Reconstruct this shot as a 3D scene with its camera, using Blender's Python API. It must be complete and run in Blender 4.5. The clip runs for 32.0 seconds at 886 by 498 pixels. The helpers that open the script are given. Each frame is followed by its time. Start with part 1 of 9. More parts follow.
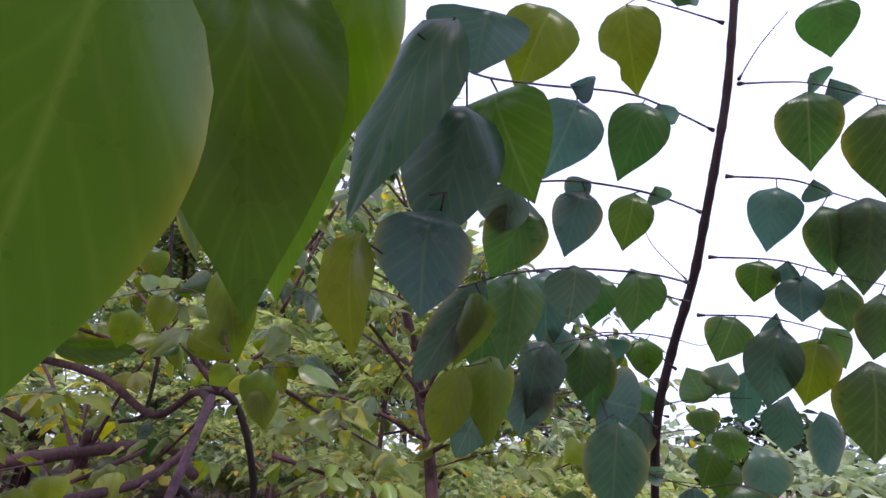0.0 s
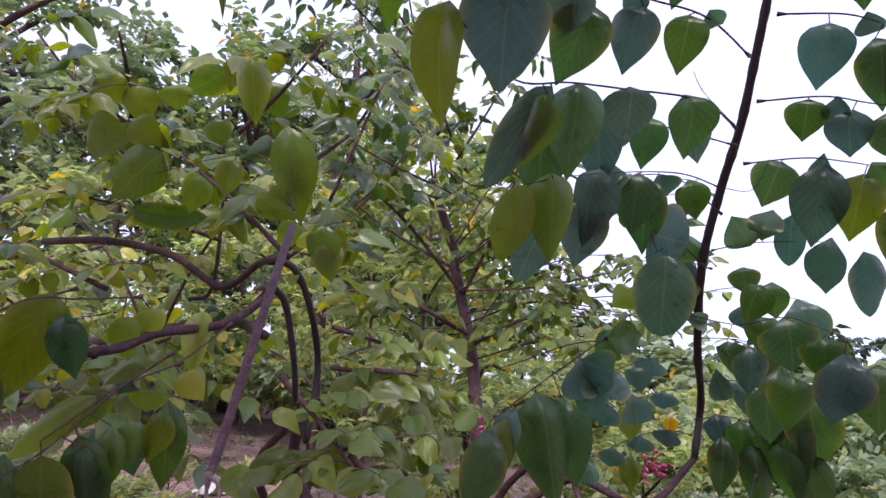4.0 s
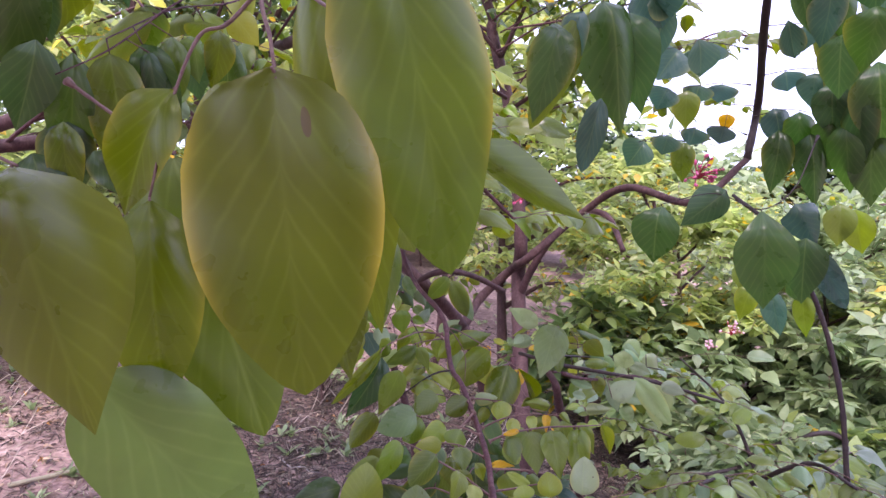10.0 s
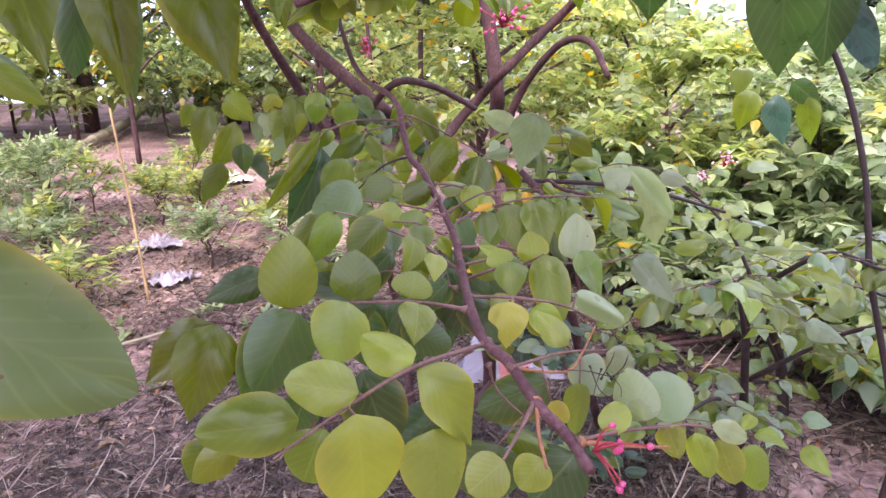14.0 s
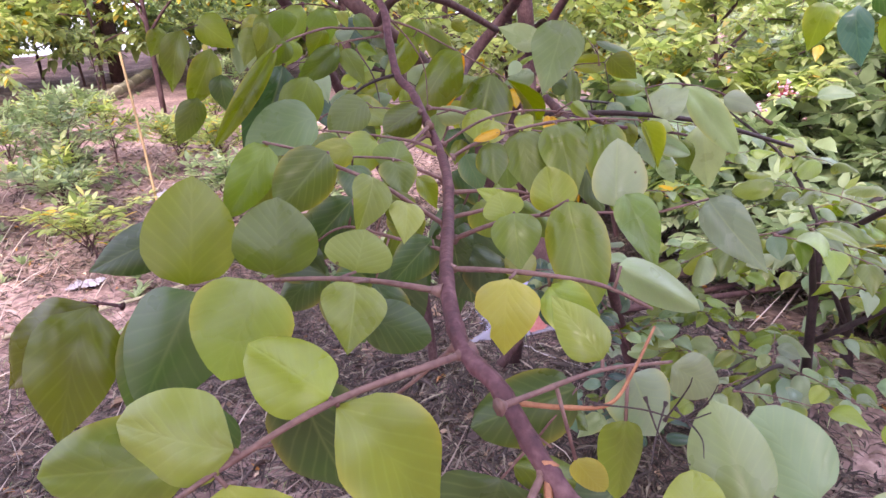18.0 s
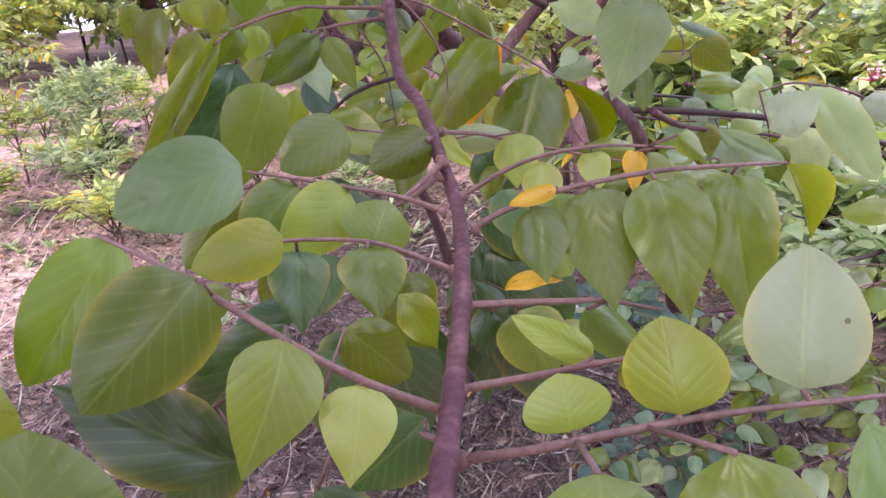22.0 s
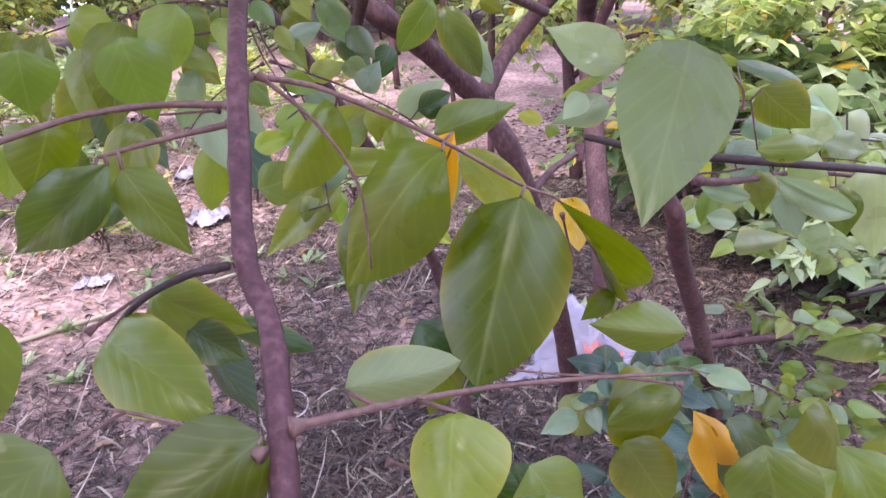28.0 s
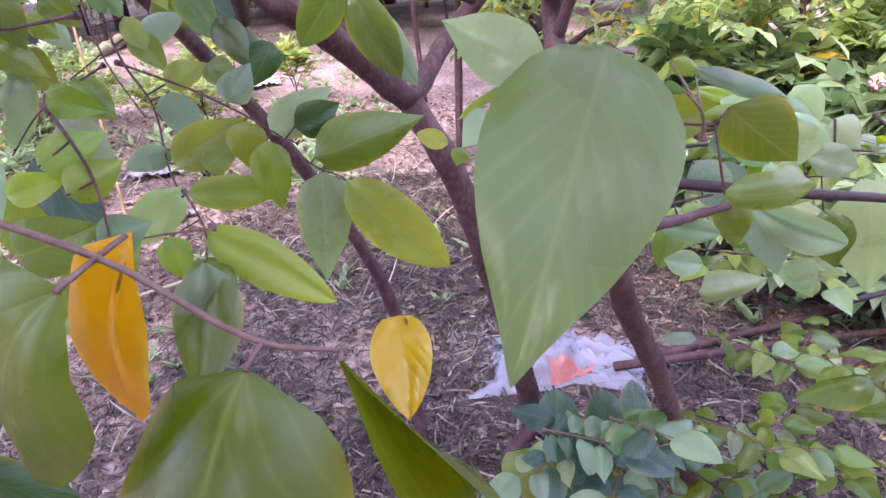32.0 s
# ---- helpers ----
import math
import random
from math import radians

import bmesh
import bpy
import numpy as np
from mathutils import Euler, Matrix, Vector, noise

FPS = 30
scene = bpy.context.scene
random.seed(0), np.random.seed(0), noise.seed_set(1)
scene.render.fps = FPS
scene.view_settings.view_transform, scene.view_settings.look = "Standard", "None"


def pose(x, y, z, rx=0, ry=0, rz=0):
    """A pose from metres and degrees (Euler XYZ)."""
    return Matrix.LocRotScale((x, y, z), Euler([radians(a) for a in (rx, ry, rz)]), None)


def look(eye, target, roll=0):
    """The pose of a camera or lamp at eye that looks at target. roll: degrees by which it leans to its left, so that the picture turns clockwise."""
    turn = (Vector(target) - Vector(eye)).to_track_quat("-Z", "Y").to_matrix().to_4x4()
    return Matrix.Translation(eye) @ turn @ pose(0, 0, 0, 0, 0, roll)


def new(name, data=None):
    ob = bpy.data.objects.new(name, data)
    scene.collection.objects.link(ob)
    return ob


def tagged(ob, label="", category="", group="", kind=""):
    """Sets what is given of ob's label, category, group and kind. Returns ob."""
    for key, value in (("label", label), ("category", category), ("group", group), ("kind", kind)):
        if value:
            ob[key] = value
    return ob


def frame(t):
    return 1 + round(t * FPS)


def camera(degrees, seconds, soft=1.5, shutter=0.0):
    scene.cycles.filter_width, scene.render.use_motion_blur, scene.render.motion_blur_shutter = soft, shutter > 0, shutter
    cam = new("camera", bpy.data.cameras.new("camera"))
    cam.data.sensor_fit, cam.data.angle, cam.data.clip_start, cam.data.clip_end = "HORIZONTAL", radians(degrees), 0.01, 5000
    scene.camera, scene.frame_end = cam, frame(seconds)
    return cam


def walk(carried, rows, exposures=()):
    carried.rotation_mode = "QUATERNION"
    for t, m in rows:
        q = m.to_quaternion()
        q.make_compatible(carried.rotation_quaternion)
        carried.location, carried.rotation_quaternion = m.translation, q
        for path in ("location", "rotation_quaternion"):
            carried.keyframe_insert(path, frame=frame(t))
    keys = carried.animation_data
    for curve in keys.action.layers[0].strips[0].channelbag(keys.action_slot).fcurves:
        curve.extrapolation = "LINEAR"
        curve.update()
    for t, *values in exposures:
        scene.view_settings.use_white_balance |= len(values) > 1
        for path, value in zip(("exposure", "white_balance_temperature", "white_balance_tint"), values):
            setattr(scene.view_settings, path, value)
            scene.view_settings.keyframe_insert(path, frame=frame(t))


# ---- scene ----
cam = camera(70.9, 32.0)
PATH = [
    (0, (-0.021, -0.001, 1.306), (-0.034, 1.869, 2.015), 3.2),
    (0.5, (-0.024, 0.002, 1.294), (-0.047, 1.878, 1.987), 2.9),
    (1, (-0.028, 0.0, 1.283), (-0.055, 1.88, 1.965), 3.2),
    (1.5, (-0.036, -0.002, 1.267), (-0.071, 1.885, 1.929), 3.0),
    (2, (-0.043, -0.003, 1.251), (-0.086, 1.892, 1.888), 3.0),
    (2.5, (-0.046, -0.003, 1.237), (-0.101, 1.903, 1.842), 2.6),
    (3, (-0.049, -0.002, 1.221), (-0.112, 1.914, 1.789), 2.3),
    (3.5, (-0.052, -0.004, 1.206), (-0.126, 1.923, 1.739), 2.1),
    (5.5, (-0.066, -0.017, 1.122), (-0.204, 1.946, 1.481), 3.3),
    (6, (-0.073, -0.007, 1.104), (-0.217, 1.962, 1.424), 3.3),
    (6.5, (-0.076, -0.001, 1.086), (-0.223, 1.973, 1.368), 3.1),
    (7, (-0.077, 0.001, 1.065), (-0.228, 1.98, 1.309), 2.6),
    (7.5, (-0.079, 0.009, 1.047), (-0.233, 1.993, 1.247), 2.1),
    (8, (-0.083, 0.015, 1.029), (-0.245, 2.002, 1.177), 1.9),
    (8.5, (-0.084, 0.017, 1.01), (-0.259, 2.007, 1.109), 1.8),
    (9, (-0.084, 0.018, 0.989), (-0.27, 2.008, 1.04), 1.5),
    (9.5, (-0.086, 0.025, 0.969), (-0.268, 2.017, 0.976), 1.1),
    (10, (-0.088, 0.034, 0.951), (-0.262, 2.026, 0.913), 0.4),
    (10.5, (-0.084, 0.048, 0.935), (-0.251, 2.039, 0.856), -0.5),
    (11, (-0.083, 0.06, 0.915), (-0.248, 2.05, 0.795), -1.8),
    (11.5, (-0.081, 0.076, 0.897), (-0.236, 2.064, 0.736), -2.3),
    (12, (-0.081, 0.093, 0.879), (-0.236, 2.075, 0.662), -3.1),
    (12.5, (-0.08, 0.112, 0.859), (-0.223, 2.089, 0.593), -3.0),
    (13, (-0.078, 0.13, 0.843), (-0.218, 2.1, 0.525), -3.5),
    (13.5, (-0.075, 0.149, 0.829), (-0.21, 2.112, 0.473), -3.7),
    (14, (-0.072, 0.166, 0.818), (-0.209, 2.123, 0.427), -4.3),
    (14.5, (-0.069, 0.181, 0.808), (-0.207, 2.132, 0.389), -4.7),
    (16.5, (-0.062, 0.25, 0.782), (-0.251, 2.176, 0.277), -5.2),
    (17, (-0.06, 0.267, 0.782), (-0.27, 2.187, 0.264), -5.3),
    (17.5, (-0.057, 0.285, 0.784), (-0.291, 2.199, 0.253), -5.5),
    (18, (-0.055, 0.303, 0.788), (-0.31, 2.21, 0.241), -5.8),
    (18.5, (-0.052, 0.324, 0.789), (-0.328, 2.226, 0.235), -6.0),
    (19, (-0.052, 0.347, 0.789), (-0.347, 2.244, 0.229), -6.2),
    (19.5, (-0.053, 0.367, 0.791), (-0.364, 2.26, 0.227), -6.0),
    (20, (-0.055, 0.387, 0.793), (-0.385, 2.273, 0.216), -6.1),
    (20.5, (-0.056, 0.409, 0.794), (-0.4, 2.29, 0.209), -5.7),
    (21, (-0.059, 0.429, 0.795), (-0.418, 2.304, 0.2), -5.7),
    (21.5, (-0.061, 0.448, 0.797), (-0.429, 2.319, 0.197), -5.7),
    (22, (-0.062, 0.466, 0.8), (-0.444, 2.333, 0.194), -5.8),
    (22.5, (-0.064, 0.482, 0.803), (-0.457, 2.346, 0.193), -6.1),
    (23, (-0.065, 0.499, 0.807), (-0.462, 2.36, 0.193), -6.2),
    (23.5, (-0.066, 0.515, 0.81), (-0.466, 2.373, 0.187), -6.1),
    (24, (-0.067, 0.529, 0.814), (-0.47, 2.385, 0.184), -5.8),
    (24.5, (-0.069, 0.542, 0.818), (-0.468, 2.395, 0.18), -5.6),
    (25, (-0.069, 0.555, 0.823), (-0.474, 2.405, 0.181), -5.7),
    (25.5, (-0.067, 0.568, 0.825), (-0.485, 2.419, 0.192), -5.9),
    (27.5, (-0.057, 0.631, 0.841), (-0.481, 2.468, 0.171), -6.7),
    (28, (-0.053, 0.648, 0.842), (-0.48, 2.482, 0.168), -7.0),
    (28.5, (-0.048, 0.663, 0.844), (-0.474, 2.496, 0.168), -7.6),
    (29, (-0.044, 0.68, 0.848), (-0.461, 2.514, 0.167), -7.9),
    (29.5, (-0.041, 0.694, 0.849), (-0.445, 2.531, 0.169), -7.9),
    (30, (-0.033, 0.707, 0.85), (-0.434, 2.542, 0.164), -7.9),
    (30.5, (-0.033, 0.732, 0.843), (-0.418, 2.572, 0.16), -7.9),
    (31, (-0.023, 0.743, 0.844), (-0.405, 2.579, 0.15), -7.7),
    (31.5, (-0.014, 0.75, 0.846), (-0.399, 2.58, 0.138), -7.4),
    (32, (-0.016, 0.775, 0.837), (-0.389, 2.606, 0.122), -7.2),
]
EXPOSURES = [(0, 0.06, 6200, 28), (6, -0.03, 6200, 33), (9, 0.72, 6250, 33), (11, 1.1, 6450, 30), (13, 1.33, 6600, 30), (17, 1.38, 6700, 30), (25, 1.5, 6400, 33), (32, 1.56, 5950, 30)]
walk(cam, [(t, look(eye, target, roll)) for t, eye, target, roll in PATH], EXPOSURES)

# ---- world and light: bright overcast late afternoon ----
SUN_UP, SUN_TURN = 46.0, 184.0
world = bpy.data.worlds.new("overcast_sky")
scene.world = world
world.use_nodes = True
wn = world.node_tree
wn.nodes.clear()
sky = wn.nodes.new("ShaderNodeTexSky")
sky.sky_type, sky.sun_disc = "NISHITA", False
sky.sun_elevation, sky.sun_rotation = radians(SUN_UP), radians(SUN_TURN)
sky.air_density, sky.dust_density, sky.ozone_density = 1.0, 4.0, 1.0
haze = wn.nodes.new("ShaderNodeMixRGB")
haze.inputs["Fac"].default_value = 0.72
haze.inputs["Color2"].default_value = (8.7, 9.5, 12.6, 1)
back = wn.nodes.new("ShaderNodeBackground")
back.inputs["Strength"].default_value = 0.155
out = wn.nodes.new("ShaderNodeOutputWorld")
wn.links.new(sky.outputs["Color"], haze.inputs["Color1"])
wn.links.new(haze.outputs["Color"], back.inputs["Color"])
wn.links.new(back.outputs["Background"], out.inputs["Surface"])
lamp = bpy.data.lights.new("sun", "SUN")
lamp.energy, lamp.angle, lamp.color = 3.0, radians(22), (1.0, 0.94, 0.86)
sun = new("sun", lamp)
az = radians(SUN_TURN)
sun_from = Vector((math.sin(az) * math.cos(radians(SUN_UP)), math.cos(az) * math.cos(radians(SUN_UP)), math.sin(radians(SUN_UP))))
sun.matrix_basis = look(sun_from * 30, (0, 0, 0))


# ---- materials ----
def nodes(name):
    m = bpy.data.materials.new(name)
    m.use_nodes = True
    t = m.node_tree
    t.nodes.clear()
    return m, t, lambda kind: t.nodes.new("ShaderNode" + kind), t.links.new


def ramp(t, stops):
    r = t.nodes.new("ShaderNodeValToRGB")
    while len(r.color_ramp.elements) < len(stops):
        r.color_ramp.elements.new(0.5)
    for e, (p, c) in zip(r.color_ramp.elements, stops):
        e.position, e.color = p, (*c, 1)
    return r


def math_node(t, op, a, b=None, c=None):
    n = t.nodes.new("ShaderNodeMath")
    n.operation = op
    for k, v in enumerate((a, b, c)):
        if v is None:
            continue
        if isinstance(v, (int, float)):
            n.inputs[k].default_value = v
        else:
            t.links.new(v, n.inputs[k])
    return n.outputs[0]


def leaf_material(name, source, rough=0.31, thin=0.4, veins=True, lush=1.0):
    """A leaf: glossy skin, light shining through, paler midrib and side veins, spots and blotches. source: 'object' or 'island'."""
    m, t, node, link = nodes(name)
    uv = node("UVMap")
    sep = node("SeparateXYZ")
    link(uv.outputs["UV"], sep.inputs[0])
    u, v = sep.outputs[0], sep.outputs[1]
    marked = 0.0
    if source == "object":
        info = node("ObjectInfo")
        base, rnd = info.outputs["Color"], info.outputs["Random"]
        marked = math_node(t, "SUBTRACT", 1.0, info.outputs["Alpha"])
    else:
        geo = node("NewGeometry")
        rnd = geo.outputs["Random Per Island"]
        r = ramp(t, source)
        link(rnd, r.inputs["Fac"])
        base = r.outputs["Color"]
    co = node("TexCoord")
    blot = node("TexNoise")
    blot.inputs["Scale"].default_value, blot.inputs["Detail"].default_value = 30.0, 4.0
    geo2 = node("NewGeometry")
    link(geo2.outputs["Position"], blot.inputs["Vector"])
    tint = node("HueSaturation")
    link(base, tint.inputs["Color"])
    tint.inputs["Saturation"].default_value = lush
    patch = node("TexNoise")
    patch.inputs["Scale"].default_value, patch.inputs["Detail"].default_value = 9.0, 2.0
    link(geo2.outputs["Position"], patch.inputs["Vector"])
    link(math_node(t, "MULTIPLY_ADD", blot.outputs["Fac"], 0.6, math_node(t, "MULTIPLY_ADD", patch.outputs["Fac"], 0.7, 0.35)), tint.inputs["Value"])
    link(math_node(t, "ADD", math_node(t, "MULTIPLY_ADD", rnd, 0.014, 0.479), math_node(t, "MULTIPLY", patch.outputs["Fac"], 0.036)), tint.inputs["Hue"])
    colour = tint.outputs["Color"]
    bump_h = blot.outputs["Fac"]
    if veins:
        au = math_node(t, "ABSOLUTE", math_node(t, "SUBTRACT", u, 0.5))
        mid = math_node(t, "SUBTRACT", 1.0, math_node(t, "SMOOTH_MIN", math_node(t, "MULTIPLY", au, 34.0), 1.0, 0.3))
        slant = math_node(t, "ADD", math_node(t, "SUBTRACT", math_node(t, "MULTIPLY", v, 44.0), math_node(t, "MULTIPLY", math_node(t, "POWER", au, 0.8), 34.0)), math_node(t, "MULTIPLY", blot.outputs["Fac"], 5.0))
        side = math_node(t, "POWER", math_node(t, "MULTIPLY_ADD", math_node(t, "SINE", slant), 0.5, 0.5), 9.0)
        line = math_node(t, "MAXIMUM", math_node(t, "MULTIPLY", mid, math_node(t, "MULTIPLY_ADD", math_node(t, "FRACT", math_node(t, "MULTIPLY", rnd, 5.1)), 0.14, 0.03)), math_node(t, "MULTIPLY", math_node(t, "MULTIPLY", side, blot.outputs["Fac"]), 0.1))
        line.node.use_clamp = True
        mix = node("MixRGB")
        link(line, mix.inputs["Fac"])
        link(colour, mix.inputs["Color1"])
        mix.inputs["Color2"].default_value = (0.42, 0.52, 0.2, 1)
        # yellowing rim and brown specks on some leaves
        rim = math_node(t, "MULTIPLY", math_node(t, "POWER", math_node(t, "MULTIPLY", au, 2.0), 8.0), math_node(t, "GREATER_THAN", math_node(t, "FRACT", math_node(t, "MULTIPLY", rnd, 7.3)), 0.55))
        mix2 = node("MixRGB")
        rim = math_node(t, "MAXIMUM", math_node(t, "MULTIPLY", rim, 0.28), math_node(t, "MULTIPLY", marked, math_node(t, "MULTIPLY", math_node(t, "POWER", math_node(t, "MULTIPLY", au, 2.0), 11.0), 0.75)))
        link(rim, mix2.inputs["Fac"])
        link(mix.outputs["Color"], mix2.inputs["Color1"])
        mix2.inputs["Color2"].default_value = (0.55, 0.45, 0.1, 1)
        speck = node("TexVoronoi")
        speck.inputs["Scale"].default_value = 75.0
        link(geo2.outputs["Position"], speck.inputs["Vector"])
        dots = math_node(t, "LESS_THAN", speck.outputs["Distance"], math_node(t, "MULTIPLY", math_node(t, "POWER", math_node(t, "FRACT", math_node(t, "MULTIPLY", rnd, 13.7)), 4.0), 0.06))
        mix3 = node("MixRGB")
        du = math_node(t, "MULTIPLY", math_node(t, "SUBTRACT", u, 0.34), 1.6)
        dv = math_node(t, "SUBTRACT", v, math_node(t, "MULTIPLY_ADD", rnd, 0.1, 0.1))
        far = math_node(t, "SQRT", math_node(t, "ADD", math_node(t, "MULTIPLY", du, du), math_node(t, "MULTIPLY", dv, dv)))
        spot = math_node(t, "LESS_THAN", math_node(t, "MULTIPLY_ADD", blot.outputs["Fac"], 0.03, far), 0.062)
        dots = math_node(t, "MAXIMUM", dots, math_node(t, "MULTIPLY", spot, math_node(t, "GREATER_THAN", marked, 0.8)))
        link(math_node(t, "MULTIPLY", dots, 0.75), mix3.inputs["Fac"])
        link(mix2.outputs["Color"], mix3.inputs["Color1"])
        mix3.inputs["Color2"].default_value = (0.09, 0.05, 0.025, 1)
        colour = mix3.outputs["Color"]
        quilt = math_node(t, "MULTIPLY", math_node(t, "SINE", slant), -0.025)
        bump_h = math_node(t, "ADD", quilt, math_node(t, "MULTIPLY_ADD", line, -0.8, math_node(t, "MULTIPLY", blot.outputs["Fac"], 0.6)))
    bump = node("Bump")
    bump.inputs["Strength"].default_value, bump.inputs["Distance"].default_value = 0.5, 0.0014
    link(bump_h, bump.inputs["Height"])
    skin = node("BsdfPrincipled")
    link(colour, skin.inputs["Base Color"])
    link(math_node(t, "MULTIPLY_ADD", blot.outputs["Fac"], 0.3, rough - 0.15), skin.inputs["Roughness"])
    skin.inputs["Specular IOR Level"].default_value = 0.62
    link(bump.outputs["Normal"], skin.inputs["Normal"])
    glow = node("BsdfTranslucent")
    warm = node("HueSaturation")
    warm.inputs["Hue"].default_value, warm.inputs["Saturation"].default_value, warm.inputs["Value"].default_value = 0.485, 1.25, 1.75
    link(colour, warm.inputs["Color"])
    link(warm.outputs["Color"], glow.inputs["Color"])
    both = node("MixShader")
    both.inputs["Fac"].default_value = thin
    link(skin.outputs[0], both.inputs[1])
    link(glow.outputs[0], both.inputs[2])
    o = node("OutputMaterial")
    link(both.outputs[0], o.inputs["Surface"])
    return m


def rough_material(name, stops, scale=8.0, rough=0.85, bump_by=0.6, deep=0.004, stretch=(1, 1, 1), fine=6.0, spec=0.3):
    """A rough surface coloured by noise at two scales, with relief."""
    m, t, node, link = nodes(name)
    geo = node("NewGeometry")
    mapping = node("Mapping")
    mapping.inputs["Scale"].default_value = stretch
    link(geo.outputs["Position"], mapping.inputs["Vector"])
    n1, n2 = node("TexNoise"), node("TexNoise")
    n1.inputs["Scale"].default_value, n1.inputs["Detail"].default_value = scale, 6.0
    n2.inputs["Scale"].default_value, n2.inputs["Detail"].default_value = scale * fine, 5.0
    for n in (n1, n2):
        link(mapping.outputs[0], n.inputs["Vector"])
    mixed = math_node(t, "MULTIPLY_ADD", n2.outputs["Fac"], 0.5, math_node(t, "MULTIPLY", n1.outputs["Fac"], 0.5))
    r = ramp(t, stops)
    link(mixed, r.inputs["Fac"])
    bump = node("Bump")
    bump.inputs["Strength"].default_value, bump.inputs["Distance"].default_value = bump_by, deep
    link(mixed, bump.inputs["Height"])
    skin = node("BsdfPrincipled")
    skin.inputs["Roughness"].default_value = rough
    skin.inputs["Specular IOR Level"].default_value = spec
    link(r.outputs["Color"], skin.inputs["Base Color"])
    link(bump.outputs["Normal"], skin.inputs["Normal"])
    o = node("OutputMaterial")
    link(skin.outputs[0], o.inputs["Surface"])
    return m


LEAF = leaf_material("leaf_skin", "object", lush=1.08)
GREENS = [(0.0, (0.06, 0.105, 0.05)), (0.35, (0.12, 0.185, 0.075)), (0.7, (0.2, 0.275, 0.11)), (0.93, (0.31, 0.36, 0.12)), (0.975, (0.5, 0.3, 0.03))]
DARKS = [(0.0, (0.02, 0.045, 0.022)), (0.5, (0.035, 0.07, 0.03)), (1.0, (0.07, 0.11, 0.035))]
LIMES = [(0.0, (0.14, 0.2, 0.075)), (0.5, (0.28, 0.35, 0.14)), (0.92, (0.46, 0.5, 0.22)), (0.975, (0.52, 0.35, 0.06))]
DUSTY = [(0.0, (0.125, 0.185, 0.095)), (0.5, (0.22, 0.29, 0.15)), (1.0, (0.38, 0.44, 0.25))]
FOLIAGE = leaf_material("foliage_green", GREENS, veins=False)
FOLIAGE_DARK = leaf_material("foliage_dark", DARKS, veins=False, thin=0.25)
FOLIAGE_LIME = leaf_material("foliage_lime", LIMES, veins=False, thin=0.5)
FOLIAGE_DUSTY = leaf_material("foliage_dusty", DUSTY, rough=0.42, veins=False)
BARK = rough_material("bark_red_brown", [(0.3, (0.03, 0.015, 0.017)), (0.5, (0.073, 0.036, 0.038)), (0.7, (0.145, 0.085, 0.085))], 40, 0.7, 0.8, 0.002, (1, 1, 0.5))
TWIG = rough_material("twig_brown", [(0.3, (0.036, 0.015, 0.02)), (0.5, (0.085, 0.035, 0.042)), (0.72, (0.18, 0.095, 0.1))], 60, 0.6, 0.7, 0.001)
DARK_TWIG = rough_material("twig_dark", [(0.3, (0.015, 0.01, 0.012)), (0.7, (0.06, 0.04, 0.04))], 60, 0.6, 0.7, 0.001)
RACHIS = rough_material("leaf_stalk", [(0.3, (0.095, 0.05, 0.05)), (0.7, (0.23, 0.14, 0.12))], 80, 0.6, 0.4, 0.0005)
BUD = rough_material("bud_pink", [(0.3, (0.35, 0.03, 0.1)), (0.55, (0.6, 0.1, 0.25)), (0.75, (0.8, 0.5, 0.6))], 160, 0.45, 0.3, 0.0005)
BUD_PALE = rough_material("bud_pale_pink", [(0.3, (0.5, 0.2, 0.3)), (0.55, (0.7, 0.45, 0.52)), (0.75, (0.85, 0.75, 0.78))], 160, 0.45, 0.3, 0.0005)
BUD_STALK = rough_material("bud_stalk_red", [(0.3, (0.25, 0.02, 0.04)), (0.7, (0.45, 0.06, 0.09))], 90, 0.5, 0.3, 0.0005)
ORANGE_STALK = rough_material("stalk_orange", [(0.3, (0.2, 0.085, 0.05)), (0.7, (0.38, 0.18, 0.09))], 90, 0.5, 0.3, 0.0005)
SOIL = rough_material("soil_reddish", [(0.3, (0.1, 0.06, 0.056)), (0.46, (0.19, 0.122, 0.115)), (0.57, (0.35, 0.235, 0.215)), (0.72, (0.62, 0.45, 0.41))], 3.0, 0.95, 0.9, 0.02, fine=14)
# litter and dead grass, toned darker so they also carry shade under trees
LITTER = leaf_material("dry_litter", [(0.0, (0.04, 0.027, 0.03)), (0.5, (0.13, 0.085, 0.08)), (0.8, (0.32, 0.2, 0.14)), (0.93, (0.55, 0.42, 0.33)), (0.97, (0.45, 0.18, 0.06))], rough=0.8, thin=0.1, veins=False)
STRAW = leaf_material("dry_grass", [(0.0, (0.022, 0.014, 0.014)), (0.45, (0.055, 0.037, 0.034)), (0.8, (0.11, 0.078, 0.066)), (1.0, (0.33, 0.27, 0.22))], rough=0.8, thin=0.1, veins=False)
PALE_TWIG = rough_material("twig_pale", [(0.3, (0.3, 0.27, 0.28)), (0.7, (0.55, 0.5, 0.5))], 40, 0.8, 0.4, 0.001)
DRY_STALK = leaf_material("dry_stalk", [(0.0, (0.1, 0.07, 0.07)), (0.5, (0.3, 0.23, 0.2)), (1.0, (0.55, 0.47, 0.42))], rough=0.8, thin=0.1, veins=False)
BAMBOO = rough_material("bamboo_dry", [(0.3, (0.2, 0.18, 0.12)), (0.7, (0.36, 0.33, 0.24))], 12, 0.55, 0.3, 0.002)
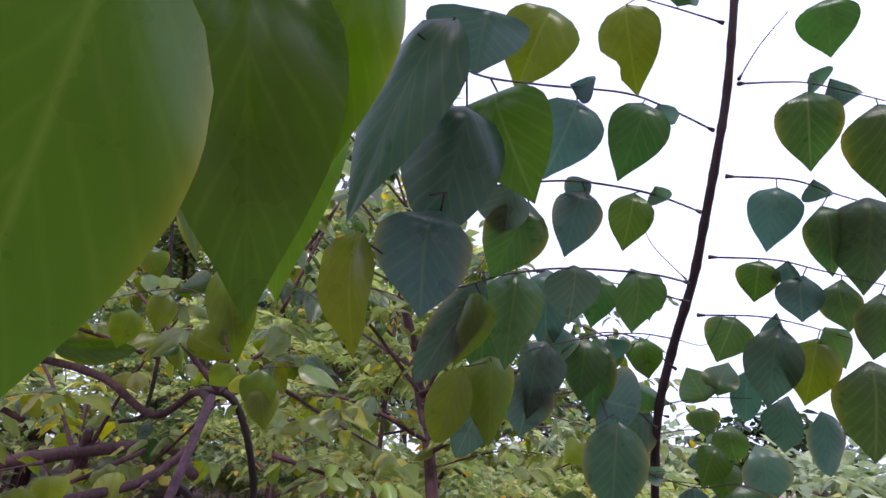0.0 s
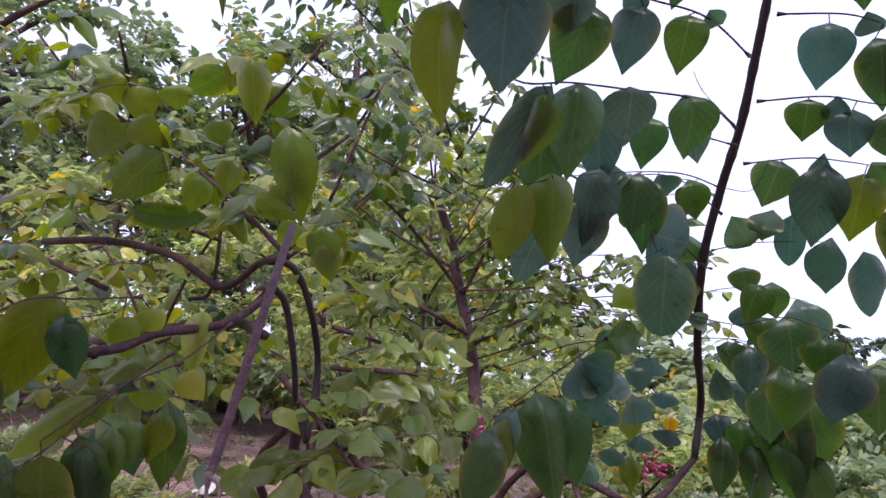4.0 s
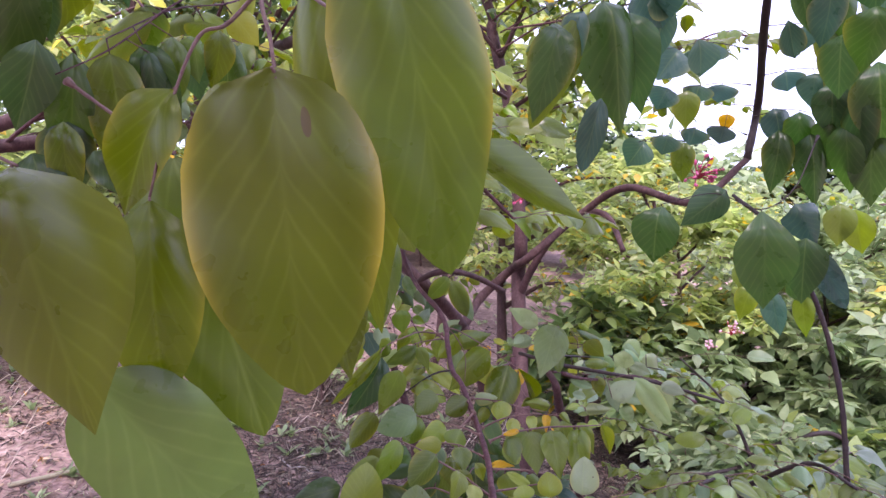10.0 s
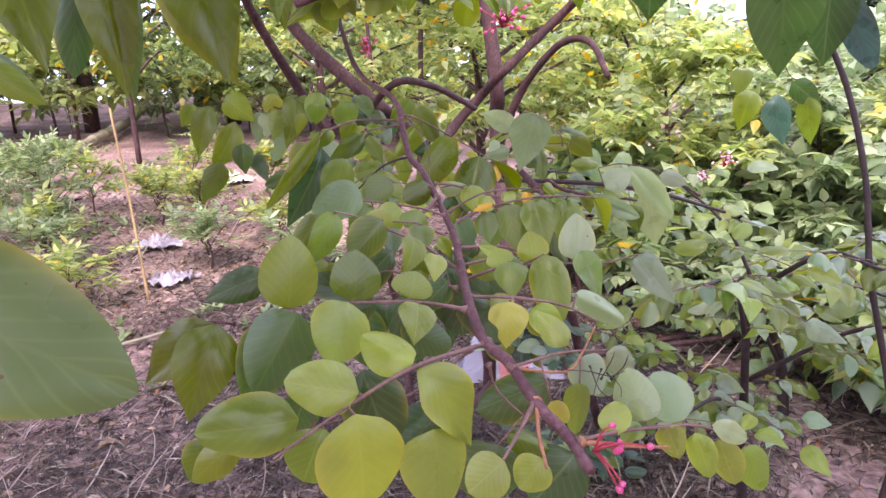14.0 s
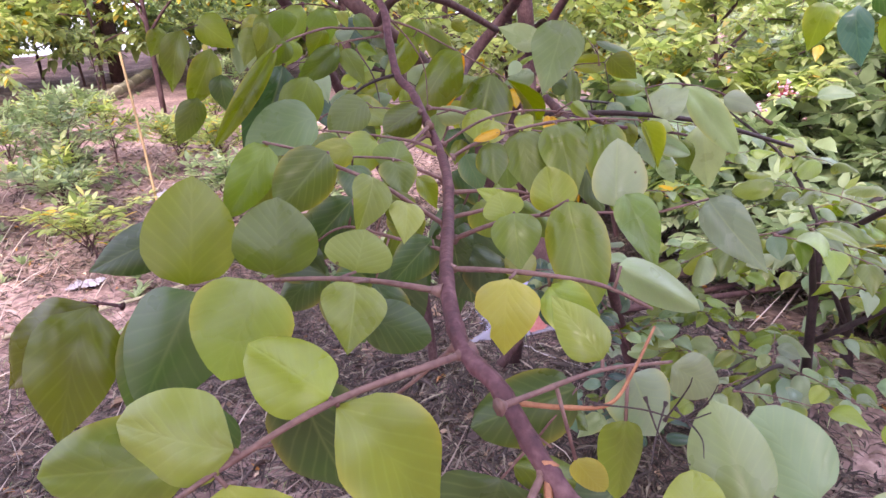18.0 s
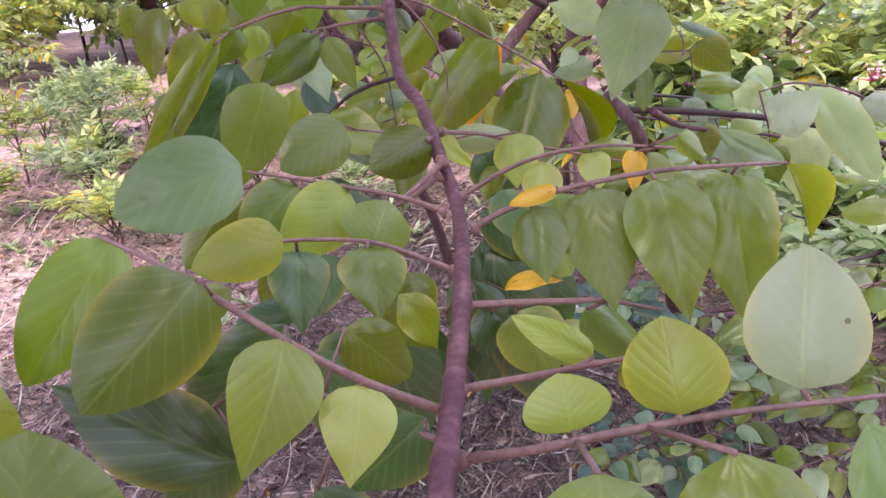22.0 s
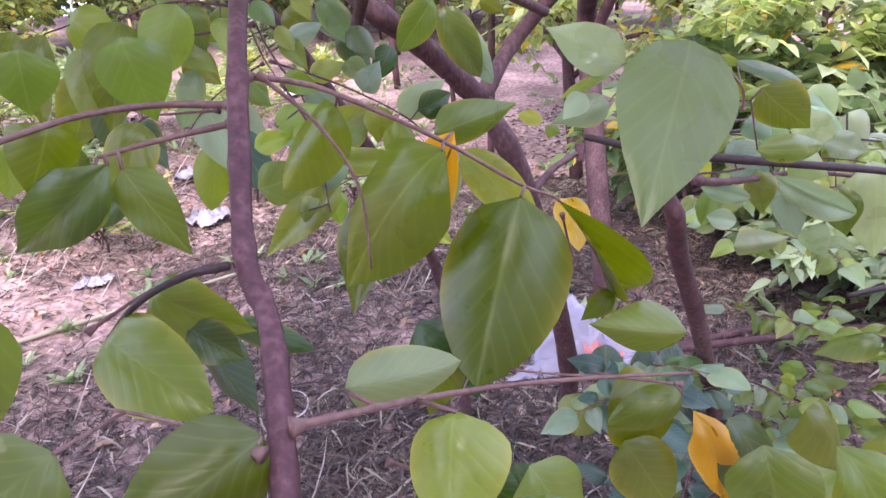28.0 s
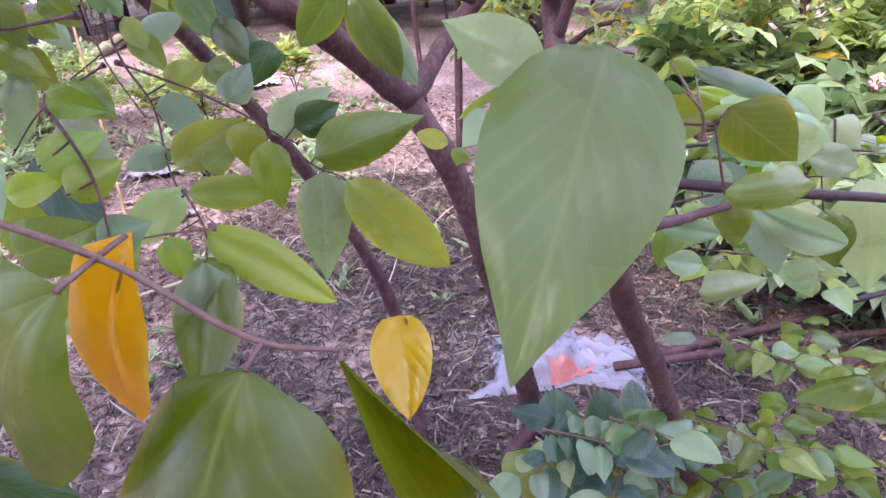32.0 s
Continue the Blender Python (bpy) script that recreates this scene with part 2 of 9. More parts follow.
STAKE = rough_material("stake_yellow", [(0.3, (0.22, 0.14, 0.07)), (0.7, (0.38, 0.26, 0.13))], 30, 0.6, 0.3, 0.001)
CLOTH = rough_material("dirty_plastic", [(0.3, (0.16, 0.14, 0.17)), (0.5, (0.34, 0.31, 0.36)), (0.7, (0.58, 0.55, 0.6))], 9, 0.5, 0.5, 0.004)
PAPER = rough_material("white_paper", [(0.3, (0.6, 0.58, 0.56)), (0.7, (0.82, 0.8, 0.79))], 9, 0.7, 0.5, 0.003)
LABEL_RED = rough_material("print_red", [(0.3, (0.36, 0.1, 0.1)), (0.7, (0.5, 0.22, 0.2))], 20, 0.4, 0.3, 0.001)


def film_material():
    m, t, node, link = nodes("clear_plastic_film")
    geo = node("NewGeometry")
    n = node("TexNoise")
    n.inputs["Scale"].default_value = 28.0
    link(geo.outputs["Position"], n.inputs["Vector"])
    bump = node("Bump")
    bump.inputs["Strength"].default_value, bump.inputs["Distance"].default_value = 0.8, 0.008
    link(n.outputs["Fac"], bump.inputs["Height"])
    skin = node("BsdfPrincipled")
    skin.inputs["Base Color"].default_value = (0.5, 0.48, 0.6, 1)
    skin.inputs["Roughness"].default_value = 0.22
    link(bump.outputs["Normal"], skin.inputs["Normal"])
    clear = node("BsdfTransparent")
    clear.inputs["Color"].default_value = (0.9, 0.9, 0.95, 1)
    mix = node("MixShader")
    mix.inputs["Fac"].default_value = 0.58
    link(skin.outputs[0], mix.inputs[1])
    link(clear.outputs[0], mix.inputs[2])
    o = node("OutputMaterial")
    link(mix.outputs[0], o.inputs["Surface"])
    return m


FILM = film_material()

TONES = {
    "n": (0.132, 0.182, 0.04),  # plain green
    "l": (0.215, 0.275, 0.07),  # light yellow-green
    "y": (0.38, 0.39, 0.09),  # yellowing
    "d": (0.055, 0.1, 0.034),  # dark green; on inner leaves the shade is put into the tone
    "b": (0.066, 0.118, 0.088),  # bluish dark green; on leaves against the sky the blue is painted sky sheen
    "p": (0.24, 0.315, 0.19),  # pale; also painted-in bright light on some leaves
    "o": (0.62, 0.36, 0.04),  # orange-yellow
    "s": (0.112, 0.142, 0.014),  # olive with a yellow rim and a dark spot
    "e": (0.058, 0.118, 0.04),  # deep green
    "q": (0.115, 0.175, 0.068),  # cool mid green
    "v": (0.108, 0.142, 0.016),  # olive
    "z": (0.088, 0.132, 0.024),  # olive green with a yellow rim
    "g": (0.085, 0.19, 0.025),  # fresh deep green
}


# ---- geometry helpers ----
def mesh_from(name, bm, mat, smooth=True):
    me = bpy.data.meshes.new(name)
    bm.to_mesh(me)
    bm.free()
    for m in mat if isinstance(mat, (list, tuple)) else [mat]:
        me.materials.append(m)
    if smooth:
        me.polygons.foreach_set("use_smooth", [True] * len(me.polygons))
    return me


def part(name, bm, mat, parent, label=""):
    ob = new(name, mesh_from(name, bm, mat) if isinstance(bm, bmesh.types.BMesh) else bm)
    ob.parent = parent
    return tagged(ob, label)


def thing(name, place, label, category, group="", kind=""):
    ob = new(name)
    ob.location = place
    ob.empty_display_size = 0.05
    return tagged(ob, label, category, group, kind)


def bend(points, steps=6):
    """Points along a smooth line through the given ones (Catmull-Rom)."""
    p = [Vector(q) for q in points]
    if len(p) == 2:
        return [p[0].lerp(p[1], k / steps) for k in range(steps + 1)]
    p = [p[0] * 2 - p[1], *p, p[-1] * 2 - p[-2]]
    line = []
    for a, b, c, d in zip(p, p[1:], p[2:], p[3:]):
        for k in range(steps):
            t = k / steps
            line.append(0.5 * (2 * b + (c - a) * t + (2 * a - 5 * b + 4 * c - d) * t * t + (3 * b - a - 3 * c + d) * t**3))
    return line + [p[-2]]


def tube(bm, points, r0, r1, sides=7, steps=6, knobs=0.0, origin=(0, 0, 0)):
    """A tapered round stem along a smooth line; knobs swell it here and there."""
    line = [q - Vector(origin) for q in bend(points, steps)]
    rings, side = [], Vector((0.3, 0.9, 0.2))
    for k, q in enumerate(line):
        way = (line[min(k + 1, len(line) - 1)] - line[max(k - 1, 0)]).normalized()
        a = side - way * side.dot(way)
        a = (a if a.length > 1e-4 else way.orthogonal()).normalized()
        b = way.cross(a)
        side = a
        f = k / (len(line) - 1)
        r = r0 + (r1 - r0) * f
        r *= 1 + knobs * (0.9 if k % 5 == 2 else 0.0) + knobs * 0.5 * noise.noise(q * 60)
        rings.append([bm.verts.new(q + r * (math.cos(s) * a + math.sin(s) * b)) for s in [2 * math.pi * j / sides for j in range(sides)]])
    for r, s in zip(rings, rings[1:]):
        for j in range(sides):
            bm.faces.new((r[j], r[(j + 1) % sides], s[(j + 1) % sides], s[j]))
    bm.faces.new(rings[0][::-1])
    bm.faces.new(rings[-1])
    return bm


def outline(v, kind):
    """Half width of a leaf of full width 1 at v along it (0 foot, 1 tip)."""
    if kind == "oval":
        return 0.5 * max(0.0, math.sin(math.pi * min(1, v**0.85))) ** 0.55
    if kind == "long":
        return 0.5 * max(0.0, math.sin(math.pi * v**0.8)) ** 0.7
    if kind == "round":  # broad, with a blunt tip
        return float(np.interp(v, (0.0, 0.03, 0.08, 0.16, 0.28, 0.42, 0.56, 0.7, 0.82, 0.91, 0.96, 1.0), (0.02, 0.2, 0.32, 0.42, 0.49, 0.5, 0.47, 0.395, 0.29, 0.18, 0.105, 0.0)))
    at = (0.0, 0.04, 0.1, 0.2, 0.32, 0.45, 0.58, 0.7, 0.8, 0.88, 0.94, 1.0)  # rounded foot, broad shoulder, drawn out to a tip
    half = (0.02, 0.22, 0.36, 0.47, 0.5, 0.47, 0.4, 0.3, 0.195, 0.11, 0.055, 0.0)
    return float(np.interp(v, at, half))


def leaf_mesh(name, kind="drip", fold=0.1, droop=0.12, curl=0.0, wave=0.0, nick=0.0, across=4, along=14, twist=0.0, bow=0.0, skew=0.55):
    """A leaf blade 1 long (+y) and 1 wide (x); heights are in lengths. fold: V along the midrib; droop: bow along it; curl: rolled edges; bow: arch near the foot."""
    bm = bmesh.new()
    lay = bm.loops.layers.uv.new("UVMap")
    grid, uvs = [], {}
    for i in range(along + 1):
        v = i / along
        row = []
        for j in range(-across, across + 1):
            s = j / across
            h = outline(v, kind) + 0.004
            if nick and s > 0 and abs(v - 0.62) < 0.16:
                h *= 1 - nick * math.cos((v - 0.62) / 0.16 * math.pi / 2)
            x = s * h
            ax = abs(x)
            z = fold * ax * 1.2 - droop * (v - 0.35) ** 2 * 1.6 - curl * ax * ax * 2.4 + wave * 0.05 * math.sin(9 * v + 2.5 * s) * ax * 2 + bow * 2.3 * v**skew * (1 - v) ** 1.5
            tw = twist * (v - 0.2)
            q = bm.verts.new((x * math.cos(tw) - z * math.sin(tw) * 0.5, v * (1 - 0.06 * droop), z * math.cos(tw) + x * math.sin(tw) * 0.6))
            uvs[q] = (0.5 + s * 0.5 * (0.25 + 0.75 * min(1, h * 2.2)), v)
            row.append(q)
        grid.append(row)
    for a, b in zip(grid, grid[1:]):
        for j in range(2 * across):
            face = bm.faces.new((a[j], a[j + 1], b[j + 1], b[j]))
            for loop in face.loops:
                loop[lay].uv = uvs[loop.vert]
    return mesh_from(name, bm, LEAF)


BLADES = {
    "t": [leaf_mesh("blade_tip", "drip", 0.12, 0.06, 0.25, 0.3, bow=0.1), leaf_mesh("blade_tip", "drip", 0.22, 0.08, 0.1, 0.8, bow=0.16), leaf_mesh("blade_tip", "drip", -0.05, 0.1, 0.35, 0.5, twist=0.2, bow=0.13), leaf_mesh("blade_tip", "drip", 0.3, 0.05, 0.3, 1.0, twist=-0.18, bow=0.19)],
    "o": [leaf_mesh("blade_oval", "oval", 0.06, 0.06, 0.25, 0.3, bow=0.07), leaf_mesh("blade_oval", "oval", 0.16, 0.1, 0.2, 0.7, bow=0.12), leaf_mesh("blade_oval", "oval", -0.04, 0.05, 0.35, 0.4, bow=0.05), leaf_mesh("blade_oval", "oval", 0.2, 0.0, 0.4, 0.9, twist=0.15, bow=0.1)],
    "l": [leaf_mesh("blade_long", "long", 0.2, 0.1, 0.2, 0.4, bow=0.09), leaf_mesh("blade_long", "long", 0.1, 0.14, 0.3, 0.8, bow=0.13), leaf_mesh("blade_long", "long", 0.3, 0.08, 0.2, 0.6, twist=0.2, bow=0.1)],
    "f": [leaf_mesh("blade_folded", "drip", 0.75, 0.12, wave=0.2, bow=0.12), leaf_mesh("blade_folded", "drip", 0.6, 0.14, wave=0.5, bow=0.2)],
    "c": [leaf_mesh("blade_curled", "drip", -0.15, 0.35, 0.55, 0.5), leaf_mesh("blade_curled", "oval", -0.1, 0.45, 0.6, 0.3)],
    "k": [leaf_mesh("blade_nicked", "oval", 0.12, 0.06, 0.2, 0.4, nick=0.55, bow=0.08), leaf_mesh("blade_nicked", "drip", 0.14, 0.08, 0.2, 0.5, nick=0.45, bow=0.1)],
}
BLADES["h"] = [leaf_mesh("blade_hanging", "drip", 0.1, 0.04, 0.3, 0.3, bow=0.22, skew=0.4), leaf_mesh("blade_hanging", "drip", 0.25, 0.06, 0.1, 0.7, bow=0.28, skew=0.4, twist=0.1), leaf_mesh("blade_hanging", "drip", -0.1, 0.04, 0.4, 0.5, bow=0.2, skew=0.35, twist=-0.15)]
BLADES["r"] = [leaf_mesh("blade_round", "round", 0.06, 0.06, 0.2, 0.3, bow=0.05), leaf_mesh("blade_round", "round", 0.14, 0.09, 0.15, 0.6, bow=0.09), leaf_mesh("blade_round", "round", -0.04, 0.07, 0.3, 0.4, bow=0.06, twist=0.08)]
BLADES["w"] = [leaf_mesh("blade_oblong", "round", 0.1, 0.07, 0.14, 0.5, bow=0.03, along=22, across=6)]
BLADES["g"] = [leaf_mesh("blade_broad", "drip", 0.08, 0.07, 0.12, 0.5, bow=0.025, along=20)]
dice = random.Random(7)


def leaflet(parent, foot, tip, width, facing, tone="n", style="t", roll=0.0, jitter=0.08, origin=None):
    """One leaf blade as a part: from foot to tip, its face turned towards facing and rolled about its axis."""
    foot, tip = Vector(foot), Vector(tip)
    axis = tip - foot
    length = axis.length
    y = axis.normalized()
    z = Vector(facing)
    z = (z - z.dot(y) * y)
    z = (z if z.length > 1e-5 else y.orthogonal()).normalized()
    z.rotate(Matrix.Rotation(radians(roll), 3, y))
    x = y.cross(z)
    ob = new("leaflet", dice.choice(BLADES[style]))
    m = Matrix((x, y, z)).transposed().to_4x4()
    local = Matrix.Translation(foot - Vector(origin or (0, 0, 0))) @ m @ Matrix.Diagonal((width, length, length, 1))
    ob.parent = parent
    ob.matrix_basis = local
    c = TONES[tone]
    shade = dice.uniform(0.74, 1.1)
    j = [shade * (1 + dice.uniform(-jitter, jitter) * 2) for _ in range(3)]
    ob.color = (c[0] * j[0], c[1] * (j[1] + j[0]) / 2, c[2] * j[2], 0.0 if tone in "so" else 0.4 if tone == "z" else 1.0)
    return ob


def frond(tree, rachis, leaves, radius=0.0011, mat=None, facing=(0, -1, 0.4)):
    """A compound leaf of a tree: its stalk is the part, its leaflets the sub-parts. leaves: (foot, tip, width, tone, style, roll)."""
    o = tree.location
    bm = bmesh.new()
    tube(bm, rachis, radius * 1.0, radius * 0.5, 6, 6, 0.12, o)
    tube(bm, [Vector(rachis[0]), Vector(rachis[0]).lerp(Vector(rachis[1]), 0.14)], radius * 2.5, radius * 1.2, 7, 3, 0, o)
    for foot, *_ in leaves:
        q = min(bend(rachis, 8), key=lambda p: (p - Vector(foot)).length)
        if 0.0012 < (q - Vector(foot)).length < 0.03:
            tube(bm, [q, Vector(foot)], radius * 0.6, radius * 0.55, 5, 2, 0, o)
    stalk = part("compound_leaf", bm, mat or RACHIS, tree)
    for foot, tip, width, tone, style, roll in leaves:
        leaflet(stalk, foot, tip, width, facing, tone, style, roll, origin=o)
    return stalk


# ---- the ground: level underfoot, rising behind to a low bank ----
def ground_z(x, y):
    s = (-0.5 * x + 0.87 * y) - 1.9
    rise = 0.15 * (math.log1p(math.exp(2.0 * s)) / 2.0 if s < 8 else s)
    return min(rise, 1.75 + 0.004 * rise) + 0.03 * noise.noise(Vector((x * 0.8, y * 0.8, 0.0))) + 0.008 * noise.noise(Vector((x * 5, y * 5, 3.0)))


def build_ground():
    def line(reach):
        fine = [k * 0.08 for k in range(-60, 101)]
        far = [8.0 * 1.12**k for k in range(1, int(math.log(reach / 8.0) / math.log(1.12)) + 2)]
        near = [-4.8 - 0.5 * 1.25**k for k in range(1, 22)]
        return sorted(near + fine + far)

    ys = line(900)
    xs = sorted([-v for v in line(900) if v > 4.8] + [v for v in line(900) if abs(v) <= 4.8] + [v for v in line(900) if v > 4.8])
    verts = [(x, y, ground_z(x, y)) for y in ys for x in xs]
    w = len(xs)
    faces = [(j * w + i, j * w + i + 1, (j + 1) * w + i + 1, (j + 1) * w + i) for j in range(len(ys) - 1) for i in range(w - 1)]
    me = bpy.data.meshes.new("ground")
    me.from_pydata(verts, [], faces)
    me.materials.append(SOIL)
    me.polygons.foreach_set("use_smooth", [True] * len(me.polygons))
    return tagged(new("ground", me), "reddish dry orchard soil with a low rise behind", "ground", kind="structure")


build_ground()

# ---- foliage of many small leaves ----
ROWS = {2: (0.0, 0.1, 0.25, 0.42, 0.6, 0.78, 1.0), 1: (0.0, 0.25, 0.55, 0.8, 1.0), 0: (0.0, 0.35, 0.7, 1.0), -1: (0.0, 0.3, 0.65, 1.0), -2: (0.0, 0.5, 1.0)}
HALF_AT = (0.0, 0.1, 0.25, 0.42, 0.6, 0.78, 1.0)
HALF = {"drip": (0.05, 0.33, 0.48, 0.48, 0.37, 0.19, 0.0), "oval": (0.08, 0.34, 0.46, 0.5, 0.48, 0.36, 0.05), "thin": (0.1, 0.28, 0.42, 0.47, 0.42, 0.27, 0.0)}


def unit(a):
    return a / np.maximum(np.linalg.norm(a, axis=-1, keepdims=True), 1e-9)


def leaf_cloud(name, parent, mat, foot, axis, face, length, width, shape="drip", fold=0.25, droop=0.15, label="", detail=1):
    """Many leaves in one mesh: each a folded, drooping blade. detail: how finely a blade is cut."""
    n = len(foot)
    o = np.array(parent.location) if parent else np.zeros(3)
    y = unit(axis)
    z = unit(face - (face * y).sum(-1, keepdims=True) * y)
    x = np.cross(y, z)
    rows = ROWS[detail]
    half = np.interp(rows, HALF_AT, HALF[shape])
    cols = (-1.0, 1.0) if detail < 0 else (-1.0, 0.0, 1.0)
    h, w = len(rows), len(cols)
    v = np.zeros((n, h, w, 3))
    for i in range(h):
        for j in range(w):
            s = cols[j] * half[i]
            up = fold * abs(s) * width - droop * (rows[i] - 0.3) ** 2 * length
            v[:, i, j] = foot - o + x * (s * width)[:, None] + y * (rows[i] * length)[:, None] + z * up[:, None]
    base = (np.arange(n) * h * w)[:, None, None]
    quad = np.array([(i * w + j, i * w + j + 1, i * w + j + w + 1, i * w + j + w) for i in range(h - 1) for j in range(w - 1)])
    faces = (base + quad[None]).reshape(-1, 4)
    me = bpy.data.meshes.new(name)
    me.vertices.add(n * h * w)
    me.vertices.foreach_set("co", v.reshape(-1))
    me.loops.add(faces.size)
    me.loops.foreach_set("vertex_index", faces.reshape(-1).astype(np.int32))
    me.polygons.add(len(faces))
    me.polygons.foreach_set("loop_start", np.arange(0, faces.size, 4, dtype=np.int32))
    me.polygons.foreach_set("use_smooth", np.ones(len(faces), dtype=bool))
    me.update(calc_edges=True)
    me.materials.append(mat)
    ob = new(name, me)
    ob.parent = parent
    return tagged(ob, label, kind="stuff")


def sprays(rng, lines, count, reach, leaf, pairs=5, hang=0.5, outward=None):
    """Compound leaves along branch lines: feet, axes and faces of all their leaflets, with lengths."""
    feet, axes, faces, sizes, stalks = [], [], [], [], []
    pts = [bend(l, 6) for l in lines]
    for _ in range(count):
        l = pts[rng.integers(len(pts))]
        k = int(len(l) * (0.25 + 0.75 * rng.random())) - 1
        k = min(max(k, 0), len(l) - 2)
        p = np.array(l[k].lerp(l[k + 1], rng.random()))
        d = rng.normal(size=3)
        d[2] = d[2] * 0.45 + 0.15
        if outward is not None:
            d = d + 0.8 * unit(p - outward)
        d = unit(d)
        size = reach * rng.uniform(0.6, 1.25)
        side = unit(np.cross(d, (0, 0, 1.0)) + 1e-6)
        up = np.cross(side, d)
        n = pairs + rng.integers(-1, 3)
        stalk = []
        for i in range(n):
            f = (i + 0.6) / n
            q = p + d * size * f + np.array((0, 0, -hang * size * 0.5 * f * f))
            stalk.append(q)
            ends = (-1, 1) if i < n - 1 else (0,)
            for s in ends:
                a = side * s * 0.8 + d * (0.35 if s else 1.0) + np.array((0, 0, -hang * rng.uniform(0.4, 1.6))) + rng.normal(size=3) * 0.16
                feet.append(q)
                axes.append(a)
                faces.append(up + np.array((0, 0, 0.5)) + rng.normal(size=3) * 0.28)
                sizes.append(leaf * (0.65 + 0.55 * f) * rng.uniform(0.8, 1.2))
        stalks.append((p, stalk[len(stalk) // 2], stalk[-1]))
    return np.array(feet), np.array(axes), np.array(faces), np.array(sizes), stalks


def limbs_of(rng, base, top, spread, count, rise=0.5, low=0.35):
    """Limb lines that leave a trunk between base and top and arch outward."""
    out = []
    b, t = np.array(base), np.array(top)
    for k in range(count):
        p = b + (t - b) * (low + (1 - low) * (k + rng.random()) / count)
        ang = 2.4 * k + rng.uniform(-0.4, 0.4)
        d = np.array((math.cos(ang), math.sin(ang), 0)) * spread * rng.uniform(0.6, 1.1)
        m = p + d * 0.5 + np.array((0, 0, rise * spread * rng.uniform(0.3, 0.6)))
        e = p + d + np.array((0, 0, rise * spread * rng.uniform(0.2, 0.8)))
        out.append([tuple(p), tuple(m), tuple(e)])
    return out


def plant(name, label, category, base, height, spread, limbs, fronds, reach, leaf, mat, seed, bark=None, trunk=0.02, shape="drip", ratio=0.55, hang=0.5, rise=0.5, pairs=5, lean=(0, 0), group="", low=0.35):
    """A tree or shrub: trunk and limbs as parts, its leaves one part."""
    rng = np.random.default_rng(seed)
    x, y = base
    foot = (x, y, ground_z(x, y) - 0.02)
    top = (x + lean[0], y + lean[1], foot[2] + height * 0.75)
    tree = thing(name, foot, label, category, group)
    bm = bmesh.new()
    mid = ((foot[0] + top[0]) / 2 + rng.uniform(-0.03, 0.03), (foot[1] + top[1]) / 2, (foot[2] + top[2]) / 2)
    tube(bm, [foot, mid, top], trunk, trunk * 0.55, 9, 5, 0.1, foot)
    part("trunk", bm, bark or BARK, tree)
    lines = limbs_of(rng, foot, top, spread, limbs, rise, low)
    lines.append([top, (top[0], top[1], foot[2] + height * 0.98)])
    for l in lines:
        bm = bmesh.new()
        tube(bm, l, trunk * 0.5, trunk * 0.15, 6, 4, 0.1, foot)
        part("limb", bm, bark or BARK, tree)
    ft, ax, fc, sz, stalks = sprays(rng, lines, fronds, reach, leaf, pairs, hang, np.array((x, y, foot[2] + height * 0.4)))
    ok = np.array([q[2] > ground_z(q[0], q[1]) + 0.03 for q in ft])
    leaf_cloud("crown", tree, mat, ft[ok], ax[ok], fc[ok], sz[ok], sz[ok] * ratio, shape, detail=-1 if y > 4.2 or y < 0 else 0 if y > 3.2 or name == "sapling" else 2 if name == "shrub" and y < 2.5 else 1)
    bm = bmesh.new()
    for s in stalks[: 300 if name == "shrub" else 60]:
        tube(bm, s, 0.0016, 0.0008, 3, 1, 0, foot)
    tagged(part("twiggery", bm, bark or RACHIS, tree), kind="stuff")
    return tree


# ---- the star fruit tree in front: its stems, twigs and compound leaves ----
def limb(tree, name, points, r0, r1, mat, knobs=0.1, label=""):
    bm = bmesh.new()
    tube(bm, points, r0, r1, 10 if max(r0, r1) > 0.004 else 7, 7, knobs, tree.location)
    return part(name, bm, mat, tree, label)


tree = thing("fruit_tree", (-0.1, 1.83, 0.0), "star fruit tree with reddish stems and large green leaves", "tree", "star fruit trees of the orchard")
back_tree = thing("fruit_tree", (0.01, 2.25, 0.0), "slim upright star fruit tree with smooth reddish trunk", "tree", "star fruit trees of the orchard")


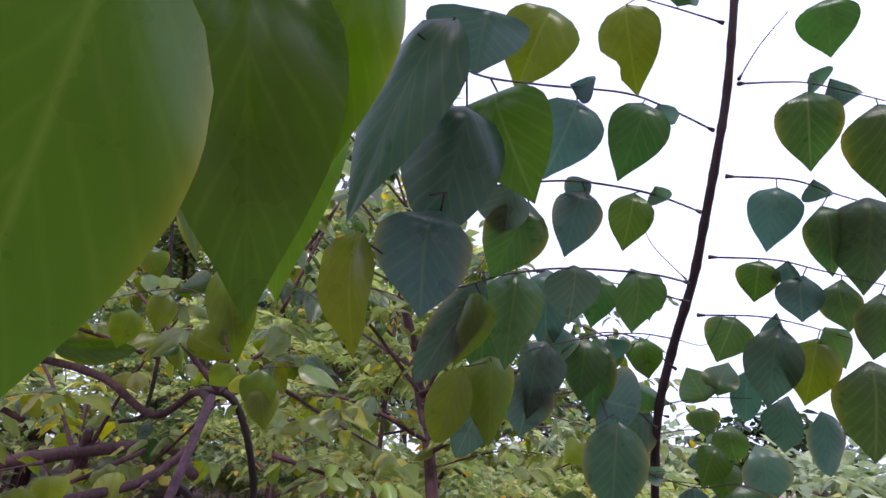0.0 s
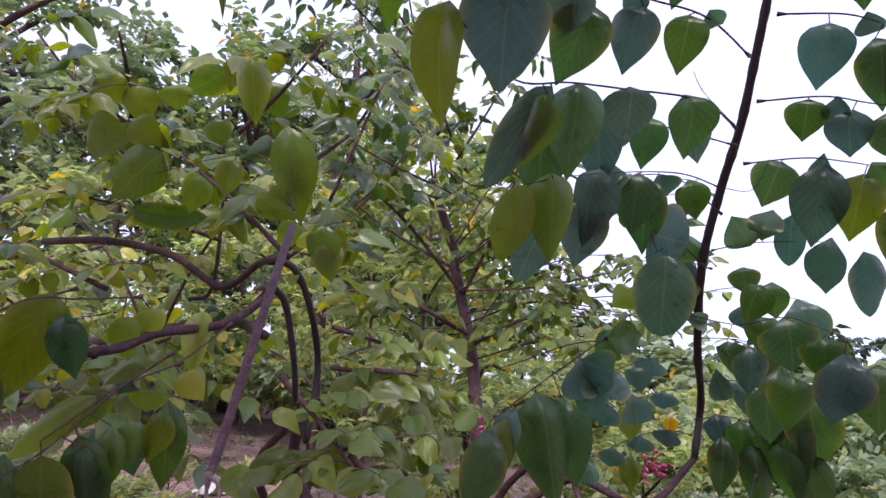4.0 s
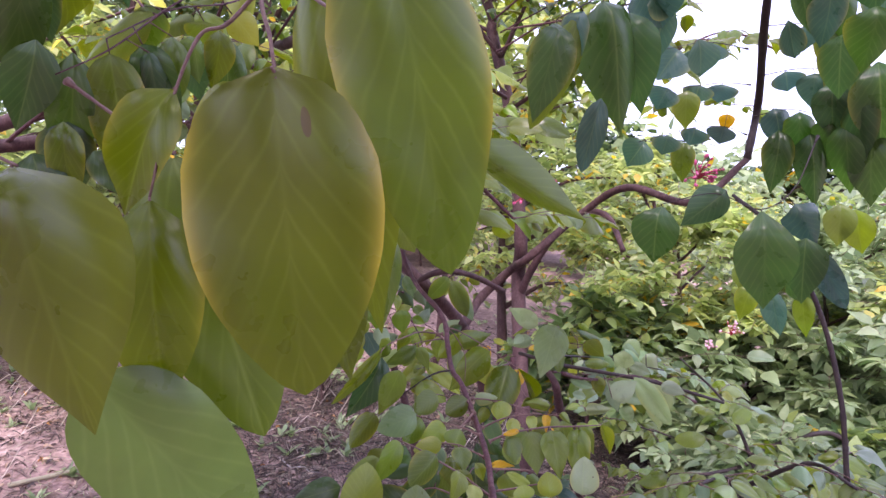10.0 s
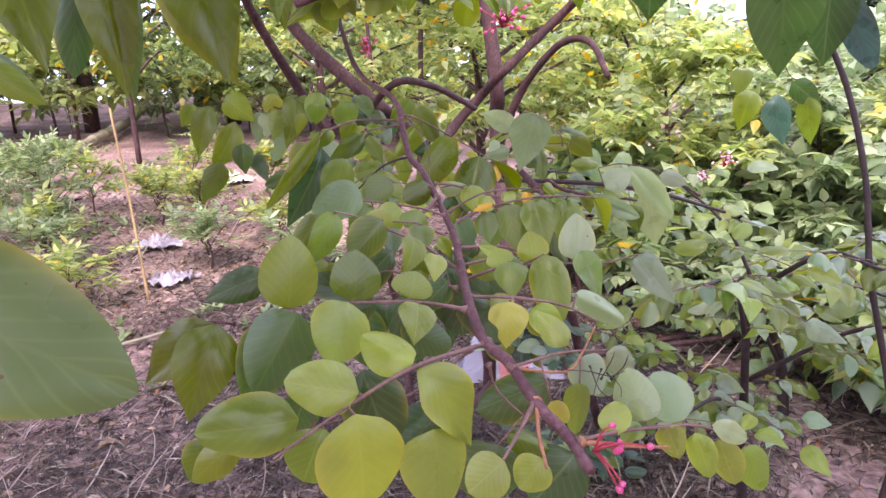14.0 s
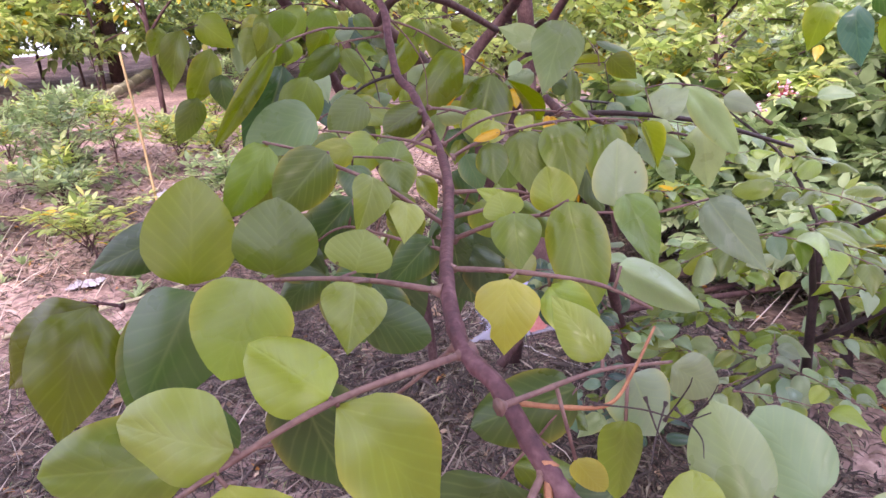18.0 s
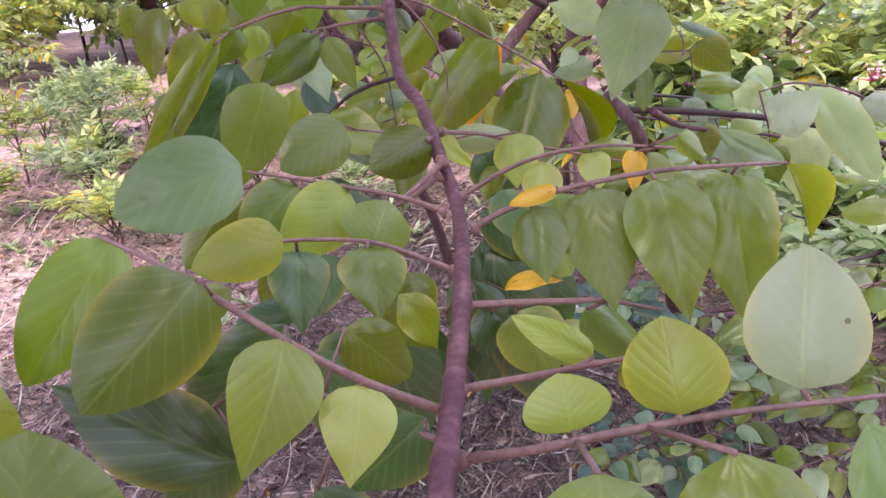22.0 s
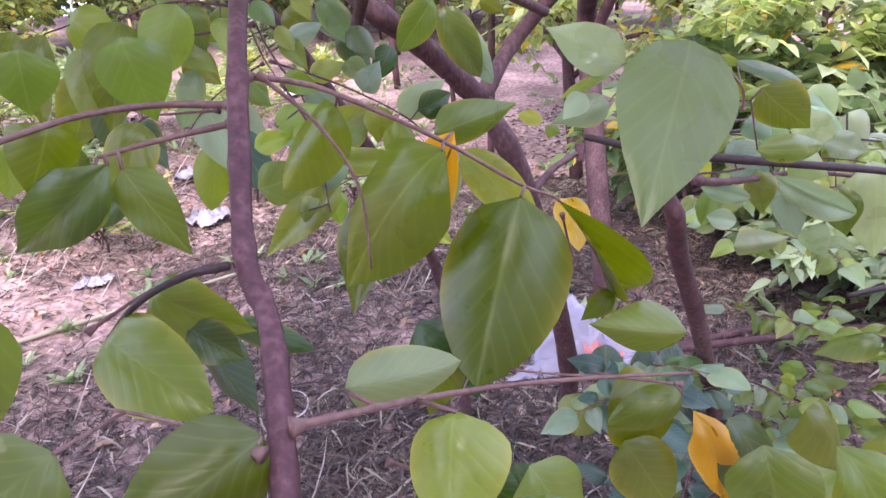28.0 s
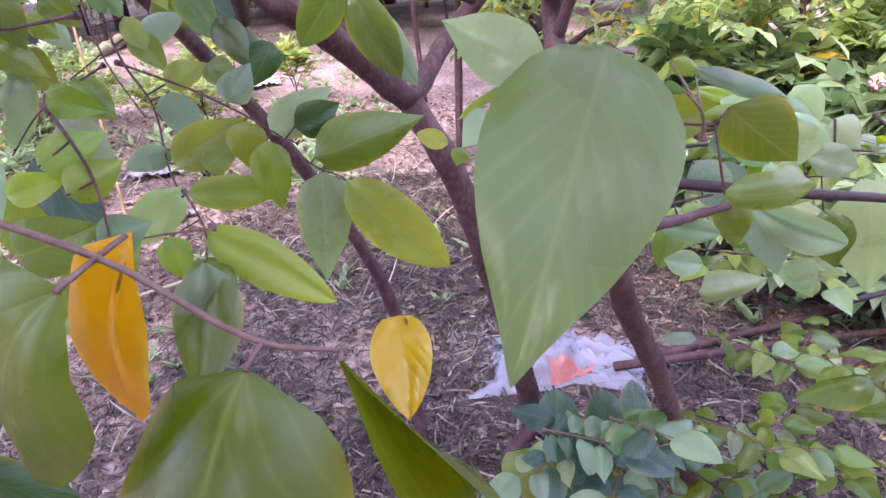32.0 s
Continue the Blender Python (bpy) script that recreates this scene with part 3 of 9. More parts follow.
def leafy_line(tree, points, count, reach, leaf, tones, seed, hang=0.7, pairs=4, width=0.56, radius=0.005, mat=None):
    """A twig of a tree with compound leaves on it, every leaflet its own part."""
    rnd = random.Random(seed)
    limb(tree, "twig", points, radius, radius * 0.4, mat or TWIG, 0.12)
    line = bend(points, 8)
    for k in range(count):
        p = line[min(len(line) - 1, int(len(line) * (0.15 + 0.85 * (k + rnd.random()) / count)))]
        ang = 2.4 * k + rnd.uniform(-0.6, 0.6)
        d = Vector((math.cos(ang), math.sin(ang), rnd.uniform(-0.1, 0.5))).normalized()
        size = reach * rnd.uniform(0.7, 1.2)
        n = pairs + rnd.choice((-1, 0, 1))
        side = d.cross(Vector((0, 0, 1))).normalized()
        rach = [p + d * size * f + Vector((0, 0, -hang * size * 0.45 * f * f)) for f in (0, 0.35, 0.7, 1)]
        blades = []
        for i in range(n):
            f = (i + 0.7) / n
            q = p + d * size * f + Vector((0, 0, -hang * size * 0.45 * f * f))
            for s in (-1, 1) if i < n - 1 else (0,):
                a = (side * s * 0.8 + d * (0.3 if s else 1.0) + Vector((rnd.uniform(-0.2, 0.2), rnd.uniform(-0.2, 0.2), -hang * rnd.uniform(0.5, 1.5)))).normalized()
                long = leaf * (0.65 + 0.5 * f) * rnd.uniform(0.85, 1.2)
                blades.append((q + a * 0.004, q + a * long, long * width, rnd.choice(tones), rnd.choice("tttol"), rnd.uniform(-30, 30)))
        frond(tree, rach, blades, 0.0009, facing=(rnd.uniform(-0.3, 0.3), -0.45, 0.75))


limb(tree, "trunk", [(-0.1040, 1.8350, -0.0200), (-0.0795, 1.6042, 0.2700), (-0.1180, 1.4496, 0.6233), (-0.1639, 1.4309, 0.7492)], 0.017, 0.014, BARK, 0.12)
limb(tree, "limb", [(-0.1639, 1.4309, 0.7492), (-0.2196, 1.3669, 0.8262), (-0.2710, 1.3349, 0.8797), (-0.4130, 1.3834, 1.0291), (-0.4003, 1.3077, 1.1407)], 0.0135, 0.011, BARK, 0.14)
limb(tree, "limb", [(-0.1639, 1.4309, 0.7492), (-0.1261, 1.4990, 0.8087), (-0.0546, 1.4910, 0.8776), (-0.0212, 1.4135, 0.9061), (0.0971, 1.4379, 1.0055), (0.1771, 1.3468, 1.0561), (0.2850, 1.2627, 1.0212), (0.3971, 1.3019, 1.1076)], 0.011, 0.0065, BARK, 0.1)
limb(tree, "limb", [(0.3971, 1.3019, 1.1076), (0.4150, 1.2968, 1.2206), (0.3391, 1.0852, 1.3092), (0.3141, 0.9730, 1.4232), (0.3176, 0.8951, 1.5158), (0.3241, 0.8247, 1.5890), (0.3234, 0.7690, 1.6512), (0.3236, 0.7074, 1.7290), (0.3271, 0.6728, 1.7921), (0.3257, 0.6364, 1.8600), (0.3268, 0.6058, 1.9406)], 0.0075, 0.0048, DARK_TWIG, 0.14)
limb(tree, "twig", [(-0.2699, 1.3033, 0.8479), (-0.1963, 1.1631, 0.8869), (-0.1402, 1.2168, 0.8798), (-0.0755, 1.3158, 0.8421)], 0.006, 0.005, BARK, 0.1)
limb(tree, "twig", [(-0.1169, 1.4705, 0.6105), (-0.0846, 1.5494, 0.6277), (-0.0460, 1.6556, 0.6269)], 0.006, 0.004, BARK, 0.1)
limb(tree, "limb", [(-0.0759, 1.6433, 0.1738), (-0.1249, 1.6326, 0.1155)], 0.01, 0.012, BARK, 0.1)
limb(tree, "gall", [(-0.0451, 1.6502, 0.6412), (-0.0451, 1.6455, 0.6284), (-0.0460, 1.6399, 0.6141)], 0.008, 0.006, TWIG, 0.1, 'small round brown gall')
limb(tree, "branch", [(-0.2950, 1.1993, 1.0554), (-0.2289, 1.0065, 0.9032), (-0.1611, 0.8515, 0.8488), (-0.1498, 0.8165, 0.8158), (-0.1423, 0.7934, 0.7883), (-0.1300, 0.7773, 0.7757), (-0.1174, 0.7479, 0.7554), (-0.1050, 0.7163, 0.7348), (-0.0950, 0.6526, 0.7262), (-0.0921, 0.6170, 0.7197), (-0.0899, 0.5936, 0.7184), (-0.0836, 0.5189, 0.7138), (-0.0761, 0.4836, 0.7035), (-0.0646, 0.4657, 0.6981), (-0.0554, 0.4503, 0.6875), (-0.0484, 0.4409, 0.6805), (-0.0391, 0.4296, 0.6737), (-0.0323, 0.4156, 0.6651)], 0.0033, 0.0027, TWIG, 0.16, 'knobbly reddish-brown branch')
limb(tree, "branch", [(0.2000, 1.6000, -0.0100), (0.1258, 1.3991, 0.2502), (0.0633, 1.2362, 0.5164), (0.0216, 1.1167, 0.6556), (0.0085, 1.0642, 0.7111), (-0.0162, 1.0918, 0.7459)], 0.011, 0.0046, BARK, 0.12)
frond(tree, [(-0.1048, 0.6883, 0.7422), (-0.1234, 0.6889, 0.7494), (-0.1558, 0.6927, 0.7559), (-0.1880, 0.7002, 0.7605)], [
    ((-0.1691, 0.6612, 0.7700), (-0.2043, 0.6373, 0.7595), 0.0308, "q", "r", -7),
    ((-0.1675, 0.7000, 0.7536), (-0.1840, 0.6775, 0.7344), 0.0251, "n", "r", -5),
    ((-0.1425, 0.6916, 0.7514), (-0.1645, 0.6692, 0.7339), 0.0254, "l", "r", -11),
    ((-0.1318, 0.6759, 0.7332), (-0.1250, 0.6828, 0.7494), 0.0274, "l", "r", 9)], 0.0011, facing=(0.46, -0.78, 0.42))
frond(tree, [(-0.0995, 0.6679, 0.7263), (-0.1145, 0.6623, 0.7353), (-0.1253, 0.6538, 0.7426), (-0.1420, 0.6471, 0.7462), (-0.1525, 0.6430, 0.7471)], [
    ((-0.1245, 0.6494, 0.7418), (-0.1183, 0.6350, 0.7225), 0.0221, "n", "t", -2),
    ((-0.1483, 0.6490, 0.7418), (-0.1438, 0.6329, 0.7194), 0.0199, "q", "t", 1)], 0.0011, facing=(0.41, -0.68, 0.61))
frond(tree, [(-0.0914, 0.5961, 0.7155), (-0.1067, 0.5825, 0.7321), (-0.1186, 0.5791, 0.7419), (-0.1421, 0.5874, 0.7515), (-0.1582, 0.5919, 0.7587), (-0.1781, 0.6004, 0.7633)], [
    ((-0.1398, 0.6233, 0.7543), (-0.1660, 0.6159, 0.7481), 0.0175, "l", "r", -10),
    ((-0.1406, 0.5814, 0.7578), (-0.1610, 0.5616, 0.7356), 0.0269, "n", "r", -12),
    ((-0.1776, 0.6040, 0.7613), (-0.1941, 0.5805, 0.7307), 0.0215, "n", "r", -12),
    ((-0.1204, 0.5756, 0.7461), (-0.1257, 0.5590, 0.7231), 0.0195, "n", "t", -14),
    ((-0.1075, 0.5812, 0.7319), (-0.1074, 0.5674, 0.7157), 0.0169, "l", "t", -2)], 0.0012, facing=(0.49, -0.72, 0.49))
frond(tree, [(-0.0848, 0.5112, 0.7125), (-0.1113, 0.5119, 0.7181), (-0.1447, 0.5222, 0.7171), (-0.1816, 0.5360, 0.7119)], [
    ((-0.1192, 0.5244, 0.7176), (-0.1142, 0.5297, 0.7328), 0.0270, "l", "r", 3),
    ((-0.1129, 0.4984, 0.7222), (-0.1133, 0.4822, 0.7031), 0.0227, "l", "t", -5),
    ((-0.1555, 0.5321, 0.7158), (-0.1515, 0.5417, 0.7460), 0.0351, "n", "r", 11),
    ((-0.2028, 0.5505, 0.7077), (-0.1986, 0.5650, 0.7546), 0.0409, "n", "r", 10),
    ((-0.1528, 0.5128, 0.7201), (-0.1630, 0.4908, 0.6909), 0.0381, "l", "r", -13),
    ((-0.2149, 0.5641, 0.6948), (-0.2306, 0.5328, 0.6502), 0.0414, "q", "r", -7),
    ((-0.2536, 0.5513, 0.6998), (-0.2720, 0.5303, 0.6403), 0.0404, "v", "t", 2)], 0.0012, facing=(0.47, -0.76, 0.45))
frond(tree, [(-0.0946, 0.6852, 0.7367), (-0.0812, 0.6847, 0.7433), (-0.0609, 0.6874, 0.7488), (-0.0313, 0.6924, 0.7521), (-0.0024, 0.7031, 0.7505), (0.0248, 0.7283, 0.7451)], [
    ((-0.0720, 0.6854, 0.7439), (-0.0683, 0.6651, 0.7221), 0.0221, "n", "t", 3),
    ((-0.0514, 0.6878, 0.7488), (-0.0459, 0.6631, 0.7117), 0.0282, "n", "t", -3),
    ((-0.0306, 0.6835, 0.7513), (-0.0232, 0.6583, 0.7098), 0.0280, "n", "t", -6),
    ((0.0000, 0.7084, 0.7462), (0.0019, 0.6774, 0.6939), 0.0269, "n", "t", 10),
    ((0.0292, 0.7403, 0.7420), (0.0389, 0.7323, 0.7112), 0.0140, "l", "f", -9),
    ((-0.0638, 0.6832, 0.7506), (-0.0805, 0.6785, 0.7465), 0.0071, "o", "r", 12)], 0.0013, facing=(-0.12, -0.91, 0.40))
frond(tree, [(-0.1029, 0.7175, 0.7412), (-0.0862, 0.7136, 0.7508), (-0.0686, 0.7120, 0.7571), (-0.0434, 0.7179, 0.7583), (-0.0099, 0.7359, 0.7516)], [
    ((-0.0695, 0.7118, 0.7549), (-0.0691, 0.6958, 0.7424), 0.0158, "l", "r", -11),
    ((-0.0499, 0.7185, 0.7561), (-0.0482, 0.7031, 0.7449), 0.0126, "l", "r", -6),
    ((-0.0308, 0.7426, 0.7506), (-0.0328, 0.7251, 0.7358), 0.0103, "o", "t", -8),
    ((-0.0273, 0.7389, 0.7504), (-0.0188, 0.7241, 0.7396), 0.0128, "l", "r", -14),
    ((-0.0185, 0.7126, 0.7614), (-0.0075, 0.7109, 0.7496), 0.0085, "l", "c", 12)], 0.0011, facing=(-0.16, -0.88, 0.45))
frond(tree, [(-0.1158, 0.7517, 0.7643), (-0.0982, 0.7675, 0.7596), (-0.0865, 0.7820, 0.7531), (-0.0734, 0.7941, 0.7479), (-0.0488, 0.8136, 0.7381), (-0.0201, 0.8320, 0.7283)], [
    ((-0.1128, 0.7762, 0.7574), (-0.0850, 0.7935, 0.7557), 0.0160, "p", "r", 6),
    ((-0.0818, 0.7648, 0.7597), (-0.0823, 0.7462, 0.7376), 0.0244, "l", "t", 11)], 0.0011, facing=(0.09, -0.91, 0.42))
frond(tree, [(-0.0902, 0.6028, 0.7179), (-0.0699, 0.6047, 0.7209), (-0.0562, 0.6034, 0.7247), (-0.0456, 0.6040, 0.7266)], [
    ((-0.0551, 0.6273, 0.7139), (-0.0773, 0.6270, 0.7270), 0.0099, "l", "r", -6)], 0.0011, facing=(0.02, -0.85, 0.53))
frond(tree, [(-0.0871, 0.5823, 0.7122), (-0.0692, 0.5775, 0.7191), (-0.0517, 0.5816, 0.7208), (-0.0263, 0.5944, 0.7176), (0.0127, 0.6130, 0.7108)], [
    ((-0.0615, 0.5818, 0.7205), (-0.0646, 0.5851, 0.7325), 0.0192, "l", "r", 11),
    ((-0.0388, 0.5880, 0.7208), (-0.0422, 0.5940, 0.7414), 0.0224, "l", "r", -6),
    ((-0.0088, 0.6053, 0.7169), (-0.0062, 0.6163, 0.7490), 0.0270, "p", "r", -8),
    ((-0.0577, 0.5581, 0.7286), (-0.0567, 0.5420, 0.7083), 0.0211, "n", "t", -9),
    ((-0.0353, 0.5606, 0.7315), (-0.0290, 0.5391, 0.6902), 0.0257, "n", "r", -5),
    ((-0.0105, 0.5716, 0.7301), (-0.0006, 0.5540, 0.7002), 0.0173, "q", "t", -5),
    ((0.0394, 0.6238, 0.7132), (0.0605, 0.6007, 0.6800), 0.0226, "p", "t", 20)], 0.0012, facing=(-0.18, -0.82, 0.54))
frond(tree, [(-0.0844, 0.5309, 0.7146), (-0.0578, 0.5127, 0.7178), (-0.0299, 0.5111, 0.7119), (-0.0122, 0.5090, 0.7026)], [
    ((-0.0602, 0.5077, 0.7171), (-0.0643, 0.4996, 0.6918), 0.0237, "y", "k", 6),
    ((-0.0220, 0.5123, 0.7178), (0.0093, 0.5112, 0.6975), 0.0141, "p", "c", 13),
    ((-0.0466, 0.5134, 0.7116), (-0.0284, 0.4993, 0.6914), 0.0173, "l", "t", 9)], 0.0011, facing=(-0.09, -0.83, 0.55))
frond(tree, [(-0.1557, 0.8401, 0.8336), (-0.1433, 0.8522, 0.8292), (-0.1294, 0.8581, 0.8220), (-0.0993, 0.8686, 0.8024), (-0.0736, 0.8681, 0.7853), (-0.0604, 0.8785, 0.7758)], [
    ((-0.0972, 0.8553, 0.8018), (-0.1548, 0.8813, 0.7395), 0.0420, "v", "t", 13),
    ((-0.0724, 0.8627, 0.7816), (-0.0895, 0.8261, 0.7258), 0.0467, "v", "r", 13),
    ((-0.0969, 0.8748, 0.8043), (-0.1283, 0.8912, 0.7470), 0.0250, "o", "l", 14),
    ((-0.2079, 1.0780, 0.7215), (-0.2124, 1.0275, 0.6550), 0.0323, "n", "t", -3),
    ((-0.0170, 0.8509, 0.7323), (-0.0498, 0.8456, 0.7383), 0.0190, "l", "c", -12),
    ((-0.1371, 0.8662, 0.8190), (-0.1685, 0.8706, 0.7878), 0.0260, "v", "r", 13),
    ((-0.0578, 0.9126, 0.7659), (-0.0529, 0.8918, 0.7495), 0.0150, "o", "l", 5),
    ((-0.0594, 0.8751, 0.7755), (-0.0378, 0.9014, 0.7219), 0.0125, "v", "f", 10)], 0.0011, facing=(0.27, -0.82, 0.51))
frond(tree, [(-0.1196, 0.7456, 0.7617), (-0.1415, 0.7499, 0.7661), (-0.1633, 0.7516, 0.7692)], [
    ((-0.1544, 0.7308, 0.7728), (-0.1768, 0.7076, 0.7590), 0.0261, "n", "r", -4),
    ((-0.2251, 0.8771, 0.7219), (-0.1902, 0.8518, 0.6962), 0.0210, "d", "t", 7),
    ((-0.1840, 0.7825, 0.7709), (-0.1474, 0.7684, 0.7562), 0.0254, "n", "r", -2),
    ((-0.1205, 0.7484, 0.7643), (-0.1436, 0.7252, 0.7534), 0.0245, "v", "r", 2)], 0.0008, facing=(0.36, -0.87, 0.34))
frond(tree, [(0.0191, 1.0243, 0.7939), (0.0094, 0.9857, 0.8128), (-0.0008, 0.9505, 0.8237)], [
    ((-0.0010, 0.9494, 0.8238), (-0.0280, 0.8872, 0.7608), 0.0500, "q", "g", -7)], 0.0008, facing=(-0.08, -0.92, 0.38))
frond(tree, [(-0.0935, 0.6460, 0.7225), (-0.0766, 0.6506, 0.7211), (-0.0599, 0.6551, 0.7193), (-0.0478, 0.6714, 0.7121), (-0.0268, 0.6883, 0.7007)], [
    ((-0.0790, 0.6599, 0.7135), (-0.0670, 0.6552, 0.6916), 0.0247, "n", "r", 6),
    ((-0.0551, 0.6739, 0.7079), (-0.0299, 0.6721, 0.6863), 0.0165, "n", "c", -4),
    ((-0.0882, 0.6677, 0.7106), (-0.0939, 0.6623, 0.6980), 0.0122, "d", "t", 0)], 0.0013, facing=(-0.05, -0.85, 0.5))
frond(tree, [(-0.0642, 0.4512, 0.7005), (-0.0523, 0.4616, 0.6992), (-0.0337, 0.4766, 0.6972), (-0.0097, 0.4926, 0.6907)], [
    ((-0.0335, 0.4775, 0.7001), (-0.0472, 0.4908, 0.7170), 0.0155, "l", "t", 14),
    ((-0.0239, 0.4827, 0.6921), (-0.0158, 0.4841, 0.6683), 0.0216, "p", "o", -11),
    ((-0.0271, 0.4770, 0.6792), (-0.0301, 0.4793, 0.6474), 0.0141, "n", "o", -5),
    ((-0.0097, 0.4923, 0.6896), (0.0059, 0.4962, 0.6779), 0.0157, "p", "o", 1),
    ((-0.0440, 0.4597, 0.6780), (-0.0356, 0.4625, 0.6641), 0.0096, "y", "o", 7)], 0.0011, facing=(-0.11, -0.92, 0.37))
frond(tree, [(-0.0364, 0.4270, 0.6736), (-0.0169, 0.4351, 0.6732), (0.0049, 0.4466, 0.6686), (0.0286, 0.4579, 0.6623), (0.0583, 0.4718, 0.6437)], [
    ((-0.0013, 0.4444, 0.6730), (-0.0044, 0.4665, 0.6919), 0.0223, "p", "o", 13),
    ((0.0196, 0.4545, 0.6674), (0.0094, 0.4732, 0.6853), 0.0230, "p", "o", -12),
    ((0.0357, 0.4616, 0.6598), (0.0569, 0.4671, 0.6491), 0.0115, "p", "o", -6),
    ((0.0095, 0.4489, 0.6675), (0.0162, 0.4498, 0.6491), 0.0143, "l", "o", 0),
    ((0.0257, 0.4558, 0.6601), (0.0335, 0.4567, 0.6342), 0.0144, "l", "o", 6),
    ((0.0402, 0.4632, 0.6515), (0.0487, 0.4641, 0.6242), 0.0173, "l", "o", 12),
    ((0.0563, 0.4708, 0.6433), (0.0668, 0.4719, 0.6153), 0.0180, "l", "o", -13),
    ((-0.0171, 0.4345, 0.6716), (-0.0153, 0.4482, 0.6828), 0.0158, "l", "o", -7)], 0.0011, facing=(-0.29, -0.81, 0.51))
frond(tree, [(-0.0523, 0.4471, 0.6851), (-0.0529, 0.4303, 0.6756), (-0.0513, 0.4144, 0.6684)], [
    ((-0.0524, 0.4191, 0.6703), (-0.0635, 0.4177, 0.6567), 0.0182, "l", "o", -1)], 0.0013, mat=ORANGE_STALK, facing=(-0.04, -0.84, 0.54))
frond(tree, [(-0.0528, 0.4470, 0.6845), (-0.0627, 0.4260, 0.6788), (-0.0700, 0.4093, 0.6762)], [
    ((-0.0697, 0.4092, 0.6759), (-0.0863, 0.4078, 0.6618), 0.0204, "l", "o", 5)], 0.0012, facing=(0.02, -0.84, 0.54))
frond(tree, [(-0.0350, 0.4278, 0.6728), (-0.0153, 0.4291, 0.6695), (0.0050, 0.4306, 0.6669)], [], 0.0013, mat=ORANGE_STALK)
frond(tree, [(-0.0623, 0.4619, 0.6959), (-0.0468, 0.4642, 0.6922), (-0.0333, 0.4668, 0.6912), (-0.0258, 0.4708, 0.6991), (-0.0184, 0.4763, 0.7107)], [], 0.0009, mat=ORANGE_STALK)
frond(tree, [(-0.0727, 0.4826, 0.7025), (-0.1099, 0.4539, 0.7025), (-0.1383, 0.4440, 0.6905), (-0.1554, 0.4378, 0.6816), (-0.1756, 0.4228, 0.6730)], [
    ((-0.1113, 0.4540, 0.7038), (-0.1372, 0.4637, 0.7175), 0.0238, "l", "o", 11),
    ((-0.1091, 0.4538, 0.7009), (-0.0837, 0.4589, 0.6554), 0.0309, "l", "t", -14),
    ((-0.1376, 0.4451, 0.6936), (-0.1768, 0.4529, 0.6982), 0.0273, "l", "o", -8),
    ((-0.1398, 0.4416, 0.6842), (-0.1399, 0.4415, 0.6327), 0.0445, "l", "o", -2),
    ((-0.1025, 0.4459, 0.6725), (-0.1016, 0.4457, 0.6272), 0.0354, "l", "o", 4),
    ((-0.1546, 0.4373, 0.6798), (-0.1685, 0.4364, 0.6511), 0.0285, "n", "o", 10)], 0.0013, facing=(0.37, -0.83, 0.43))
# lower inner leaves, their shade painted in with the dark tone
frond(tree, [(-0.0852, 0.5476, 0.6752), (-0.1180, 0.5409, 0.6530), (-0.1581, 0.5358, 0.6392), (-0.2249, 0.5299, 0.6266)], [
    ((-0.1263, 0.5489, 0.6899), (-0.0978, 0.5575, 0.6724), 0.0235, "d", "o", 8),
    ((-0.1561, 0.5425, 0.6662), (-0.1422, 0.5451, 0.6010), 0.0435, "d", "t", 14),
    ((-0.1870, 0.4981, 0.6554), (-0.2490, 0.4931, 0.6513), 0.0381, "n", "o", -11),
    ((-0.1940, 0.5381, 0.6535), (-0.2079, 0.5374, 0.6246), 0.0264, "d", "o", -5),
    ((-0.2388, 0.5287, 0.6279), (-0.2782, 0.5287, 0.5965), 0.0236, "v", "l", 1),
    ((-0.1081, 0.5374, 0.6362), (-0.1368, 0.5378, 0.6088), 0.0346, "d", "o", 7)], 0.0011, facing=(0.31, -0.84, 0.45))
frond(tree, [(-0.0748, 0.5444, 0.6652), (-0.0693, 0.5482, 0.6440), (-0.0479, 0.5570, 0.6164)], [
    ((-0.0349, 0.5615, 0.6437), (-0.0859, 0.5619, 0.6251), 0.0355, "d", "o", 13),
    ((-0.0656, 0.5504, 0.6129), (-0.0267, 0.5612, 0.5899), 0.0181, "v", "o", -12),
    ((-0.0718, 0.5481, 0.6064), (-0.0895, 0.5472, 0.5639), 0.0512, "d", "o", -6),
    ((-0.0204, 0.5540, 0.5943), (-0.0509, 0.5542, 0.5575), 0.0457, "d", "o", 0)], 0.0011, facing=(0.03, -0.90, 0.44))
# back layer behind the branch, coloured dark for the shade there
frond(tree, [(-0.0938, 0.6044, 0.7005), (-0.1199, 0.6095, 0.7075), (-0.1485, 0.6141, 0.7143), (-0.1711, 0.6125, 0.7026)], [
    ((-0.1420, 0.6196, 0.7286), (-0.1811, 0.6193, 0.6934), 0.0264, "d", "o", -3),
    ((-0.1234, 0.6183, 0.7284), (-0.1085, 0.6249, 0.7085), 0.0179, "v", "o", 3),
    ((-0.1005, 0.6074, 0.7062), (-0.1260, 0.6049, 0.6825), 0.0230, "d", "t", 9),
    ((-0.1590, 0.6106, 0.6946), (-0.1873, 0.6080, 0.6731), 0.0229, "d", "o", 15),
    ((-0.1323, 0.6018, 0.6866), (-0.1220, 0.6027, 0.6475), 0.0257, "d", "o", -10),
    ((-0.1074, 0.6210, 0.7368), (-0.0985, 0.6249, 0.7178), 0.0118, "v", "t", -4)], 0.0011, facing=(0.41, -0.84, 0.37))
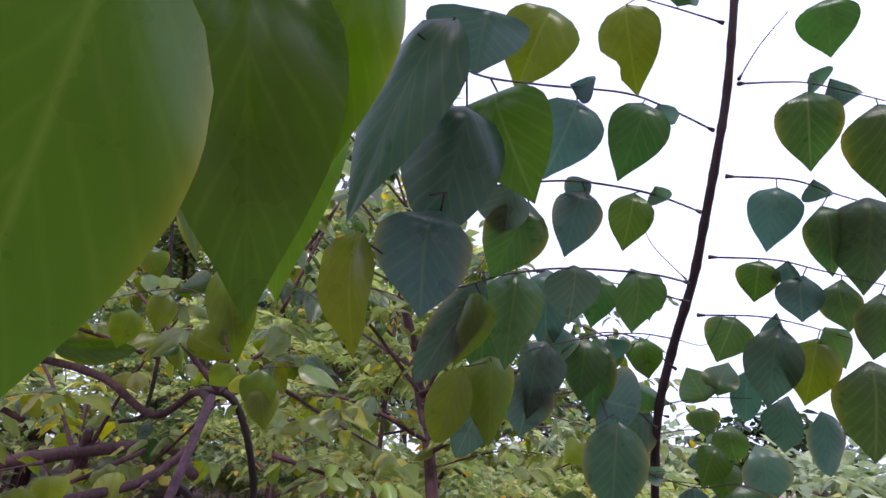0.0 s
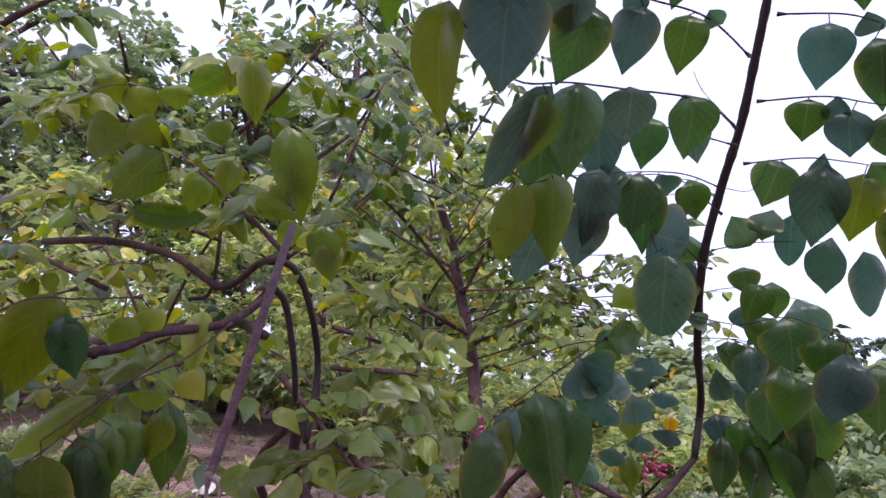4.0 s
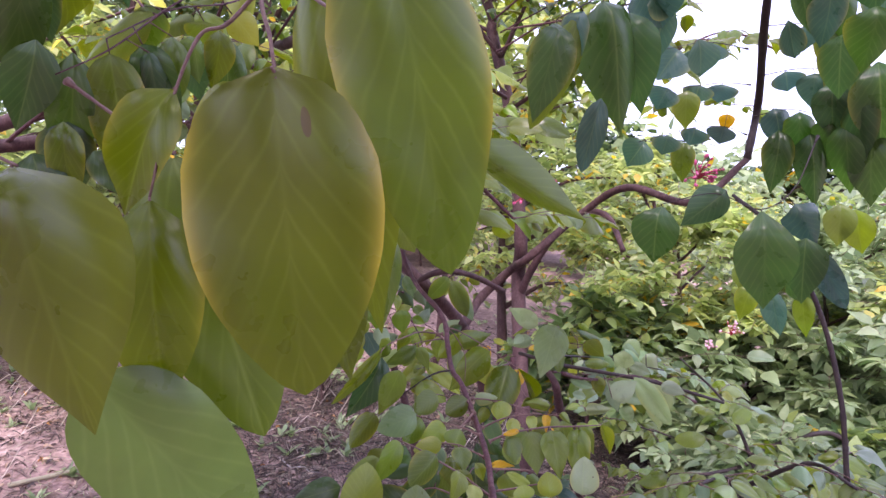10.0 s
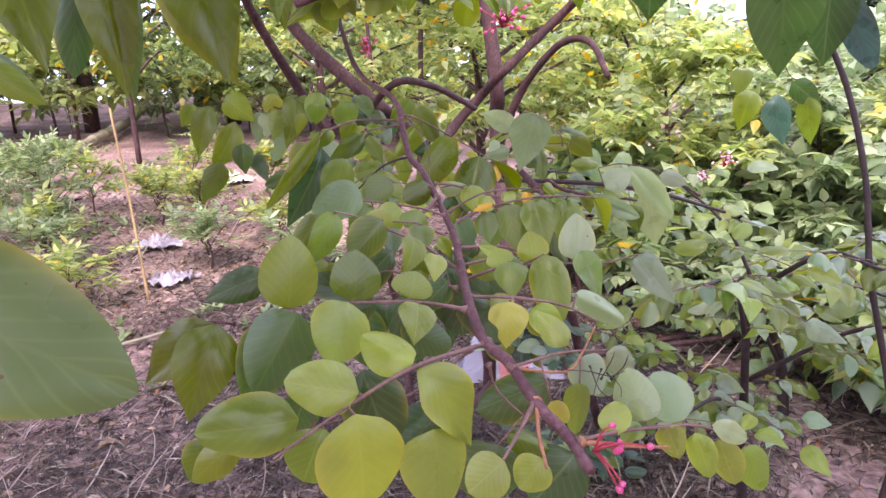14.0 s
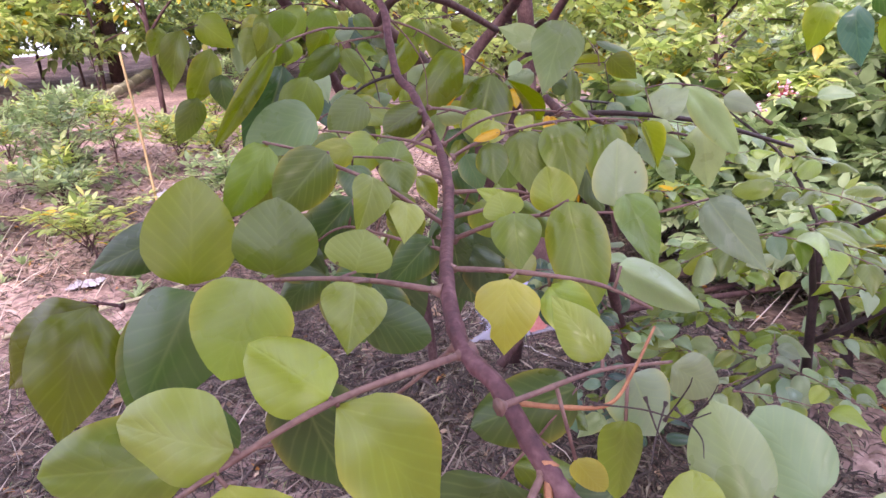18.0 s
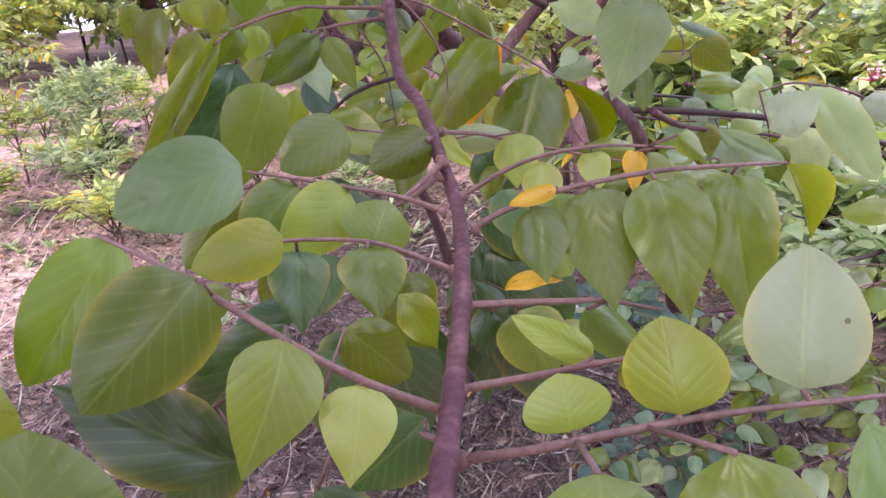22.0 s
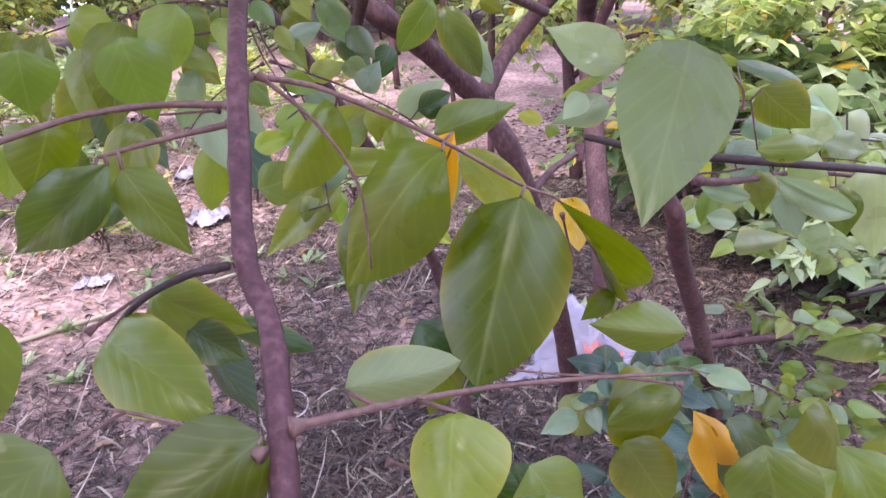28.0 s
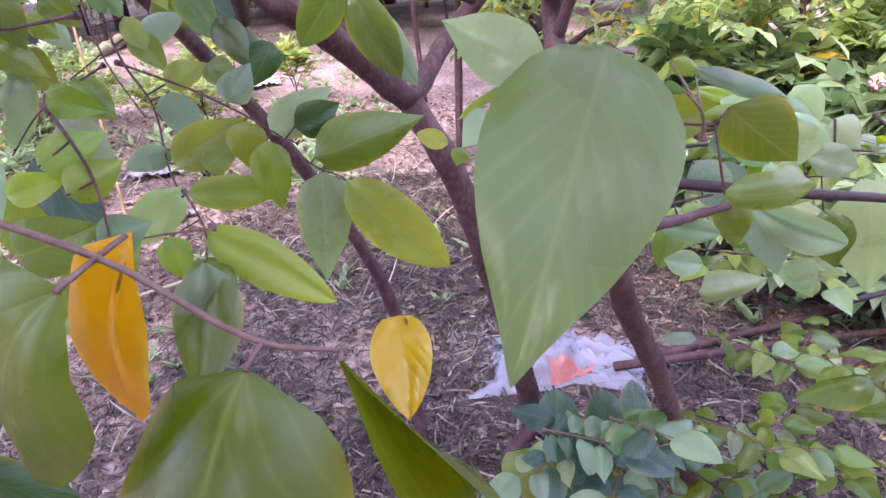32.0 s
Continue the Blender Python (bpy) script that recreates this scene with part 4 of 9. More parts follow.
limb(tree, "twig", [(-0.1436, 0.7865, 0.7890), (-0.1598, 0.7874, 0.7856), (-0.1756, 0.7842, 0.7776), (-0.2093, 0.7992, 0.7506)], 0.0013, 0.0008, DARK_TWIG, 0.1)
frond(tree, [(-0.1131, 0.7343, 0.7533), (-0.1221, 0.7183, 0.7464), (-0.1280, 0.7082, 0.7428)], [], 0.0016)
frond(tree, [(-0.1145, 0.7316, 0.7478), (-0.1275, 0.7225, 0.7403), (-0.1365, 0.7169, 0.7369)], [], 0.0016)
frond(tree, [(-0.1568, 0.8321, 0.8259), (-0.1853, 0.8266, 0.8288), (-0.1964, 0.7995, 0.8285), (-0.2186, 0.7756, 0.8207), (-0.2255, 0.7606, 0.8130)], [
    ((-0.2243, 0.7669, 0.8181), (-0.2837, 0.7584, 0.7472), 0.0163, "v", "l", 2),
    ((-0.2289, 0.7867, 0.8039), (-0.2709, 0.7795, 0.7259), 0.0411, "d", "t", 0),
    ((-0.2012, 0.7592, 0.7931), (-0.2250, 0.7527, 0.7403), 0.0327, "n", "g", 0),
    ((-0.2186, 0.7756, 0.8207), (-0.2328, 0.7732, 0.8027), 0.0150, "v", "t", -11),
    ((-0.2423, 0.8453, 0.8509), (-0.2475, 0.8467, 0.8276), 0.0239, "n", "t", 0),
    ((-0.2180, 0.8684, 0.8515), (-0.2155, 0.8729, 0.8185), 0.0281, "n", "t", 0),
    ((-0.2253, 0.8155, 0.8226), (-0.2368, 0.8154, 0.8041), 0.0155, "l", "t", 0),
    ((-0.2564, 0.8299, 0.8413), (-0.2645, 0.8306, 0.8187), 0.0132, "n", "t", 0),
    ((-0.1964, 0.7995, 0.8285), (-0.2113, 0.7994, 0.8071), 0.0194, "v", "t", -12)], 0.0012, facing=(0.49, -0.87, -0.01))
frond(tree, [(-0.1572, 0.8304, 0.8206), (-0.1778, 0.8169, 0.8188), (-0.1911, 0.8076, 0.8169)], [
    ((-0.1888, 0.8080, 0.8144), (-0.2293, 0.8040, 0.7885), 0.0205, "n", "t", -6),
    ((-0.1854, 0.8093, 0.8125), (-0.1725, 0.8129, 0.7825), 0.0168, "n", "g", 0),
    ((-0.1936, 0.8038, 0.8075), (-0.2047, 0.8019, 0.7926), 0.0143, "n", "t", 6)], 0.0011, facing=(0.41, -0.91, 0.02))
frond(tree, [(-0.1526, 0.8419, 0.8341), (-0.1383, 0.8495, 0.8152), (-0.1289, 0.8543, 0.7914), (-0.1297, 0.8557, 0.7589)], [], 0.0008)
frond(tree, [(0.0407, 1.0296, 0.7782), (0.0380, 1.0200, 0.7900), (0.0300, 1.0100, 0.8000)], [
    ((0.0403, 1.0467, 0.8030), (0.0830, 1.0611, 0.7823), 0.0100, "p", "l", 25),
    ((0.0473, 1.0698, 0.7791), (0.0807, 1.0872, 0.7799), 0.0079, "l", "l", 40),
    ((0.0298, 1.0403, 0.8078), (0.0406, 1.0435, 0.8005), 0.0070, "l", "l", 30)], 0.0008, facing=(-0.17, -0.98, 0.14))
frond(tree, [(-0.0033, 1.0966, 0.8065), (-0.0134, 1.0857, 0.8055), (-0.0195, 1.0790, 0.8050)], [
    ((-0.0195, 1.0789, 0.8048), (-0.0684, 1.0919, 0.8328), 0.0309, "p", "t", 0),
    ((-0.0380, 1.0732, 0.7996), (-0.0625, 1.0699, 0.7888), 0.0066, "l", "l", 50),
    ((-0.0448, 1.0679, 0.7896), (-0.0599, 1.0639, 0.7752), 0.0166, "p", "t", 15)], 0.0008, facing=(-0.01, -0.99, 0.10))
frond(tree, [(0.0767, 1.2107, 0.7387), (0.1173, 1.2584, 0.7276), (0.1651, 1.3057, 0.7015)], [
    ((0.1114, 1.2494, 0.7238), (0.1384, 1.2567, 0.7030), 0.0214, "p", "o", 8),
    ((0.1690, 1.3111, 0.7282), (0.2045, 1.3166, 0.6779), 0.0259, "p", "l", 14),
    ((0.1247, 1.2653, 0.6975), (0.0926, 1.2633, 0.6734), 0.0315, "p", "o", -11)], 0.0012, mat=TWIG, facing=(-0.26, -0.94, 0.21))
# leaves behind the front ones; dark tone stands in for their shade
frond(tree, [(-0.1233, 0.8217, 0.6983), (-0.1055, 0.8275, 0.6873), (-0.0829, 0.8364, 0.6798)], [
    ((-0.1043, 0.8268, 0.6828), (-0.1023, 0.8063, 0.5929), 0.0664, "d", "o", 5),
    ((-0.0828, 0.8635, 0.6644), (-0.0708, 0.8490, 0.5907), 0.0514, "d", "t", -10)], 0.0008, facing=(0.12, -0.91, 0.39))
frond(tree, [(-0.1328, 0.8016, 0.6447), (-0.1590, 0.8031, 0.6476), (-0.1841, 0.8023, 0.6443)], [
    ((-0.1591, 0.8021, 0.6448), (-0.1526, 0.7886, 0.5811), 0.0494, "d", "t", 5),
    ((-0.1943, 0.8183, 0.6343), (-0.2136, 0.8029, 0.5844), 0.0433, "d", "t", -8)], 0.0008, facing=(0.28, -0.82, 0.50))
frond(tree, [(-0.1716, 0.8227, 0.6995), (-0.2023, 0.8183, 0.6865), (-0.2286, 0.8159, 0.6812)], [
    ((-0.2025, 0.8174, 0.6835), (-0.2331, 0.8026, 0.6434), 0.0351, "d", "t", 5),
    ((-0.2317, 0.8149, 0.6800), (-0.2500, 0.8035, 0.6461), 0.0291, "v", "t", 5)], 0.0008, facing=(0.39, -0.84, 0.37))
frond(tree, [(-0.2334, 1.0021, 0.8637), (-0.2732, 1.0009, 0.8721), (-0.3060, 0.9957, 0.8678), (-0.3271, 0.9895, 0.8560)], [
    ((-0.3096, 0.9945, 0.8654), (-0.3220, 0.9756, 0.8021), 0.0360, "n", "t", 5),
    ((-0.2749, 1.0003, 0.8709), (-0.2876, 0.9882, 0.8342), 0.0312, "l", "o", -5),
    ((-0.3273, 0.9883, 0.8531), (-0.3396, 0.9755, 0.8133), 0.0259, "l", "t", 12),
    ((-0.2483, 0.9991, 0.8604), (-0.2428, 0.9937, 0.8340), 0.0189, "l", "t", -13)], 0.0008, mat=TWIG, facing=(0.64, -0.77, -0.05))
frond(tree, [(-0.2501, 0.9785, 0.8106), (-0.2760, 0.9762, 0.8117), (-0.2988, 0.9732, 0.8099), (-0.3111, 0.9662, 0.7908), (-0.3082, 0.9622, 0.7709)], [
    ((-0.2989, 0.9730, 0.8093), (-0.3169, 0.9562, 0.7589), 0.0293, "l", "t", 8),
    ((-0.3099, 0.9611, 0.7691), (-0.3506, 0.9520, 0.7576), 0.0233, "d", "l", -1),
    ((-0.2744, 1.0058, 0.8089), (-0.2589, 0.9986, 0.7665), 0.0288, "p", "t", 0)], 0.0008, mat=TWIG, facing=(0.65, -0.75, 0.10))
frond(tree, [(-0.1642, 1.0125, 0.7597), (-0.1827, 1.0084, 0.7600), (-0.1956, 1.0053, 0.7595)], [
    ((-0.1962, 1.0050, 0.7590), (-0.2468, 0.9853, 0.7175), 0.0254, "l", "t", 5)], 0.0007, facing=(0.38, -0.89, 0.24))
# this and the next two fronds: bright light painted in as pale tones
frond(tree, [(-0.3479, 1.2371, 0.9018), (-0.3328, 1.2117, 0.8606), (-0.3069, 1.1828, 0.8290), (-0.2812, 1.1652, 0.7985), (-0.2677, 1.1435, 0.7639), (-0.2537, 1.1278, 0.7444)], [
    ((-0.2667, 1.1493, 0.7719), (-0.3022, 1.1450, 0.7604), 0.0196, "p", "l", -14),
    ((-0.2636, 1.1436, 0.7635), (-0.2178, 1.1743, 0.7850), 0.0296, "l", "t", -8),
    ((-0.2541, 1.1326, 0.7499), (-0.3070, 1.1204, 0.7127), 0.0283, "p", "t", -2),
    ((-0.2503, 1.1300, 0.7466), (-0.1943, 1.1518, 0.7383), 0.0236, "l", "l", 4),
    ((-0.2768, 1.1693, 0.8043), (-0.2542, 1.1715, 0.7772), 0.0240, "p", "o", 10),
    ((-0.2743, 1.1742, 0.8116), (-0.2464, 1.1912, 0.8212), 0.0201, "l", "t", -15),
    ((-0.3762, 1.2049, 0.8619), (-0.3605, 1.2063, 0.8404), 0.0189, "p", "t", -9),
    ((-0.3974, 1.1910, 0.8416), (-0.3710, 1.1949, 0.8136), 0.0317, "l", "t", -3),
    ((-0.3513, 1.1587, 0.7965), (-0.3195, 1.1625, 0.7603), 0.0326, "p", "t", 3),
    ((-0.3325, 1.1712, 0.8139), (-0.3168, 1.1721, 0.7909), 0.0245, "l", "t", 9),
    ((-0.3842, 1.1803, 0.8296), (-0.4086, 1.1733, 0.7794), 0.0278, "p", "k", 15)]
    + [
    ((-0.2972, 1.1993, 0.8456), (-0.2713, 1.2206, 0.8571), 0.0208, "p", "t", -10),
    ((-0.3062, 1.1998, 0.8466), (-0.2874, 1.2050, 0.8170), 0.0209, "l", "t", -4)], 0.0012, mat=TWIG, facing=(0.56, -0.82, 0.08))
frond(tree, [(-0.3125, 1.1837, 0.8292), (-0.2452, 1.1640, 0.8046), (-0.1901, 1.1433, 0.7788), (-0.1636, 1.1301, 0.7590), (-0.1430, 1.1207, 0.7522)], [
    ((-0.1605, 1.1316, 0.7626), (-0.0953, 1.1660, 0.7760), 0.0354, "l", "t", 2),
    ((-0.1547, 1.1250, 0.7544), (-0.1631, 1.1179, 0.6841), 0.0343, "p", "t", 8),
    ((-0.1392, 1.1203, 0.7492), (-0.0839, 1.1249, 0.6865), 0.0359, "l", "l", 14),
    ((-0.1908, 1.1426, 0.7776), (-0.1545, 1.1696, 0.8003), 0.0267, "p", "t", -11),
    ((-0.2106, 1.1496, 0.7855), (-0.2132, 1.1472, 0.7548), 0.0250, "l", "t", -5),
    ((-0.2236, 1.1581, 0.7979), (-0.2101, 1.1763, 0.8202), 0.0230, "p", "t", 1),
    ((-0.1937, 1.1400, 0.7734), (-0.1915, 1.1374, 0.7275), 0.0260, "l", "t", 7),
    ((-0.1749, 1.1437, 0.7799), (-0.1491, 1.1633, 0.7893), 0.0243, "d", "t", 13),
    ((-0.2387, 1.1371, 0.7595), (-0.2206, 1.1542, 0.7707), 0.0191, "l", "t", -12)], 0.0009, mat=TWIG, facing=(0.42, -0.89, 0.14))
frond(tree, [(-0.2301, 1.0964, 0.7567), (-0.2121, 1.0787, 0.7385), (-0.2062, 1.0645, 0.7252)], [
    ((-0.2123, 1.0773, 0.7373), (-0.1460, 1.0889, 0.6844), 0.0279, "l", "l", -6),
    ((-0.2078, 1.0636, 0.7237), (-0.2183, 1.0546, 0.6475), 0.0375, "p", "t", 0),
    ((-0.3120, 1.0883, 0.7854), (-0.2817, 1.0866, 0.7266), 0.0329, "b", "g", 6),
    ((-0.2326, 1.0763, 0.7356), (-0.2294, 1.0750, 0.7078), 0.0201, "l", "t", 12),
    ((-0.3222, 1.0829, 0.7769), (-0.3350, 1.0765, 0.7233), 0.0308, "l", "l", -13)], 0.0008, mat=TWIG, facing=(0.52, -0.81, 0.26))
# hanging leaves against the sky: backlit dark and blue sheen put into their tones
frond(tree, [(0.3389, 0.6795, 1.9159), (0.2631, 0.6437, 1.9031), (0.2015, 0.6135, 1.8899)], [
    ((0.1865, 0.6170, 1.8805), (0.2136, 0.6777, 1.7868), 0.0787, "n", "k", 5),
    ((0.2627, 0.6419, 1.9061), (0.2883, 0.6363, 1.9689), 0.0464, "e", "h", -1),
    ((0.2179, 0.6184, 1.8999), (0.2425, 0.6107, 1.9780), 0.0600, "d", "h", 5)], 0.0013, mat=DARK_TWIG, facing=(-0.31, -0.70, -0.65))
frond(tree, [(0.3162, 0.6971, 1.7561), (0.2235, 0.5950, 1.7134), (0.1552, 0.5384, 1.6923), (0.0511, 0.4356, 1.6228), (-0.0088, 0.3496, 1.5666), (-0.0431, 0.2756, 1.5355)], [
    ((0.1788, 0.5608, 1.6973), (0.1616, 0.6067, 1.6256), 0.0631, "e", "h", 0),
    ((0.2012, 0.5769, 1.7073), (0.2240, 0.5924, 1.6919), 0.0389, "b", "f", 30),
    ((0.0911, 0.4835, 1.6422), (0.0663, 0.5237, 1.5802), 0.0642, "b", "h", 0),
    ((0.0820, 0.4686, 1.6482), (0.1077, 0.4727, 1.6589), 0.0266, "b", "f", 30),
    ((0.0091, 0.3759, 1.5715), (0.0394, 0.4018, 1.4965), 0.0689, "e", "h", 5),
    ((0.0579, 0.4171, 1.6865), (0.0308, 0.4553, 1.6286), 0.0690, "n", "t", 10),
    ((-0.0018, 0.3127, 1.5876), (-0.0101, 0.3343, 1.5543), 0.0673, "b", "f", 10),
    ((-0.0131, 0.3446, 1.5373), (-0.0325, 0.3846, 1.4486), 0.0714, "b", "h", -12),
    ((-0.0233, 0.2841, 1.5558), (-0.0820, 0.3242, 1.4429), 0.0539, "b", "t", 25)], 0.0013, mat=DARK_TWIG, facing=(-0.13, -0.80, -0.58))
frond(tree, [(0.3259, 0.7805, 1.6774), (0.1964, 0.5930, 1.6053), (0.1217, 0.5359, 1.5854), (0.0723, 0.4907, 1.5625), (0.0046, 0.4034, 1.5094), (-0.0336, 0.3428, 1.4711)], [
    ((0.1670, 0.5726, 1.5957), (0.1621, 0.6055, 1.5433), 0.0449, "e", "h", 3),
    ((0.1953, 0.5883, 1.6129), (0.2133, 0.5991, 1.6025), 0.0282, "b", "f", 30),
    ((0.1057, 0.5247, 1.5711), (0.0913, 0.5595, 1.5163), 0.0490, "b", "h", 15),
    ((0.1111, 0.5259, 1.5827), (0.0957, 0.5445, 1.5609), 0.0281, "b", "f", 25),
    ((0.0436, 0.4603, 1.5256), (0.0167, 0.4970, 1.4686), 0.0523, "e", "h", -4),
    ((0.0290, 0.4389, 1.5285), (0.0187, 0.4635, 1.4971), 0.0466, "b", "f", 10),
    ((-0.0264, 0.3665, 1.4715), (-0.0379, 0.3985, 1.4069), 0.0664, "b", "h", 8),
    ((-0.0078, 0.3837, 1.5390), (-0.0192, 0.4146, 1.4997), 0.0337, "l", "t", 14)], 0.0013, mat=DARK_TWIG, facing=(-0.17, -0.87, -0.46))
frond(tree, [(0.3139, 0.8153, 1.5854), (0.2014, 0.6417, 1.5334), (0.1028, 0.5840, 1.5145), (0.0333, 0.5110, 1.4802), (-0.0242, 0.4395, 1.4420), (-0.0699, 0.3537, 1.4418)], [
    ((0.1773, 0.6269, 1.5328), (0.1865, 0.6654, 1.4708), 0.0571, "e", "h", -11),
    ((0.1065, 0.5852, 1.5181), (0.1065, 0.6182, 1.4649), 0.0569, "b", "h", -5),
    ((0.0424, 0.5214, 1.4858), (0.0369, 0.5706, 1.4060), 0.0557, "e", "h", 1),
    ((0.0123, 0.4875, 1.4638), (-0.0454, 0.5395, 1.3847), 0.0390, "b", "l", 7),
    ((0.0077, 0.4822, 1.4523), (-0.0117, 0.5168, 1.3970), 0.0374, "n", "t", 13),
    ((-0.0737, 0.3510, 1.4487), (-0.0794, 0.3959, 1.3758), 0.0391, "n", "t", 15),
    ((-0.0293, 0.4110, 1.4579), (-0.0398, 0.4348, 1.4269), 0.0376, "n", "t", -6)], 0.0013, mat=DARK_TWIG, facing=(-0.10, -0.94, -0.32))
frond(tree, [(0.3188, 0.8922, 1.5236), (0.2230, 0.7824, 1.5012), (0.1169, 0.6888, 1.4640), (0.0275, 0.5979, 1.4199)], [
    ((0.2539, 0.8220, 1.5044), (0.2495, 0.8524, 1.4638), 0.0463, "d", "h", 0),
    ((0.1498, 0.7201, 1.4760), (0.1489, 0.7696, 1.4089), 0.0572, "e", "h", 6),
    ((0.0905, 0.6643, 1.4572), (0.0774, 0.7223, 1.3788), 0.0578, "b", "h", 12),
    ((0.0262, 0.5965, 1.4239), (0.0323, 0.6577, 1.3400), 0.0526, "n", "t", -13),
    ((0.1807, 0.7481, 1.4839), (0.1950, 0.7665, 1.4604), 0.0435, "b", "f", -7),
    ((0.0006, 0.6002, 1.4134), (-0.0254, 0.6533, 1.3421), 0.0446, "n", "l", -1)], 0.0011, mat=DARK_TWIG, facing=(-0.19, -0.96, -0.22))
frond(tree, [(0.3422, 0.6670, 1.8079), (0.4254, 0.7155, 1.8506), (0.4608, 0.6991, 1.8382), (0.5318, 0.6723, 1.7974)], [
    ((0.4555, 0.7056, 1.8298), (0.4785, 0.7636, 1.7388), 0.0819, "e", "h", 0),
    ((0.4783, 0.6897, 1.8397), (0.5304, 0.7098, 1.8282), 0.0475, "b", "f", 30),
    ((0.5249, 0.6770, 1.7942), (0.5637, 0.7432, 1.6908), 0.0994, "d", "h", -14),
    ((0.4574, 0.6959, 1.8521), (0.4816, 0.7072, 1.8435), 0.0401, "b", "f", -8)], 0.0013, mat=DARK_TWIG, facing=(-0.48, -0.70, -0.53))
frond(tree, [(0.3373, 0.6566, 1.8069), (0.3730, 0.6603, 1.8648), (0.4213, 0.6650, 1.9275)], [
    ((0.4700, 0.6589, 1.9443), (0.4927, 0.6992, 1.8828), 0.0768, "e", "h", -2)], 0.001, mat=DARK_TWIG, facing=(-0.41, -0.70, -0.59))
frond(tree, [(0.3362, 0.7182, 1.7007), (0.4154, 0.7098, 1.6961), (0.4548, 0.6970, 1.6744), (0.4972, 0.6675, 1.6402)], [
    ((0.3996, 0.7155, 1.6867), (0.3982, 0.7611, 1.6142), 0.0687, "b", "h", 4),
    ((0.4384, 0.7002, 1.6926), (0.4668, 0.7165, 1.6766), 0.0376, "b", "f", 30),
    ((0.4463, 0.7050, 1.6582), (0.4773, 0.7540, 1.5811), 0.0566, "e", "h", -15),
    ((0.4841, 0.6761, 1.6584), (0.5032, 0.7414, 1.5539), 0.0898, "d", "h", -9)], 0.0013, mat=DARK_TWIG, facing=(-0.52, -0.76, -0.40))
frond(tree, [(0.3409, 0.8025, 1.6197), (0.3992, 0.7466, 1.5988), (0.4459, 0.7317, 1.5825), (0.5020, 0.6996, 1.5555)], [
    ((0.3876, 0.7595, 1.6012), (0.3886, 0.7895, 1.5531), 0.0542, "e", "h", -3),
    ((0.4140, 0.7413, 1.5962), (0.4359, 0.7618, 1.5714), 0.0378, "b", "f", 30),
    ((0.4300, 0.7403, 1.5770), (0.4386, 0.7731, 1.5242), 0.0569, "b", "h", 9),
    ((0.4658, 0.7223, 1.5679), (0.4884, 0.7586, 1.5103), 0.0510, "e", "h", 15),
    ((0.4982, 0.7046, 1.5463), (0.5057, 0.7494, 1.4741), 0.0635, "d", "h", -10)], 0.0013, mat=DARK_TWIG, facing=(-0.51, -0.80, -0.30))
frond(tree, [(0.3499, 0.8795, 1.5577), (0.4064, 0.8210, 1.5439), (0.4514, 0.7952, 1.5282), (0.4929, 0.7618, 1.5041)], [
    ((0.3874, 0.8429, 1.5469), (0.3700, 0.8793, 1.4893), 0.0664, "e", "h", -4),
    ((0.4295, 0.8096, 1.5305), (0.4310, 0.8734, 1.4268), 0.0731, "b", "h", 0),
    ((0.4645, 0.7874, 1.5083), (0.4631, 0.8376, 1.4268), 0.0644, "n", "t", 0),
    ((0.4266, 0.8073, 1.5454), (0.4555, 0.8354, 1.5106), 0.0359, "b", "f", 30),
    ((0.4708, 0.7795, 1.5216), (0.5149, 0.8170, 1.4760), 0.0459, "e", "h", -11),
    ((0.5156, 0.7715, 1.4788), (0.5496, 0.8453, 1.3587), 0.0928, "d", "h", -5)], 0.0013, mat=DARK_TWIG, facing=(-0.50, -0.84, -0.23))
frond(tree, [(0.3115, 0.9260, 1.4343), (0.3571, 0.9141, 1.4433), (0.4097, 0.9037, 1.4448), (0.4757, 0.8918, 1.4429)], [
    ((0.3649, 0.9140, 1.4397), (0.3426, 0.9196, 1.4885), 0.0600, "e", "h", 1),
    ((0.4188, 0.8876, 1.4829), (0.4302, 0.9385, 1.4138), 0.0424, "b", "l", 7),
    ((0.4718, 0.8903, 1.4488), (0.4844, 0.9454, 1.3735), 0.0553, "b", "h", 13),
    ((0.5204, 0.8969, 1.4303), (0.5636, 0.9643, 1.3392), 0.0503, "b", "l", -12),
    ((0.3795, 0.9082, 1.4478), (0.4027, 0.9111, 1.4986), 0.0513, "e", "h", -6)], 0.001, mat=DARK_TWIG, facing=(-0.43, -0.89, -0.14))
frond(tree, [(0.3114, 0.8139, 1.5889), (0.2574, 0.7747, 1.6169), (0.2366, 0.7530, 1.6354)], [], 0.0007, mat=DARK_TWIG)
frond(tree, [(0.3188, 0.8922, 1.5236), (0.3521, 0.8657, 1.5114), (0.3602, 0.8216, 1.5415)], [], 0.0007, mat=DARK_TWIG)
frond(tree, [(0.2668, 0.8446, 1.3913), (0.2205, 0.8039, 1.4084), (0.1663, 0.7713, 1.3813)], [
    ((0.2014, 0.7930, 1.3905), (0.2042, 0.8464, 1.2873), 0.0802, "b", "o", 0),
    ((0.1767, 0.7773, 1.4158), (0.2295, 0.7876, 1.4051), 0.0908, "b", "o", 6)], 0.001, mat=DARK_TWIG, facing=(-0.31, -0.93, -0.21))
